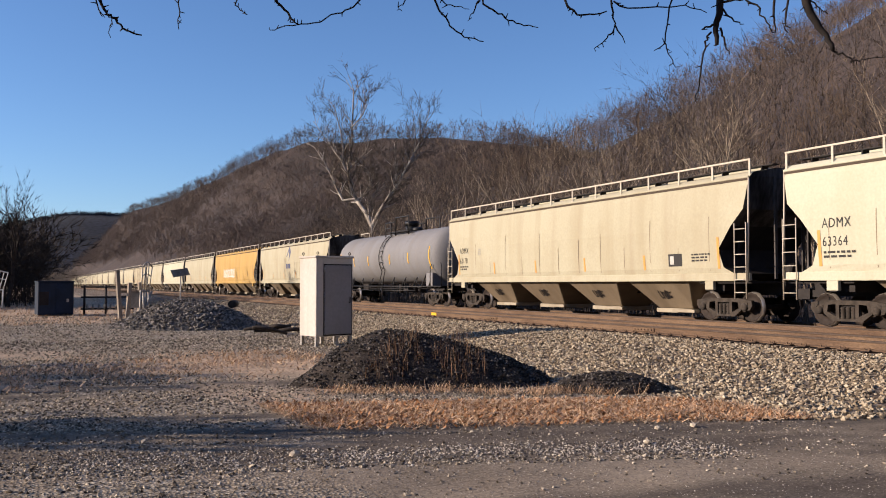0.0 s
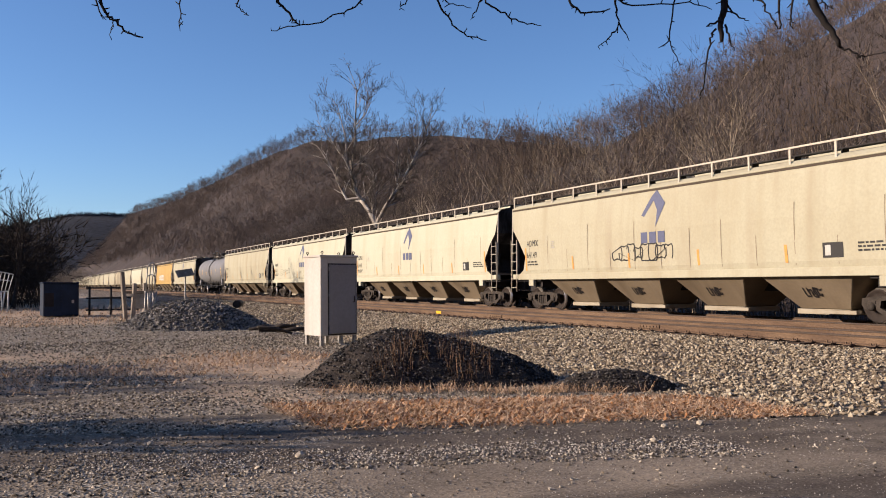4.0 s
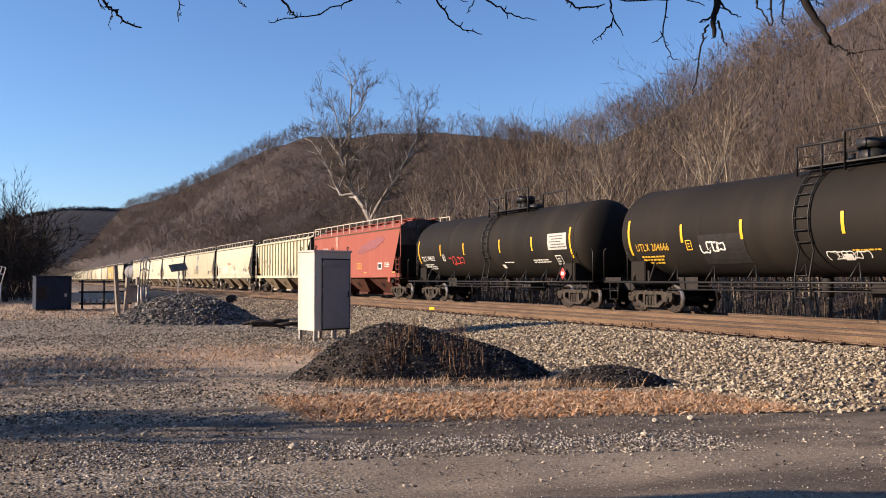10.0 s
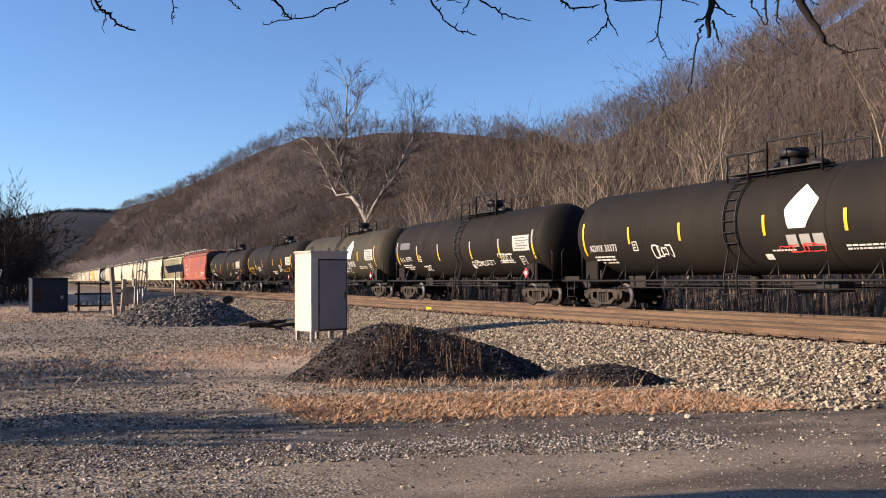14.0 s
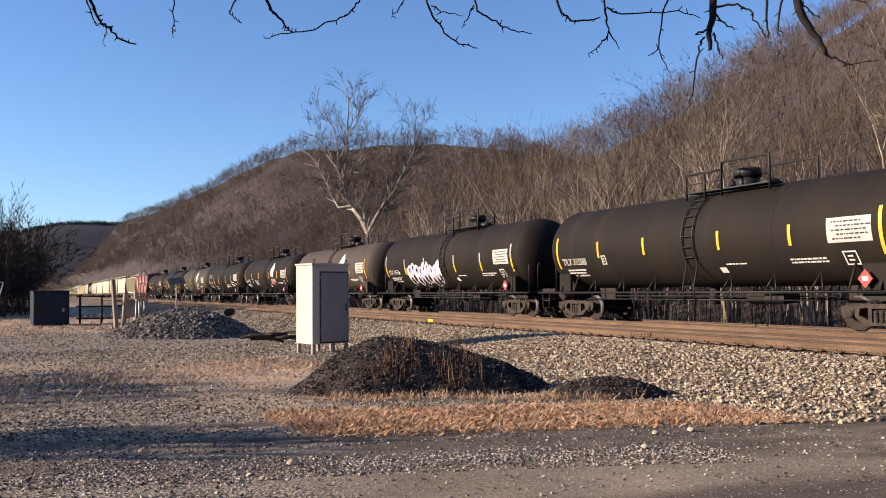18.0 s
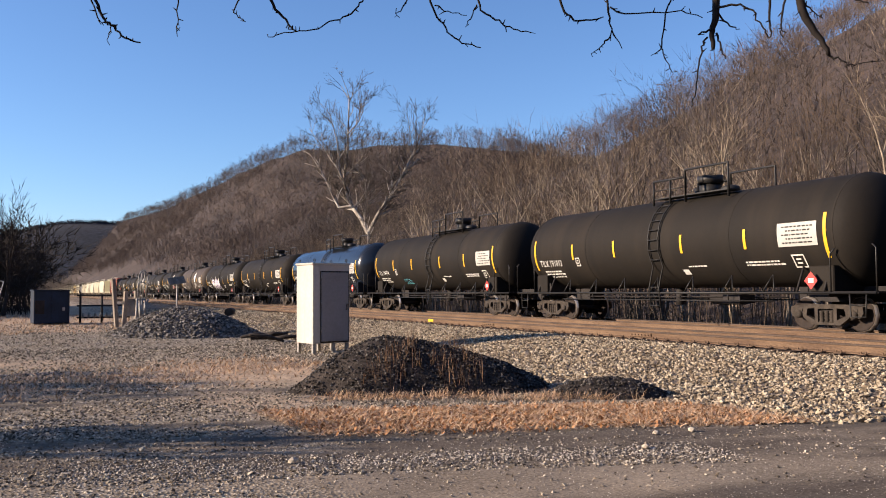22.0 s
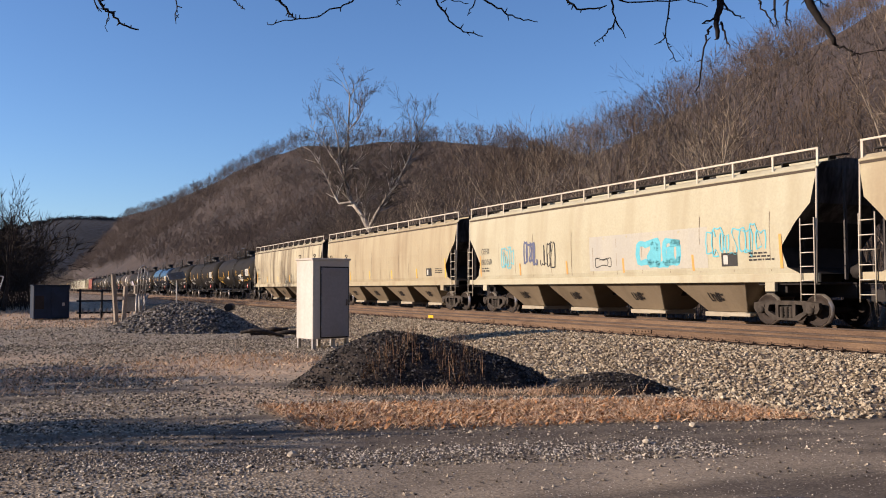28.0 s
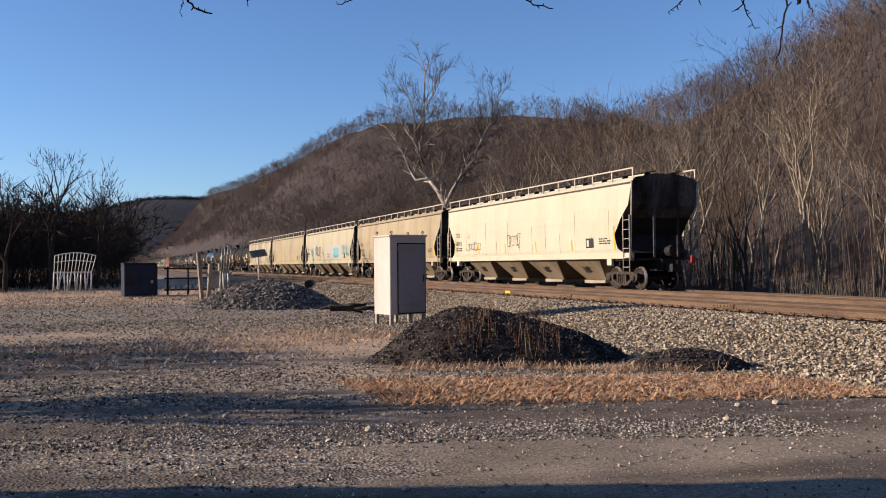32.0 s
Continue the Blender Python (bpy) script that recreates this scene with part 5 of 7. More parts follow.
        for x0, x1, z0, m in ((-3.02, -2.80, 1.5, PINK_RUN), (-3.12, -2.72, 3.3, PINK_RUN), (-3.2, -2.66, 3.75, PINK_RUN)):
            patch("pale_streak", x0, x1, z0, 4.0, lambda z, l=0.0015 * z0: surf(z) + l, m, car, "pale run-off streak")
        small_print(1.0, 2.1, 0.9, 4, surf, STRIPE_ORANGE, car, 0.06, 7)
        small_print(-4.9, 1.95, 0.8, 4, surf, STRIPE_ORANGE, car, 0.06, 8)
    if extra.get("grey_band"):
        patch("overpainted_band", -0.2, 6.0, 1.7, 2.95, lambda z: surf(z) - 0.002, OVERPAINT, car, "grey overpainted band")
    for sc in extra.get("scrawl", ()):
        scrawl(sc[0], sc[1], sc[2], sc[3], surf, sc[4], car, sc[5], sc[6], sc[7])
    if extra.get("tail"):
        bm = bmesh.new()
        box(bm, half + 0.25, half + 0.33, 0.95, 1.15, 1.05, 1.35)
        part("tail_lamp", bevelled(bm, 0.02), DECAL_RED, car, "small red end-of-train marker")


def mark_tank(car, surf, extra, seed):
    tape = STRIPE_YELLOW
    xs = (-7.3, -4.6, -2.0, 1.55, 4.3, 7.15)
    for i, x in enumerate(xs):
        end = i in (0, len(xs) - 1)
        z0, z1 = (1.95, 3.15) if end else (2.05, 2.88)
        if extra.get("tall"):
            patch("reflective_tape", x, x + 0.12, z0, (z0 + z1) / 2, surf, tape, car)
            patch("dulled_tape", x - 0.01, x + 0.11, (z0 + z1) / 2 + 0.004, z1, surf, STRIPE_GREY, car)
        else:
            patch("reflective_tape", x, x + 0.105, z0 + (0 if end else 0.25), z1, surf, tape, car, rows=6)
    if "mark" in extra:
        t, ink = extra["mark"]
        lettering(t, -6.95, 2.08, 0.26, surf, ink, car, 0.75)
        small_print(-6.8, 1.86, 1.3, 3, surf, ink, car, 0.055, seed)
        ring_mark(-4.42, 2.05, 0.26, 0.32, surf, ink, car, 0.03)
        small_print(1.7, 1.85, 0.9, 1, surf, ink, car, 0.04, seed + 2)
        small_print(4.2, 1.9, 1.4, 2, surf, ink, car, 0.045, seed + 3)
        p = patch("data_panel", 5.6, 6.95, 2.3, 2.95, surf, PANEL_GREY, car, "faded white specification panel", rows=6)
        for i in range(5):
            small_print(5.75 + 0.15 * (i % 2), 2.38 + i * 0.11, 1.0, 1, lambda z: surf(z) + 0.004, K, p, 0.04, seed + 9 + i)
        ring_mark(5.95, 1.72, 0.42, 0.36, surf, ink, car, 0.035)
        # diamond hazard placard on its holder
        flat_part("placard", [(6.75, 1.12), (6.97, 1.36), (6.75, 1.60), (6.53, 1.36)], [(0, 1, 2, 3)], lambda z: 1.545, DECAL_RED, car, "red and white diamond placard")
        flat_part("placard_field", [(6.66, 1.30), (6.84, 1.30), (6.84, 1.42), (6.66, 1.42)], [(0, 1, 2, 3)], lambda z: 1.549, W, car)
        patch("bracket_tag", 1.35, 1.62, 1.62, 1.78, surf, W, car)
    if extra.get("logo"):
        pts, polys, steps = [], [], 14
        for i in range(steps + 1):
            b = i / steps
            lo = np.interp(b, (0.0, 0.02, 0.45, 1.0), (0.10, 0.08, 0.0, 0.42))
            hi = np.interp(b, (0.0, 0.62, 1.0), (0.52, 0.86, 0.421))
            pts += [(2.35 + float(lo) * 1.35, 2.45 + b * 1.2), (2.35 + float(hi) * 1.35, 2.45 + b * 1.2)]
            if i:
                polys.append((2 * i - 2, 2 * i - 1, 2 * i + 1, 2 * i))
        flat_part("emblem", pts, polys, surf, W, car, "plain white angular emblem")
        for k in range(3):
            patch("emblem_bar", 2.35 + k * 0.45, 2.70 + k * 0.45, 1.95, 2.28, surf, STRIPE_GREY, car)
    if "block" in extra:
        x0, x1, z0, z1 = extra["block"]
        patch("overpainted_block", x0, x1, z0, z1, lambda z: surf(z) - 0.002, STEEL_DARK if extra["mark"][1] is Y else DULL_BLOCK, car, "overpainted block", rows=6)
    for sc in extra.get("scrawl", ()):
        scrawl(sc[0], sc[1], sc[2], sc[3], surf, sc[4], car, sc[5], sc[6], sc[7])
    if extra.get("blob"):
        rng = random.Random(4)
        for i in range(9):
            cx, cz = -4.0 + i * 0.46, 2.0 + 0.12 * math.sin(i * 1.7)
            pts = [(cx, cz)] + [(cx + (0.30 + 0.05 * rng.random()) * math.cos(a) + 0.12 * math.sin(a), cz + (0.52 + 0.12 * rng.random()) * math.sin(a)) for a in (k * math.pi / 9 for k in range(18))]
            lift = 0.0015 * i
            flat_part("graffiti", pts, [(0, 1 + k, 1 + (k + 1) % 18) for k in range(18)], lambda z, l=lift: surf(z) + l, DECAL_LILAC if i % 2 else W, car, "lilac and white bubble graffiti")


def build_train():
    edge, edges = 0.0, []
    for kind, *_ in TRAIN:
        edges.append(edge)
        edge += LENGTH[kind]
    shift = GAP - edges[FRONT]
    for i, (kind, paint, label, extra) in enumerate(TRAIN):
        car, surf = car_of(kind, paint, label)
        repaint(car, kind, paint)
        CARS.append((car, edges[i] + shift + LENGTH[kind] / 2))
    for i, (kind, paint, label, extra) in enumerate(TRAIN):
        car, surf = CARS[i][0], PROTO[kind][1]
        if kind == "tank":
            mark_tank(car, surf, extra, i)
        else:
            mark_hopper(car, surf, HALF[kind], kind, extra, i)


build_train()

# ---------------------------------------------------------------- yard things
def pile_d(u, v, rl, rw, peak):
    return math.hypot((u - peak) / (rl - peak if u > peak else rl + peak), v / rw)


def heap(name, label, material, cx, cy, along, rl, rw, h, power=1.15, seed=1.0, res=0.12, category="mound", peak=0.0):
    """A loose pile: a cone with uneven flanks, its peak off the middle by peak."""
    bm = bmesh.new()
    n = int(2 * max(rl, rw) / res) + 4
    c, s = math.cos(along), math.sin(along)
    grid = {}
    for i in range(n + 1):
        for j in range(n + 1):
            u, v = (i / n * 2 - 1) * rl * 1.15, (j / n * 2 - 1) * rw * 1.15
            x, y = cx + c * u - s * v, cy + s * u + c * v
            d = pile_d(u, v, rl, rw, peak) + 0.10 * wobble(x, y, 0.8, seed) + 0.04 * wobble(x, y, 2.5, seed)
            z = h * max(0, 1 - max(d, 0) ** 1.55) ** power if d < 1 else -0.06 * min(1, (d - 1) * 6)
            z += (0.03 * wobble(x, y, 4, seed) + 0.025 * wobble(x, y, 9, seed)) * min(1, max(0, (1.1 - d) * 3))
            grid[i, j] = bm.verts.new((x, y, ground_z(x, y) + z))
    for i in range(n):
        for j in range(n):
            bm.faces.new((grid[i, j], grid[i + 1, j], grid[i + 1, j + 1], grid[i, j + 1]))
    bmesh.ops.recalc_face_normals(bm, faces=bm.faces[:])
    ob = finish(name, bm, material, smooth=True)
    return tagged(ob, label, category)


heap("asphalt_mound", "black heap of asphalt millings with dead weeds", HEAP, -14.5, 6.51, radians(67), 2.4, 1.55, 0.96, 1.0, 1.0, 0.09, peak=-0.75)
heap("asphalt_mound", "low black mound of asphalt millings by the ballast", HEAP, -11.95, 8.65, radians(66), 1.0, 0.65, 0.30, 0.7, 5.0, 0.07)
heap("gravel_mound", "grey heap of crushed stone in the yard", HEAP_STONE, -37.5, 5.9, radians(40), 3.4, 2.6, 1.15, 0.9, 9.0, 0.14)


def build_cabinet():
    cab = base("relay_cabinet", "tall weathered white steel trackside cabinet on legs", "cabinet", at=pose(-24.93, 7.92, -0.15, 0, 0, 12))
    w, d, z0, z1 = 0.61, 0.49, 0.28, 2.55
    bm = bmesh.new()
    box(bm, -d, d, -w, w, z0, z1)
    part("body", bevelled(bm, 0.012, 2), CABINET, cab)
    bm = bmesh.new()
    box(bm, -d - 0.03, d + 0.03, -w - 0.03, w + 0.03, z1, z1 + 0.06)
    part("roof", bevelled(bm, 0.012), CABINET, cab)
    bm = bmesh.new()
    box(bm, d, d + 0.035, -w + 0.27, w - 0.06, z0 + 0.06, z1 - 0.22)
    door = part("door", bevelled(bm, 0.01), CABINET_DOOR, cab, "grey steel door, the shade on its face put into the paint")
    bm = bmesh.new()
    box(bm, d, d + 0.006, -w + 0.012, w - 0.012, z0 + 0.012, z1 - 0.012)
    part("front_panel", bm, CABINET, cab, "weathered pale front panel")
    # dark strips added for the shaded gap round the door
    for y0, y1, a, b in ((-w + 0.235, -w + 0.265, z0 + 0.03, z1 - 0.19), (w - 0.055, w - 0.03, z0 + 0.03, z1 - 0.19), (-w + 0.235, w - 0.03, z1 - 0.215, z1 - 0.18), (-w + 0.235, w - 0.03, z0 + 0.02, z0 + 0.055)):
        bm = bmesh.new()
        box(bm, d, d + 0.012, y0, y1, a, b)
        part("door_seal", bm, STEEL_DARK, cab, "dark strip standing for the shaded gap round the door")
    for z in (0.6, 1.4, 2.15):
        bm = bmesh.new()
        tube(bm, [(d + 0.03, -w + 0.265, z), (d + 0.03, -w + 0.265, z + 0.12)], 0.018, 6)
        part("hinge", bm, GALV, door)
    bm = bmesh.new()
    tube(bm, [(d + 0.03, w - 0.14, 1.25), (d + 0.09, w - 0.14, 1.25), (d + 0.09, w - 0.14, 1.42)], 0.016, 6)
    part("handle", bm, STEEL_DARK, door, "dark steel door handle")
    for z in (0.5, 2.1):
        bm = bmesh.new()
        for k in range(4):
            box(bm, d + 0.033, d + 0.045, -0.05, 0.25, z + k * 0.035, z + k * 0.035 + 0.02)
        part("vent", bm, CABINET_DOOR, door)
    bm = bmesh.new()
    box(bm, d, d + 0.02, -w + 0.03, -w + 0.2, z0 + 0.04, z1 - 0.06)
    part("cover_strip", bevelled(bm, 0.006), CABINET, cab)
    for x in (-d + 0.06, d - 0.06):
        for y in (-w + 0.06, w - 0.06, 0.1):
            bm = bmesh.new()
            box(bm, x - 0.045, x + 0.045, y - 0.045, y + 0.045, -0.05, z0)
            box(bm, x - 0.08, x + 0.08, y - 0.08, y + 0.08, -0.05, 0.01)
            part("leg", bm, GALV, cab)
    for x in (-d + 0.05, d - 0.05):
        for y in (-w + 0.08, w - 0.08):
            bm = bmesh.new()
            tube(bm, [(x, y, z1 + 0.06), (x, y, z1 + 0.10)] + [(x, y + 0.035 * math.sin(a), z1 + 0.135 - 0.035 * math.cos(a)) for a in (0.8, 1.6, 2.4, 3.2, 4.0, 4.8, 5.5)], 0.012, 5)
            part("lifting_eye", bm, STEEL_DARK, cab)


build_cabinet()


def build_blue_shed():
    e = base("steel_container", "faded navy blue steel storage container", "container", at=pose(-55.3, 1.25, -0.16, 0, 0, 4))
    bm = bmesh.new()
    box(bm, -1.1, 1.1, -0.93, 0.93, 0.08, 1.92)
    part("body", bevelled(bm, 0.02), BLUE_STEEL, e)
    bm = bmesh.new()
    box(bm, -1.15, 1.15, -0.97, 0.97, 1.92, 1.99)
    part("roof", bevelled(bm, 0.02), BLUE_STEEL, e)
    bm = bmesh.new()
    box(bm, 1.1, 1.14, 0.0, 0.86, 0.15, 1.86)
    door = part("door", bevelled(bm, 0.01), BLUE_STEEL, e)
    bm = bmesh.new()
    box(bm, 1.14, 1.17, 0.55, 0.68, 0.80, 0.98)
    part("notice", bm, GALV, door, "small pale notice plate")
    bm = bmesh.new()
    box(bm, 1.1, 1.125, -0.86, -0.38, 0.62, 1.38)
    part("window", bm, STEEL_DARK, e, "dark window opening")
    for x in (-0.9, 0.9):
        for y in (-0.8, 0.8):
            bm = bmesh.new()
            box(bm, x - 0.1, x + 0.1, y - 0.1, y + 0.1, -0.06, 0.08)
            part("skid", bm, TIMBER, e)


build_blue_shed()


def panel_rack(name, label, at, w, h, n, lean, material=GALV, upper=True):
    e = base(name, label, "panel rack", at=at)
    for k in range(n):
        y = -w / 2 + w * k / (n - 1)
        bm = bmesh.new()
        tube(bm, [(0, y + 0.14 * math.sin(k * 2.3), -0.05), (0, y + 0.05, h * 0.5)], 0.055, 5)
        part("post", bm, material, e)
        if upper:
            u = k / (n - 1)
            bm = bmesh.new()
            tube(bm, [(0.02, y + 0.05, h * 0.5), (0.1, y + 0.05 + lean * (0.2 + u), h * (0.86 + 0.14 * math.sin(math.pi * (0.15 + 0.7 * u))))], 0.03, 5)
            part("bar", bm, material, e)
    if upper:
        for g, r in ((1.0, 0.035), (0.6, 0.03)):
            bm = bmesh.new()
            tube(bm, [(0.02 + 0.08 * g, -w / 2 + w * u + 0.05 + g * lean * (0.2 + u), h * (0.5 + g * (0.36 + 0.14 * math.sin(math.pi * (0.15 + 0.7 * u))))) for u in (0, 0.2, 0.4, 0.6, 0.8, 1)], r, 5)
            part("rail", bm, material, e)
    bm = bmesh.new()
    tube(bm, [(0, -w / 2, h * 0.5), (0, w / 2 + 0.05, h * 0.5)], 0.05, 5)
    part("beam", bm, material, e)
    bm = bmesh.new()
    tube(bm, [(0.05, -w / 2 + 0.1, 0), (0.05, -w / 2 + 0.7, h * 0.5)], 0.05, 5)
    part("brace", bm, material, e)
    return e


panel_rack("panel_rack", "rack of pale galvanised livestock panels in the grass", pose(-70.5, -3.1, -0.2, 0, 0, 12), 2.6, 2.9, 12, 0.25, DECAL_WHITE)
panel_rack("panel_rack", "leaning pale galvanised gate panels by the gravel heap", pose(-46.5, 5.2, -0.16, 0, 0, 35), 0.5, 2.9, 4, 0.1)


def build_yard_frames():
    e = base("timber_frame", "grey weathered timber frame beside the container", "frame", at=pose(-48.3, 4.25, -0.16, 0, 0, 20))
    for x, y, lean in ((0, 0, 0.08), (0.1, 0.35, -0.05), (-0.5, 1.3, 0)):
        bm = bmesh.new()
        box(bm, x - 0.09, x + 0.09, y - 0.09, y + 0.09, -0.05, 2.5 if y < 0.1 else 1.9, m=Matrix.Rotation(lean, 4, "X"))
        part("post", bm, TIMBER, e)
    bm = bmesh.new()
    box(bm, -0.3, -0.15, -0.1, 1.5, 1.35, 1.48)
    part("beam", bm, TIMBER, e)
    bm = bmesh.new()
    box(bm, -0.35, -0.15, 0.5, 1.1, 0.55, 1.35)
    part("meter_box", bevelled(bm, 0.02), GALV, e, "pale metal meter box")
    f = base("equipment_rack", "dark steel equipment rack with pipes beside the container", "rack", at=pose(-56.0, 4.2, -0.17, 0, 0, 5))
    for y in (-1.3, -0.1, 1.2):
        bm = bmesh.new()
        tube(bm, [(0, y, -0.05), (0, y, 1.75)], 0.07, 6)
        part("post", bm, STEEL_DARK, f)
    for z in (0.35, 1.05, 1.65):
        bm = bmesh.new()
        tube(bm, [(0, -1.5, z), (0, 1.5, z)], 0.05, 6)
        part("beam", bm, STEEL_DARK, f)
    for k in range(7):
        bm = bmesh.new()
        tube(bm, [(0.15, -1.2 + k * 0.33, 0.35), (0.1, -1.15 + k * 0.33, 0.62)], 0.06, 6)
        part("pipe", bm, TIMBER, f)
    g = base("sign_post", "dark tilted board on a thin steel post", "sign", at=pose(-43.6, 6.55, -0.1, 0, 0, 15))
    bm = bmesh.new()
    tube(bm, [(0, 0, -0.05), (0, 0, 2.35)], 0.035, 6)
    part("post", bm, GALV, g)
    bm = bmesh.new()
    box(bm, -0.02, 0.02, -0.45, 0.4, -0.2, 0.2, m=Matrix.Translation((0, 0, 2.3)) @ Matrix.Rotation(radians(8), 4, "X") @ Matrix.Rotation(radians(-35), 4, "Y"))
    part("board", bm, TIMBER, g)


build_yard_frames()

# ---------------------------------------------------------------- woods
rng = np.random.default_rng(11)
SHAPES = []
for k in range(8):
    SHAPES.append(tree_thing("bare_tree", forked(np.random.default_rng(100 + k), 14.5, 6, (0.26, 0.42, 0.6, 0.34)[k % 4], (0.27, 0.31, 0.24, 0.36)[k % 4], 0.135, 4, 0.75, 0.80, 0.055, 0.045), BARK_SHADED if k % 2 == 0 else BARK, TWIG, 4, 0.010))

FAR_SHAPES = [tree_thing("bare_tree", forked(np.random.default_rng(160 + k), 14.5, 5, 0.3, 0.42, 0.15, 3, 0.7, 0.78, 0.08), BARK_SHADED, TWIG, 3, 0.018) for k in range(4)]


# front trees take the sunlit or shaded bark copy, tree by tree
FRONT_SHAPES = [tree_thing("bare_tree", forked(np.random.default_rng(190 + k), 14.5, 6, (0.22, 0.36, 0.5, 0.28, 0.4)[k], (0.38, 0.34, 0.30, 0.42, 0.34)[k], 0.165, 4, 0.6, 0.80, 0.06, 0.045), (BARK_LIT, BARK_SHADED, BARK_LIT, BARK_LIT, BARK_PALE)[k], TWIG_SHADED if k == 1 else TWIG_LIT, 5, 0.011) for k in range(5)]


def plant(proto, used, x, y, z, size, turn, label):
    if proto in used:
        t = copy_thing(proto, Matrix())
    else:
        used.add(proto)
        t = proto
    t.location, t.rotation_euler, t.scale = (x, y, z), (0, 0, radians(turn)), (size, size, size)
    return tagged(t, label, "tree", "bare trees behind the railway")


USED = set()
for i in range(240):
    x = -150 + 164 * (i / 239) ** 0.72 + rng.normal(0, 0.8)
    y = 27.5 + 13 * rng.random()
    if i % 4 == 0 and x > -90:
        plant(FRONT_SHAPES[(0, 1, 2, 3, 0, 1, 2, 3, 4)[(i // 4) % 9]], USED, x, 26.3 + 4 * rng.random(), -0.4, (0.62 + 0.34 * rng.random()) * (1.0 if x > -58 else 0.74), 360 * rng.random(), "bare forking tree behind the railway, sun or shade in its bark colour")
        continue
    plant(SHAPES[(i // 2 + i % 2) % 8] if x > -74 else FAR_SHAPES[i % 4], USED, x, y, -0.4, (0.58 + 0.42 * rng.random()) * (1.0 if x > -58 else 0.70), 360 * rng.random(), "bare grey-brown deciduous tree behind the railway")


def grown_tree(name, limb_list, seed, bark, twig, reach, levels, thin):
    """A tree on given main limbs, each a radius and (across, up) points, with boughs and twigs grown from them."""
    g = np.random.default_rng(seed)
    thick, fine = [], []

    def spray(p, d, length, r, level):
        q = p
        for i in range(2):
            d = (d + Vector(g.normal(0, 0.16, 3)) + Vector((0, 0, 0.08))).normalized()
            e = q + d * length / 2
            (fine if level > 1 else thick).append((q, e, max(r * (1 - 0.25 * i), thin), max(r * (0.75 - 0.25 * i), thin), level))
            q = e
            if level < levels:
                for _ in range(1 + (g.random() < 0.55)):
                    out = Vector(g.normal(0, 1, 3))
                    spray(q, (d + (out - d * out.dot(d)).normalized() * (0.5 + 0.4 * g.random())).normalized(), length * (0.55 + 0.25 * g.random()), r * 0.55, level + 1)

    for r, *pts in limb_list:
        bend = np.cumsum(g.normal(0, 0.35, len(pts)))
        bend -= bend[0]
        line = [Vector((u, float(v), z)) for (u, z), v in zip(pts, bend)]
        n = len(line) - 1
        for i, (p, q) in enumerate(zip(line, line[1:])):
            ra, rb = r * (1 - 0.75 * i / n), r * (1 - 0.75 * (i + 1) / n)
            thick.append((p, q, ra, rb, 0))
            if i > 0 or n < 4:
                for _ in range(5):
                    s = p.lerp(q, g.random())
                    d = (q - p).normalized()
                    out = Vector(g.normal(0, 1, 3))
                    spray(s, (d * 0.7 + (out - d * out.dot(d)).normalized() * 0.7 + Vector((0, 0, 0.25))).normalized(), reach * (0.6 + 0.6 * g.random()), rb * 0.5 + thin, 1)
    e = base(name, "", "tree")
    for pname, keep, material, k in (("trunk", thick, bark, 6), ("crown", fine, twig, 3)):
        v, f = seg_mesh(keep, k)
        ob = new(pname, raw_mesh(pname, v, f, material, smooth=True))
        ob.parent = e
    return e


SYC_LIMBS = [
    (0.30, (0.3, -7.2), (0.1, -3.5), (0.0, 0.1)),
    (0.224, (0.0, 0.0), (-0.6, 1.2), (-1.5, 2.4), (-2.0, 3.4), (-2.3, 4.9), (-2.0, 7.2), (-1.9, 9.6), (-1.8, 12.4)),
    (0.124, (-1.5, 2.4), (-2.6, 2.3), (-3.2, 3.4), (-3.6, 4.4), (-4.3, 5.7), (-5.3, 7.2)),
    (0.099, (-2.3, 4.9), (-2.7, 5.8), (-3.2, 6.4), (-4.1, 7.7), (-5.3, 9.4)),
    (0.075, (-2.0, 5.1), (-1.1, 5.9), (-0.3, 6.7)),
    (0.199, (0.0, 0.0), (0.8, 1.4), (1.6, 2.7), (2.4, 3.9), (3.4, 5.7), (4.1, 7.4), (4.8, 9.4)),
    (0.099, (1.9, 3.2), (2.1, 4.4), (2.0, 5.7), (1.9, 7.4)),
    (0.099, (3.0, 4.8), (3.6, 5.7), (3.8, 7.7), (3.6, 9.6)),
    (0.075, (-0.3, 0.7), (-0.3, 1.9), (0.1, 2.9), (0.5, 3.3)),
    (0.075, (-1.5, 2.2), (-0.2, 3.2), (-0.3, 4.7), (-0.8, 5.7)),
    (0.075, (-1.9, 8.6), (-0.8, 9.9), (-0.6, 11.6)),
    (0.099, (-2.5, 5.4), (-2.7, 7.9), (-3.3, 10.4)),
]
SYC = grown_tree("sycamore_tree", SYC_LIMBS, 5, BARK_PALE, TWIG_SYC, 1.4, 4, 0.010)
SYC.location, SYC.rotation_euler = (-71.97, 27.0, 6.72), (0, 0, math.atan2(0.904, 0.427))
tagged(SYC, "tall pale-barked bare sycamore beyond the tracks", "tree", "bare trees behind the railway")
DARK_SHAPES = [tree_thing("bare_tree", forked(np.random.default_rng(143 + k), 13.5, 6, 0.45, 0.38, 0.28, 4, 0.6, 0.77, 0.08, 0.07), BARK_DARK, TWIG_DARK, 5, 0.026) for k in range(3)]
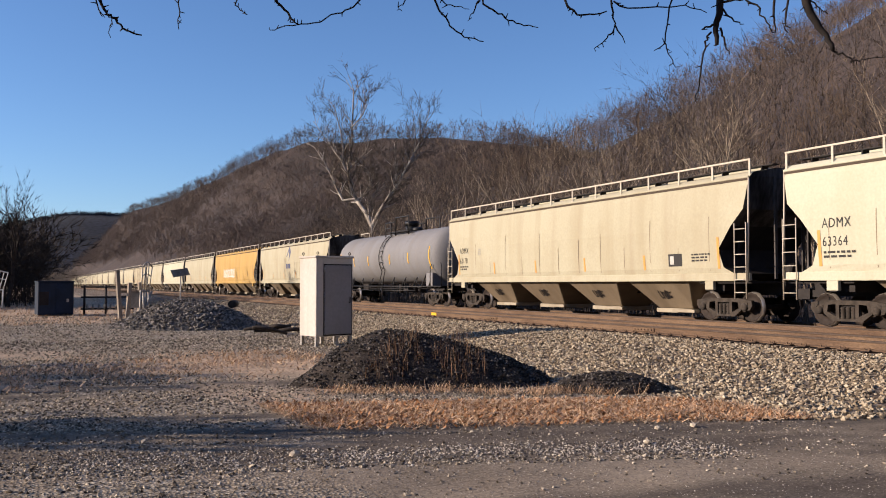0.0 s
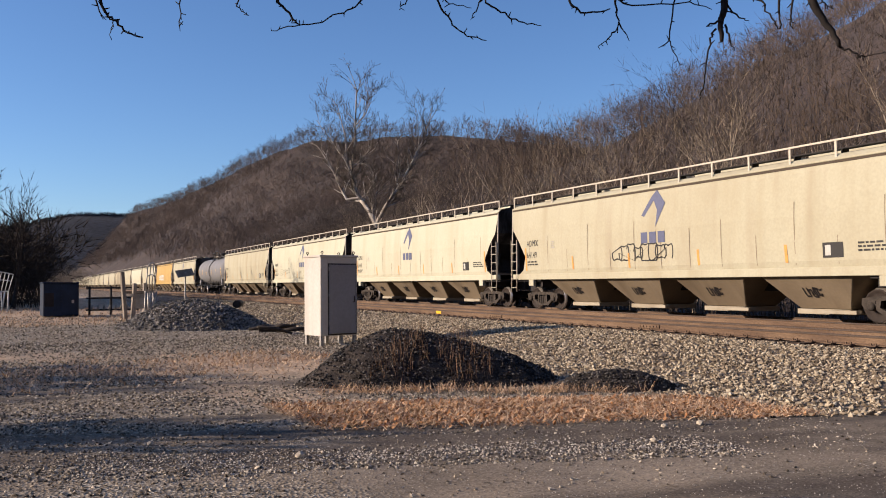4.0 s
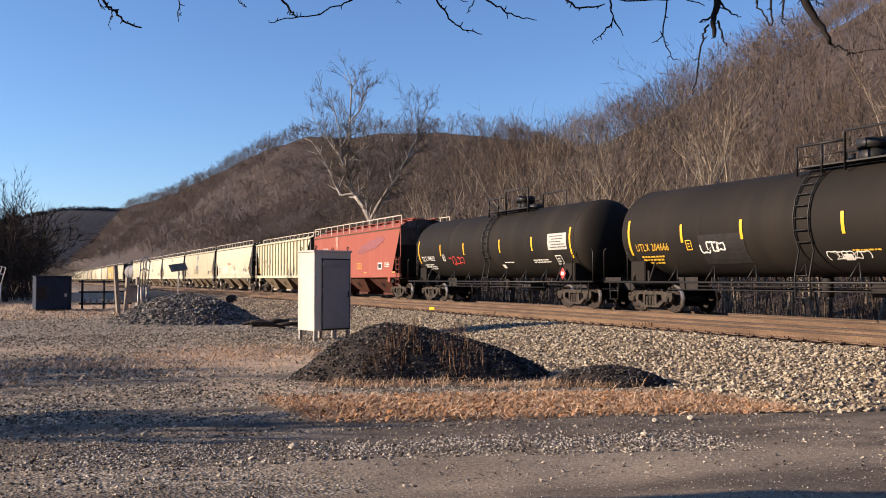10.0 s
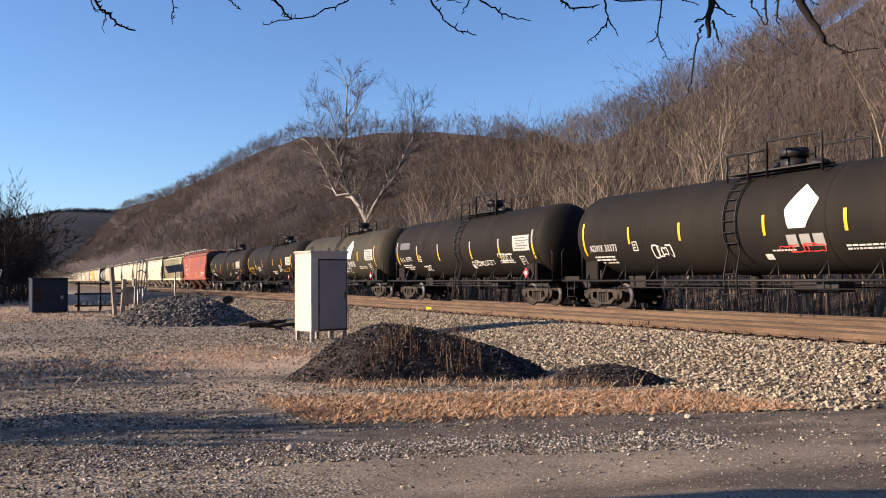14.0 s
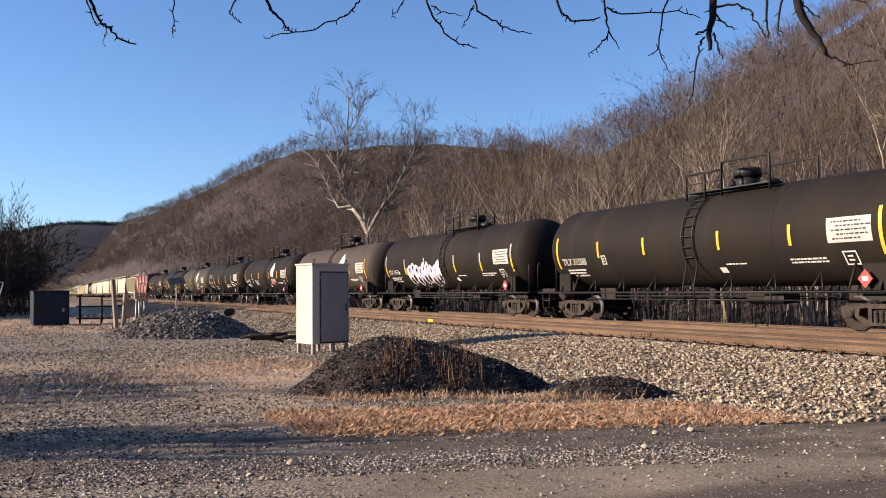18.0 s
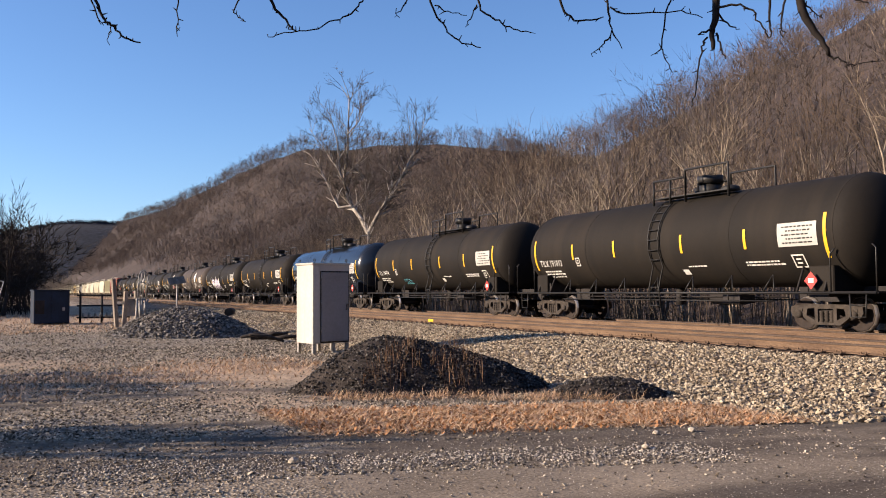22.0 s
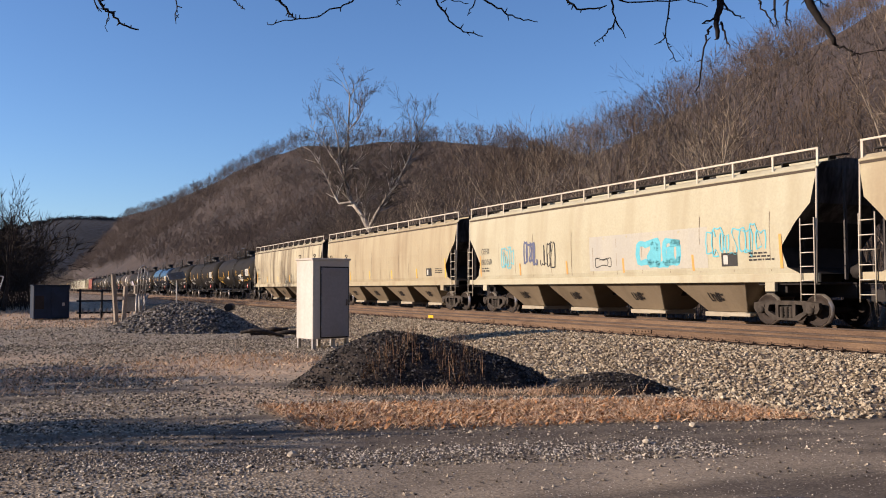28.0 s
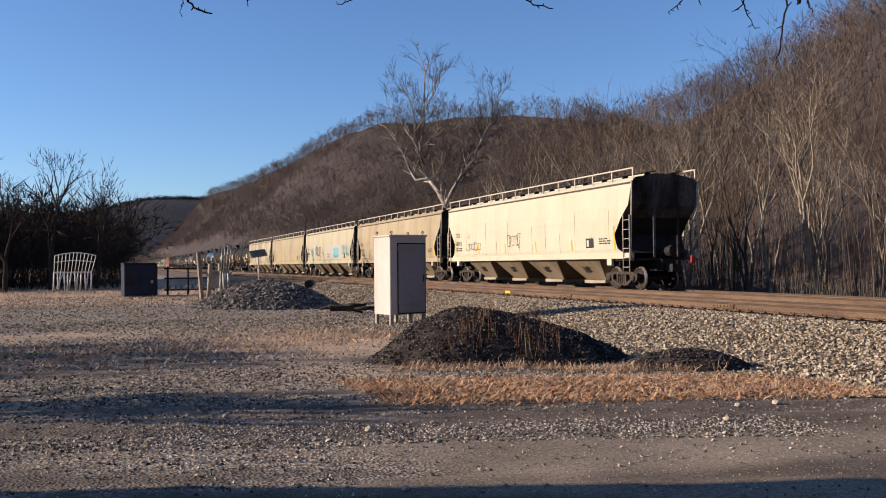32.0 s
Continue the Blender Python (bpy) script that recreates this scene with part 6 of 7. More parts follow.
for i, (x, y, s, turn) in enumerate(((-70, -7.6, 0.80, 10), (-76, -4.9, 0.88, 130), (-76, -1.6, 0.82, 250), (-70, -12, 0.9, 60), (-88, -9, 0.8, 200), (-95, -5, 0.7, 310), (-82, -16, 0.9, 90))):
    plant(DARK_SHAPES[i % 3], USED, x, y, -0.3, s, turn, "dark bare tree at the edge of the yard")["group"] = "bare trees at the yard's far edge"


def far_woods(name, label, spots, heights, material, seed, depth=4, side=0.5, least=0.03, spread=0.5):
    """Many far trees in one mesh, each of thin slips along its limbs."""
    protos = []
    for k in range(6):
        q = np.random.default_rng(seed + k)
        segs = forked(q, 14, depth, 0.26, spread, 0.13, 2, side, 0.80)
        protos.append(slivers(segs, q, least)[0])
    g = np.random.default_rng(seed)
    out = []
    for (x, y, z), h in zip(spots, heights):
        p = protos[int(g.integers(6))]
        a, k = g.random() * 2 * math.pi, h / 14
        rot = np.array([[math.cos(a), -math.sin(a), 0], [math.sin(a), math.cos(a), 0], [0, 0, 1]])
        out.append((p * k) @ rot.T + (x, y, z))
    v = np.concatenate(out)
    return tagged(new(name, raw_mesh(name, v, np.arange(len(v)).reshape(-1, 3), material)), label, "trees", kind="stuff")


def hill_spots(count, x0, x1, seed, power, far=True):
    g = np.random.default_rng(seed)
    out = []
    while len(out) < count:
        x = x0 + (x1 - x0) * g.random() ** power
        ry, _ = ridge(x)
        y = 70 + (ry + 6 - 70) * g.random() if far else 42 + 34 * g.random()
        out.append((x, y, hill_z(x, y) - 0.3))
    return out


foot = hill_spots(380, 30, -230, 6, 1.0, False)
far_woods("hill_woods", "bare trees at the foot of the hill", foot, np.random.default_rng(6).uniform(9, 15, len(foot)), BRUSH, 310, 4, 0.6, 0.018)
near_spots = hill_spots(2000, 40, -420, 3, 1.0)
far_woods("hill_woods", "leafless brown woods covering the hillside", near_spots, np.random.default_rng(1).uniform(8, 14, len(near_spots)), HILL_TWIG, 300, 4, 0.2, 0.036)
crest = []
for _k in range(1900):
    _x = 60 - 1500 * rng.random() ** 1.5
    _y = float(ridge(_x)[0]) + rng.uniform(-42, 7)
    crest.append((_x, _y, hill_z(_x, _y) - 0.3))
for _k in range(1100):
    _x = -420 + 330 * rng.random()
    _y = float(ridge(_x)[0]) + rng.uniform(-10, 3)
    crest.append((_x, _y, hill_z(_x, _y) - 0.3))
far_woods("hill_woods", "fringe of bare trees along the ridge", crest, np.random.default_rng(7).uniform(6, 10.5, len(crest)), HILL_TWIG, 330, 3, 0.5, 0.07)
_y = rng.uniform(-800, 560, 1500)
far_woods("ridge_woods", "bare trees along the distant ridge, blue haze in their colour", [(-2716 + 8 * rng.normal(), float(v), -19 + float(np.interp(v, RIDGE_Y, RIDGE_H)) + 9 * wobble(v, 0, 0.006) + 4 * wobble(v, 3, 0.03)) for v in _y], rng.uniform(17, 28, 1500), RIDGE_TWIG, 360, 2, 0.4, 0.7, 0.6)
strip = [(-230 - 260 * rng.random(), 6 + 9 * rng.random(), -0.3) for _k in range(90)] + [(-150 - 500 * rng.random() ** 1.5, 26 + 14 * rng.random(), -0.4) for _k in range(260)]
far_woods("trackside_woods", "tan rounded bare trees far along the track", strip, np.random.default_rng(12).uniform(5, 9, len(strip)), TWIG_PALE, 335, 4, 0.5, 0.04, 0.6)
far_spots = hill_spots(3800, -400, -1750, 4, 1.4)
far_woods("hill_woods", "leafless brown woods on the far end of the hill", far_spots, np.random.default_rng(2).uniform(10, 16, len(far_spots)), HILL_TWIG, 320, 3, 0.3, 0.12)


def thicket(name, label, x0, x1, y0, y1, count, h0, h1, material, seed, lean=0.12):
    g = np.random.default_rng(seed)
    segs = []
    for _ in range(count):
        x, y, h = g.uniform(x0, x1), g.uniform(y0, y1), g.uniform(h0, h1)
        p = Vector((x, y, ground_z(x, y) - 0.05))
        d = Vector((g.normal(0, lean), g.normal(0, lean), 1))
        r = 0.006 + 0.004 * h * g.random()
        mid = p + d * h * 0.5
        tip = mid + (d + Vector((g.normal(0, 0.15), g.normal(0, 0.15), 0))) * h * 0.5
        segs += [(p, mid, r, r * 0.8, 0), (mid, tip, r * 0.8, r * 0.35, 0)]
        for _ in range(3):
            q = mid.lerp(tip, g.random())
            segs.append((q, q + Vector((g.normal(0, 0.3), g.normal(0, 0.3), 0.35 * abs(g.normal()) + 0.1)) * h * 0.3, r * 0.5, r * 0.25, 0))
    v, f = seg_mesh(segs, 3)
    return tagged(new(name, raw_mesh(name, v, f, material)), label, "undergrowth", kind="stuff")


thicket("brush", "dense bare brush and saplings behind the railway", -160, 10, 25, 31, 2600, 0.8, 3.8, BRUSH, 21)
thicket("brush", "pale thin saplings behind the railway", -110, 10, 26, 42, 2200, 2.5, 7.0, TWIG, 24, 0.07)
thicket("brush", "brown dead weed stems along the ditch", -120, 8, 23.8, 26, 2800, 0.4, 1.4, TWIG_PALE, 22, 0.2)
thicket("brush", "bare undergrowth at the edge of the yard, shade in its colour", -105, -75, -26, 0.4, 2700, 1.5, 6.0, BRUSH_SHADED, 23, 0.22)


# ---------------------------------------------------------------- the tree overhead and trees beside the yard
OVER = base("overhanging_tree", "dark bare tree with thin twigs hanging over the yard", "tree", at=Matrix())
rng_twig = np.random.default_rng(31)


def twig(r, *pts):
    """One hanging twig with buds and short spurs."""
    line = [Vector(p) for p in pts]
    n = len(line)
    fine_pts, radii = [], []
    for i, (p, q) in enumerate(zip(line, line[1:])):
        for k in range(4):
            u = k / 4
            fine_pts.append(p.lerp(q, u) + Vector(rng_twig.normal(0, 0.004, 3)))
            radii.append(r * (1 - 0.55 * (i + u) / (n - 1)))
    fine_pts.append(line[-1])
    radii.append(r * 0.4)
    bm = bmesh.new()
    tube(bm, fine_pts, radii, 6)
    for p, ra in zip(fine_pts[1:], radii[1:]):
        if rng_twig.random() < 0.45:
            d = Vector(rng_twig.normal(0, 1, 3)).normalized()
            ln = ra + 0.012 + 0.02 * rng_twig.random()
            tube(bm, [p, p + d * ln], [min(ra, 0.005), 0.002], 5)
    part("branch", bm, TWIG_DARK, OVER)


twig(0.0097, (-4.99, 0.28, 3.25), (-4.99, 0.33, 3.13), (-4.99, 0.37, 3.08), (-4.98, 0.41, 3.05), (-4.98, 0.46, 3.00), (-4.97, 0.54, 2.98))
twig(0.0042, (-4.99, 0.37, 3.08), (-4.98, 0.39, 3.03), (-4.99, 0.37, 2.98))
twig(0.0052, (-4.99, 0.29, 3.21), (-4.99, 0.32, 3.10), (-4.99, 0.34, 3.06))
twig(0.0048, (-4.95, 0.73, 3.30), (-4.95, 0.73, 3.13), (-4.95, 0.73, 3.03))
twig(0.0048, (-4.88, 1.08, 3.30), (-4.90, 1.02, 3.20), (-4.89, 1.05, 3.17), (-4.88, 1.09, 3.14))
twig(0.0097, (-4.86, 1.18, 3.34), (-4.84, 1.25, 3.22), (-4.82, 1.32, 3.14), (-4.81, 1.36, 3.10))
twig(0.0058, (-4.69, 1.72, 3.37), (-4.69, 1.72, 3.29), (-4.72, 1.66, 3.22), (-4.75, 1.57, 3.17), (-4.79, 1.45, 3.11), (-4.83, 1.29, 3.08), (-4.85, 1.21, 3.06))
twig(0.0048, (-4.59, 1.98, 3.36), (-4.62, 1.92, 3.24), (-4.63, 1.89, 3.20))
twig(0.0065, (-4.56, 2.06, 3.37), (-4.53, 2.11, 3.21), (-4.50, 2.17, 3.11), (-4.47, 2.24, 3.05), (-4.42, 2.34, 3.02))
twig(0.0045, (-4.54, 2.10, 3.27), (-4.50, 2.17, 3.23), (-4.46, 2.27, 3.21))
twig(0.0065, (-4.44, 2.31, 3.37), (-4.42, 2.35, 3.24), (-4.37, 2.43, 3.17), (-4.33, 2.50, 3.12), (-4.28, 2.59, 3.10))
twig(0.0045, (-4.43, 2.32, 3.27), (-4.44, 2.29, 3.19), (-4.46, 2.26, 3.14))
twig(0.0081, (-4.20, 2.71, 3.36), (-4.18, 2.75, 3.21), (-4.13, 2.82, 3.15), (-4.05, 2.93, 3.17))
twig(0.0071, (-4.05, 2.94, 3.34), (-4.03, 2.96, 3.16), (-4.03, 2.96, 3.03))
twig(0.0048, (-4.02, 2.97, 3.09), (-3.99, 3.01, 2.98))
twig(0.0048, (-4.03, 2.96, 3.06), (-4.06, 2.92, 3.00), (-4.09, 2.87, 2.96))
twig(0.0058, (-4.03, 2.96, 3.22), (-3.98, 3.02, 3.18), (-3.79, 3.26, 3.17), (-3.71, 3.35, 3.12))
twig(0.0052, (-3.81, 3.24, 3.29), (-3.84, 3.20, 3.17), (-3.86, 3.18, 2.98), (-3.85, 3.19, 2.93), (-3.82, 3.22, 2.83))
twig(0.0039, (-3.86, 3.18, 2.97), (-3.89, 3.15, 2.94))
twig(0.0226, (-3.66, 3.41, 3.33), (-3.67, 3.40, 3.11), (-3.68, 3.38, 3.02), (-3.68, 3.39, 2.94))
twig(0.0061, (-3.69, 3.37, 3.01), (-3.72, 3.34, 2.96), (-3.73, 3.33, 2.83), (-3.75, 3.31, 2.69), (-3.76, 3.30, 2.63))
twig(0.0065, (-3.67, 3.40, 3.03), (-3.65, 3.42, 2.95), (-3.63, 3.43, 2.88))
twig(0.0081, (-3.67, 3.39, 3.06), (-3.70, 3.36, 3.05), (-3.73, 3.33, 3.03))
twig(0.0071, (-3.66, 3.40, 3.17), (-3.59, 3.48, 3.18), (-3.54, 3.54, 3.14), (-3.50, 3.58, 3.04), (-3.48, 3.59, 2.98))
twig(0.0058, (-3.66, 3.41, 3.13), (-3.62, 3.45, 3.06), (-3.58, 3.49, 3.04))
twig(0.0081, (-3.47, 3.60, 3.24), (-3.47, 3.60, 3.08), (-3.47, 3.60, 2.98))
twig(0.0065, (-3.41, 3.66, 3.23), (-3.43, 3.64, 3.07), (-3.43, 3.63, 3.01), (-3.42, 3.64, 2.97))
twig(0.0258, (-3.39, 3.67, 3.28), (-3.34, 3.72, 3.06), (-3.30, 3.76, 2.96), (-3.26, 3.79, 2.85))
twig(0.0065, (-3.26, 3.79, 2.85), (-3.22, 3.83, 2.82), (-3.18, 3.85, 2.78))
twig(0.0045, (-3.20, 3.84, 2.79), (-3.16, 3.88, 2.79), (-3.06, 3.95, 2.79))
twig(0.0048, (-3.35, 3.71, 3.15), (-3.32, 3.74, 3.09), (-3.28, 3.78, 3.05))
twig(0.0065, (-3.17, 3.87, 3.18), (-3.15, 3.88, 3.12), (-3.11, 3.92, 3.10))


def build_overhead():
    """The trunk stands beside the view; long boughs carry the twigs."""
    bm = bmesh.new()
    tube(bm, [(-9.3, -7.6, -0.3), (-9.2, -7.6, 0.6), (-9.0, -7.4, 2.4), (-8.7, -7.0, 4.4), (-8.4, -6.4, 6.0)], [0.48, 0.36, 0.33, 0.29, 0.22], 12)
    part("trunk", bm, BARK, OVER)
    for pts, r in (([(-8.7, -7.0, 4.4), (-6.5, -3.5, 4.9), (-4.9, -0.2, 4.35), (-4.55, 1.2, 3.95), (-4.35, 2.6, 3.72), (-3.9, 3.9, 3.7)], 0.14),
                   ([(-8.4, -6.4, 6.0), (-6.0, -2.6, 6.3), (-4.4, 1.4, 5.3), (-3.75, 3.2, 4.2), (-3.35, 4.2, 3.75)], 0.12),
                   ([(-4.4, 1.4, 5.3), (-3.6, 3.6, 4.4), (-3.0, 4.8, 3.8)], 0.06),
                   ([(-8.4, -6.4, 6.0), (-8.0, -5.6, 8.6), (-7.3, -4.6, 10.8)], 0.16),
                   ([(-8.7, -7.0, 4.4), (-10.6, -8.5, 6.8), (-11.6, -9.4, 8.8)], 0.15)):
        bm = bmesh.new()
        n = len(pts)
        tube(bm, pts, [r * (1 - 0.7 * i / (n - 1)) for i in range(n)], 8)
        part("bough", bm, BARK, OVER)


build_overhead()
YARD = [tree_thing("bare_tree", forked(np.random.default_rng(500 + k), 6.6, 6, 0.22, (0.36, 0.36, 0.30)[k], 0.19, side=0.9), BARK, TWIG_DARK, least=0.045) for k in range(3)]
for i, (x, y, s, turn, k) in enumerate(((-20.3, -13.2, 0.84, 0, 0), (-21.0, -12.6, 0.9, 100, 1), (-22.3, -12.9, 0.9, 15, 0), (-22.6, -11.6, 0.82, 220, 1), (-24.0, -11.8, 0.9, 45, 0), (-23.2, -14.6, 1.0, 80, 1), (-13.0, -9.5, 0.80, 275, 2), (-14.2, -12.1, 0.9, 310, 2))):
    t = plant(YARD[k], USED, x, y, -0.25, s, turn, "spreading bare tree beside the yard")
    t["group"] = "bare trees beside the yard"
# never in view: added to keep sky light off faces turned this way
far_woods("side_woods", "unseen bare woods added behind the viewpoint to block sky light", [(x, y, -0.4) for x, y in zip(np.random.default_rng(8).uniform(14, 70, 350), np.random.default_rng(9).uniform(-60, 40, 350))],
          np.random.default_rng(10).uniform(9, 17, 350), TWIG_DARK, 340, 2, 0.5, 0.08)
far_woods("side_woods", "bare woods at the far side of the yard, shade in their colour", [(x, y, -0.4) for x, y in zip(np.random.default_rng(18).uniform(-135, -78, 1500), np.random.default_rng(19).uniform(-46, 0.5, 1500))],
          np.random.default_rng(20).uniform(5, 10, 1500), BRUSH_SHADED, 350, 3, 0.7, 0.075, 0.6)

def build_debris():
    """Rotten timber lying between the cabinet and the gravel mound, and a pipe on the mound."""
    q = np.random.default_rng(91)
    e = base("debris_pile", "low pile of dark rotten timber and roots", "debris", at=pose(-31.2, 8.3, ground_z(-31.2, 8.3)))
    for k in range(11):
        bm = bmesh.new()
        x, y, a, ln = q.normal(0, 0.35), q.uniform(-1.3, 1.3), q.uniform(-0.5, 0.5) + 1.2, q.uniform(0.5, 1.3)
        z = q.uniform(0.05, 0.25)
        d = Vector((math.cos(a), math.sin(a), q.normal(0, 0.10)))
        c = Vector((x, y, z))
        tube(bm, [c - d * ln / 2, c + Vector((0, 0, 0.05)), c + d * ln / 2], [0.05, 0.08, 0.04], 6)
        part("timber", bm, BARK_DARK, e)
    bm = bmesh.new()
    tube(bm, [(0.5, 0.0, 0), (-0.5, 0.35, 0.02)], 0.16, 12)
    ob = finish("drain_pipe", bm, STEEL_DARK)
    ob.location = (-37.3, 7.6, 0.80)
    tagged(ob, "short black drain pipe lying on the gravel mound", "pipe")


build_debris()

# ---------------------------------------------------------------- loose stones, straw and leaves
def on_ground(x, y):
    return ground_z(x, y) + 0.025 * wobble(x, y, 0.9) + 0.012 * wobble(x, y, 2.7, 4.0)


def scatter_stones(name, label, spots, sizes, material, seed, flat=0.7, sink=0.15):
    """Loose angular stones, each an uneven octahedron with a cut corner."""
    g = np.random.default_rng(seed)
    n = len(spots)
    unit = np.array([(1, 0, 0), (0, 1, 0), (-1, 0, 0), (0, -1, 0), (0, 0, 1), (0, 0, -1)], float)
    tri = np.array([(0, 1, 4), (1, 2, 4), (2, 3, 4), (3, 0, 4), (1, 0, 5), (2, 1, 5), (3, 2, 5), (0, 3, 5)])
    v = unit[None] * g.uniform(0.6, 1.25, (n, 6, 1)) + g.normal(0, 0.22, (n, 6, 3))
    v[:, :, 2] *= flat
    a, b = g.uniform(0, 2 * math.pi, n), g.normal(0, 0.5, n)
    ca, sa, cb, sb = np.cos(a), np.sin(a), np.cos(b), np.sin(b)
    rot = np.stack([np.stack([ca, -sa * cb, sa * sb], -1), np.stack([sa, ca * cb, -ca * sb], -1), np.stack([0 * a, sb, cb], -1)], 1)
    s = np.asarray(sizes)[:, None, None] * 0.5
    v = np.einsum("nij,nkj->nki", rot, v) * s
    v += np.asarray(spots)[:, None, :]
    v[:, :, 2] += (s[:, :, 0] * (flat - sink * 2))
    f = tri[None] + (np.arange(n) * 6)[:, None, None]
    me = raw_mesh(name, v.reshape(-1, 3), f.reshape(-1, 3), material)
    return tagged(new(name, me), label, "stones", kind="stuff")


def spots_in(count, x0, x1, y0, y1, seed, keep=None):
    g = np.random.default_rng(seed)
    out = []
    while len(out) < count:
        x, y = g.uniform(x0, x1), g.uniform(y0, y1)
        if keep is None or keep(x, y, g.random()):
            out.append((x, y, on_ground(x, y)))
    return out


def heap_free(x, y):
    return math.hypot((x + 14.5) / 1.85, (y - 6.51) / 2.35) > 1 and math.hypot((x + 11.95) / 0.7, (y - 8.65) / 0.95) > 1


def bank(x, y, r):
    edge = 9.0 + 0.5 * wobble(x, y, 0.35, 7.0)
    return y > edge - 0.4 + r * 0.9 and heap_free(x, y) and x < road_edge(y) + 0.3 * wobble(x, y, 1.1)


b1 = spots_in(30000, -36, -5.5, 8.6, 14.95, 41, bank)
scatter_stones("ballast", "pale angular ballast stones on the track bank", b1, np.random.default_rng(42).uniform(0.045, 0.095, len(b1)), BALLAST_STONES, 43)
b2 = spots_in(9000, -90, -36, 9.3, 14.95, 44, bank)
scatter_stones("ballast", "pale ballast stones farther along the track", b2, np.random.default_rng(45).uniform(0.07, 0.13, len(b2)), BALLAST_STONES, 46)
b3 = [(x, y, z - 0.005) for x, y, z in spots_in(7000, -45, -5, 14.9, 22.0, 47, lambda x, y, r: True)]
scatter_stones("ballast", "rust-stained ballast stones between the ties", b3, np.random.default_rng(48).uniform(0.05, 0.08, len(b3)), RUST_STONES, 49)


def yard(x, y, r):
    d = math.hypot(x, y)
    if not heap_free(x, y) or y > 9.2 or d < 5:
        return False
    if y < 6.2 and (r * 7.31) % 1.0 < 0.85 * tarred(x, y):
        return False
    e = road_edge(y)
    if x > e:        # the road keeps only stray stones, but for the loose strip along it
        strip = abs(x + 7.7 - 0.30 * (y - 3.6)) < 0.55 and y < 6.2
        return r < (0.9 if strip else 0.05 if y > 1.8 else 0.35)
    straw = max(0, 1 - abs((x + 10.2 - 0.33 * (y - 5.6)) / 1.7)) if y > 2.6 else 0
    return r < (1.0 - 0.75 * straw) * max(0.08, 1 - 0.8 * tan_patch(x, y)) * min(1, 9.0 / d) * (0.55 + 0.8 * abs(wobble(x, y, 0.5, 2)))


y1 = spots_in(43000, -30, -4.5, -4.5, 9.0, 51, yard)
scatter_stones("gravel", "loose grey and tan gravel stones in the yard", y1, np.random.default_rng(52).uniform(0.010, 0.031, len(y1)) * (1 + 0.05 * np.array([math.hypot(p[0], p[1]) for p in y1])), YARD_STONES, 53, sink=0.2)
y2 = spots_in(11000, -56, -29, -6, 9.5, 54, lambda x, y, r: math.hypot(x + 37.5, y - 5.9) > 2.6)
scatter_stones("gravel", "coarse gravel over the far part of the yard", y2, np.random.default_rng(55).uniform(0.03, 0.09, len(y2)), YARD_STONES, 56, sink=0.25)
y3 = spots_in(5200, -9.6, -6.2, 0.2, 6.4, 57, lambda x, y, r: r < math.exp(-((x + 7.75 - 0.30 * (y - 3.6)) / 0.42) ** 2) * (0.35 + 1.1 * abs(wobble(x, y, 1.2, 9))))
scatter_stones("gravel", "pale loose gravel swept along the worn road", y3, np.random.default_rng(58).uniform(0.012, 0.034, len(y3)), ROAD_STONES, 59, sink=0.2)
y4 = spots_in(13000, -9.5, -3.4, -1.0, 8.5, 60, lambda x, y, r: x > road_edge(y) and math.hypot(x, y) > 4.2)
scatter_stones("gravel", "fine grit lying on the worn road", y4, np.random.default_rng(65).uniform(0.006, 0.016, len(y4)), ROAD_STONES, 66, sink=0.2)
rocks = [(-6.0, 1.95), (-7.3, 5.75), (-8.2, 2.3), (-9.5, 1.1), (-12.5, 8.9), (-11.9, 9.75), (-11.7, 9.6), (-7.95, 6.4), (-8.05, 7.0)]
for i, (x, y) in enumerate(rocks):
    bm = bmesh.new()
    bmesh.ops.create_icosphere(bm, subdivisions=1, radius=0.034 + 0.008 * (i % 3))
    for v in bm.verts:
        v.co *= 1 + 0.35 * noise.noise(v.co * 14 + Vector((i, 0, 0)))
        v.co.z *= 0.7
    ob = finish("stone", bm, YARD_STONES)
    ob.location = (x, y, on_ground(x, y) + 0.025)
    tagged(ob, "single pale rough stone lying on the ground", "stone", "single stones in the yard")


def heap_surface(cx, cy, along, rl, rw, h, power, seed, count, g, part_of=1.0, peak=0.0):
    out = []
    c, s = math.cos(along), math.sin(along)
    while len(out) < count:
        u, v = g.uniform(-rl, rl), g.uniform(-rw, rw)
        x, y = cx + c * u - s * v, cy + s * u + c * v
        d = pile_d(u, v, rl, rw, peak) + 0.10 * wobble(x, y, 0.8, seed) + 0.04 * wobble(x, y, 2.5, seed)
        if d < part_of:
            out.append((x, y, ground_z(x, y) + h * max(0, 1 - max(d, 0) ** 1.55) ** power))
    return out


g = np.random.default_rng(61)
h1 = heap_surface(-14.5, 6.51, radians(67), 2.4, 1.55, 0.96, 1.0, 1.0, 6200, g, peak=-0.75)
scatter_stones("asphalt_chips", "broken black asphalt chips on the mound", h1, g.uniform(0.02, 0.07, len(h1)), CHIPS, 62)
h2 = heap_surface(-11.95, 8.65, radians(66), 1.0, 0.65, 0.30, 0.7, 5.0, 1100, g)
scatter_stones("asphalt_chips", "broken black asphalt chips on the low mound", h2, g.uniform(0.02, 0.06, len(h2)), CHIPS, 63)
h3 = heap_surface(-37.5, 5.9, radians(40), 3.4, 2.6, 1.15, 0.9, 9.0, 5200, g)
scatter_stones("crushed_stone", "grey crushed stones on the heap", h3, g.uniform(0.07, 0.16, len(h3)), GREY_STONES, 64)


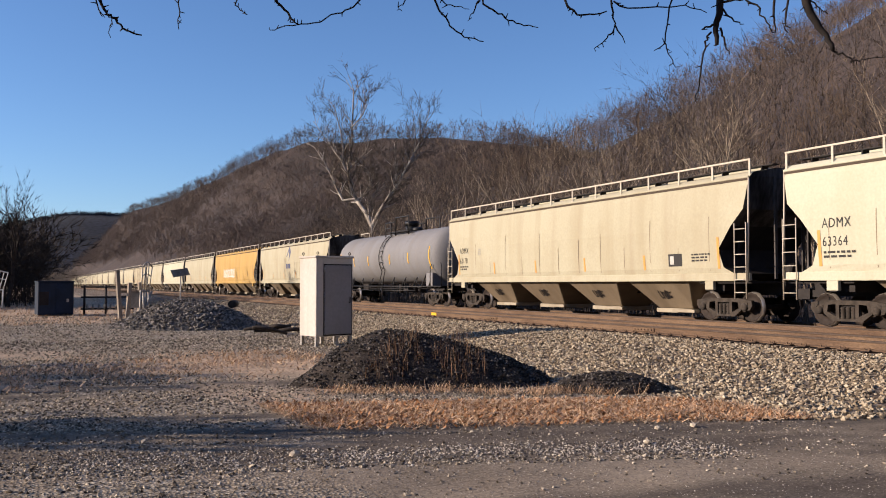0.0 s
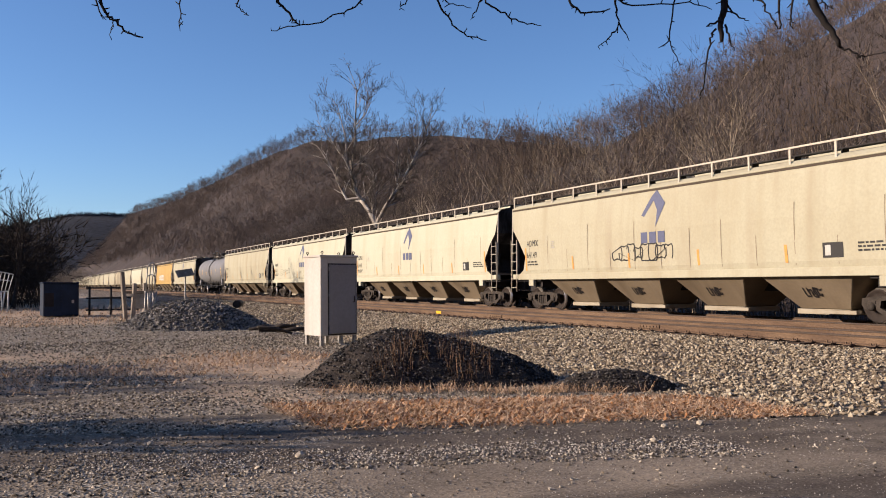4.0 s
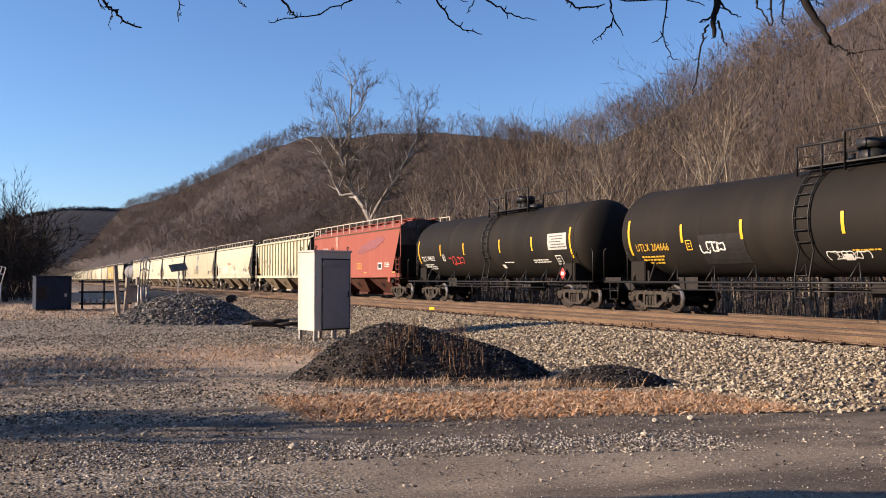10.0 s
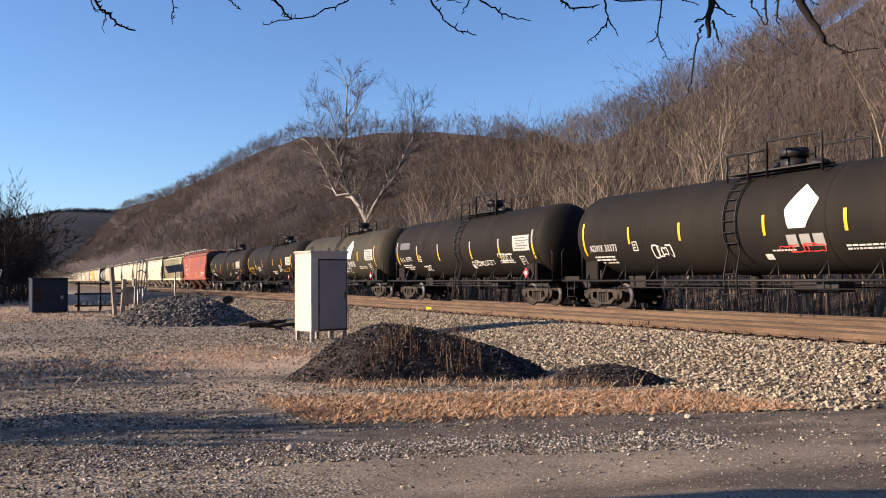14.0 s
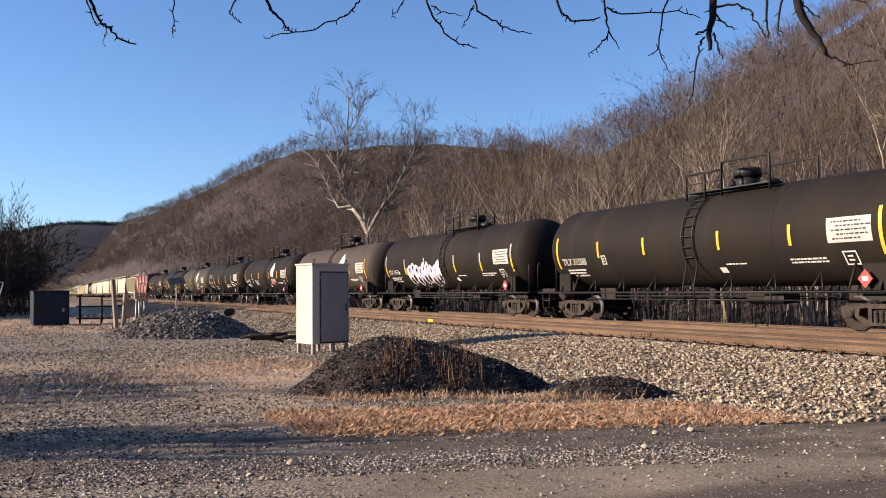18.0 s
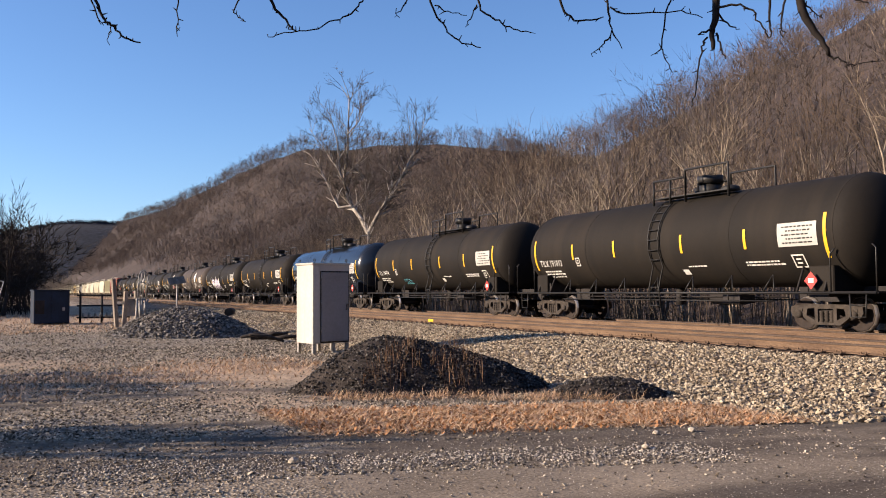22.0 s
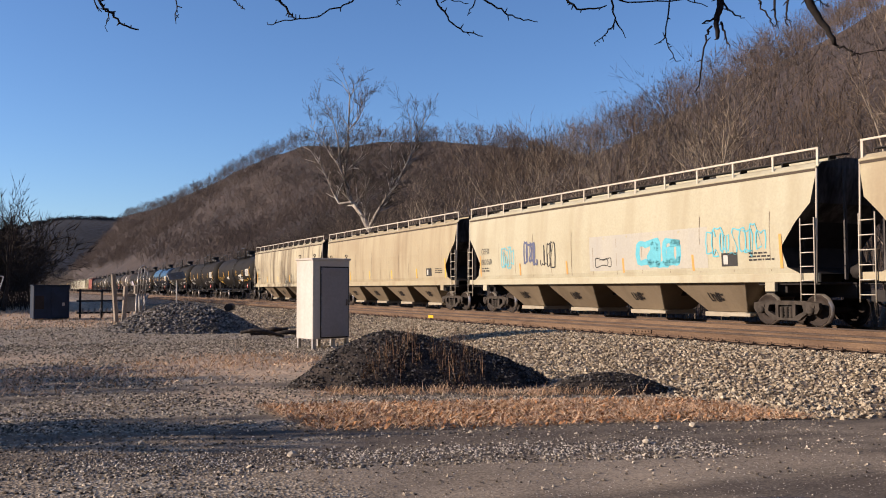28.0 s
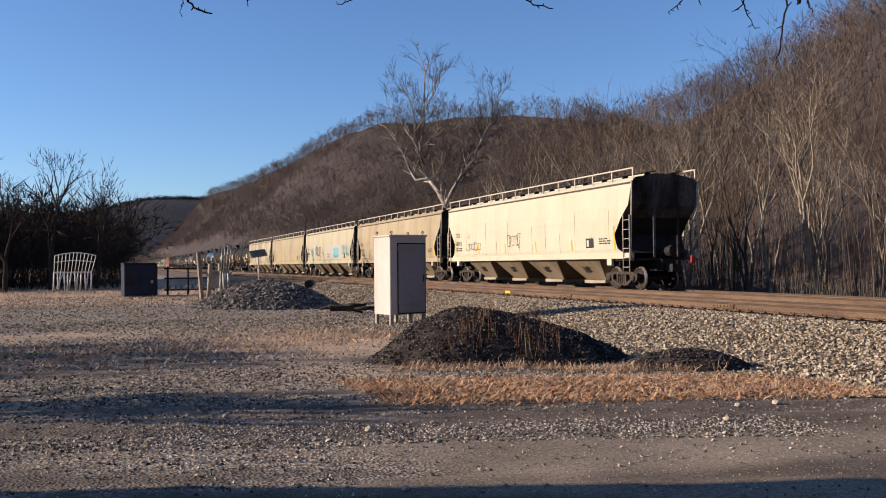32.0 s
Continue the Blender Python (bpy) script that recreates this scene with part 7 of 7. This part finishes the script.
def blades(name, label, spots, lengths, widths, lie, material, seed, category="grass"):
    """Dry stems and leaves as thin bent slips; lie 1 is flat on the ground, 0 upright."""
    g = np.random.default_rng(seed)
    n = len(spots)
    p = np.asarray(spots)
    a = g.uniform(0, 2 * math.pi, n)
    tilt = (1 - np.clip(g.normal(lie, 0.16, n), 0, 1)) * math.pi / 2
    d = np.stack([np.cos(a) * np.cos(tilt), np.sin(a) * np.cos(tilt), np.sin(tilt)], -1)
    side = np.stack([-np.sin(a), np.cos(a), g.normal(0, 0.4, n)], -1)
    ln, w = np.asarray(lengths)[:, None], np.asarray(widths)[:, None]
    up = np.array([0, 0, 1.0])
    mid = p + d * ln * 0.55 + up * (0.02 + 0.06 * ln)
    tip = p + d * ln + up * (0.02 * g.random((n, 1)))
    v = np.stack([p - side * w / 2 + up * 0.012, p + side * w / 2 + up * 0.012, mid + side * w * 0.45, mid - side * w * 0.45, tip + up * 0.012], 1)
    o = (np.arange(n) * 5)[:, None]
    f = np.concatenate([np.concatenate([o, o + 1, o + 2], 1), np.concatenate([o, o + 2, o + 3], 1), np.concatenate([o + 3, o + 2, o + 4], 1)])
    return tagged(new(name, raw_mesh(name, v.reshape(-1, 3), f, material)), label, category, kind="stuff")


def straw_strip(x, y, r):
    k = 1 - abs((x + 10.1 - 0.33 * (y - 5.6)) / 1.55)
    return k > 0 and 2.9 < y < 9.0 and r < k * 1.6 * (0.5 + 0.9 * abs(wobble(x, y, 0.9, 6)) + 0.3) and x < road_edge(y) + 0.15 * wobble(x, y, 2)


s1 = spots_in(22000, -13.2, -7.5, 2.9, 9.0, 71, straw_strip)
blades("dry_grass", "flattened straw-coloured dead grass before the mound", s1, g.uniform(0.05, 0.17, len(s1)), g.uniform(0.004, 0.010, len(s1)), 0.88, STRAW_BITS, 72)
s2 = spots_in(5200, -13.0, -7.8, 3.0, 8.8, 73, straw_strip)
blades("fallen_leaves", "curled orange-brown fallen leaves on the dead grass", s2, g.uniform(0.035, 0.08, len(s2)), g.uniform(0.02, 0.045, len(s2)), 0.8, LEAF_BITS, 74, "leaves")
s3 = spots_in(4200, -30, -15.5, -3.5, 6.5, 75, lambda x, y, r: r < 1.1 * math.exp(-(((x + 19.5 + 0.35 * (y - 2)) / 2.2) ** 2)) * (0.4 + abs(wobble(x, y, 0.6, 3)) * 1.5))
blades("dry_grass", "thin dry grass over the gravel yard", s3, g.uniform(0.08, 0.2, len(s3)), g.uniform(0.01, 0.02, len(s3)), 0.75, STRAW_BITS, 76)


def tuft_spots(count, seed):
    """Tufts in clumps along the foot of the mound and the strip's back edge."""
    q = np.random.default_rng(seed)
    out = []
    for _ in range(count // 28):
        u = q.random()
        x, y = -13.6 + 2.3 * u + q.normal(0, 0.25), 4.2 + 4.2 * u + q.normal(0, 0.25)
        for _ in range(28):
            a, b = x + q.normal(0, 0.10), y + q.normal(0, 0.10)
            out.append((a, b, on_ground(a, b)))
    return out


s4 = tuft_spots(1900, 77)
blades("grass_tufts", "upright tufts of pale dead grass round the mound", s4, g.uniform(0.06, 0.22, len(s4)), g.uniform(0.004, 0.009, len(s4)), 0.62, STRAW_BITS, 78)
s5 = [(x, y, z) for x, y, z in heap_surface(-14.5, 6.51, radians(67), 2.4, 1.55, 0.96, 1.0, 1.0, 2600, g, 0.93, peak=-0.75) if x + 0.42 * (y - 6.5) > -14.4 and y < 7.1 and wobble(x, y, 1.6, 3) > -0.12]
blades("weed_stems", "thin dead brown weed stems standing on the mound", s5, g.uniform(0.15, 0.5, len(s5)), g.uniform(0.003, 0.007, len(s5)), 0.2, STRAW_DARK, 79)
s6 = spots_in(3600, -75, -41, -8, 8, 80, lambda x, y, r: heap_free(x, y))
blades("dry_grass", "rough tan grass at the far side of the yard", s6, g.uniform(0.08, 0.22, len(s6)), g.uniform(0.02, 0.05, len(s6)), 0.6, STRAW_BITS, 81)

# ---------------------------------------------------------------- motion
RUN = [(0, 0.0), (1, 14.56), (2, 29.12), (3, 43.70), (5.5, 80.10), (7, 101.69), (9, 130.45), (11, 159.12), (13, 187.60), (14, 201.76), (17, 244.03), (19, 272.10), (21, 300.14),
       (23, 328.22), (25, 356.27), (28, 398.04), (30, 425.79), (32, 453.72)]


def run_at(t):
    return float(np.interp(t, [r[0] for r in RUN], [r[1] for r in RUN]))


def motions():
    for car, x in CARS:
        walk(car, [(t, pose(x - s, TRACK_FAR, RAIL_Z)) for t, s in RUN])
    # every wheelset turns alike: one set of keys serves them all
    first = WHEELSETS[0]
    walk(first, [(i / 30, Matrix.Rotation(-run_at(i / 30) / 0.457, 4, "Y")) for i in range(961)])
    for w in WHEELSETS[1:]:
        w.rotation_mode = "QUATERNION"
        w.animation_data_create()
        w.animation_data.action = first.animation_data.action
        w.animation_data.action_slot = first.animation_data.action_slot


motions()
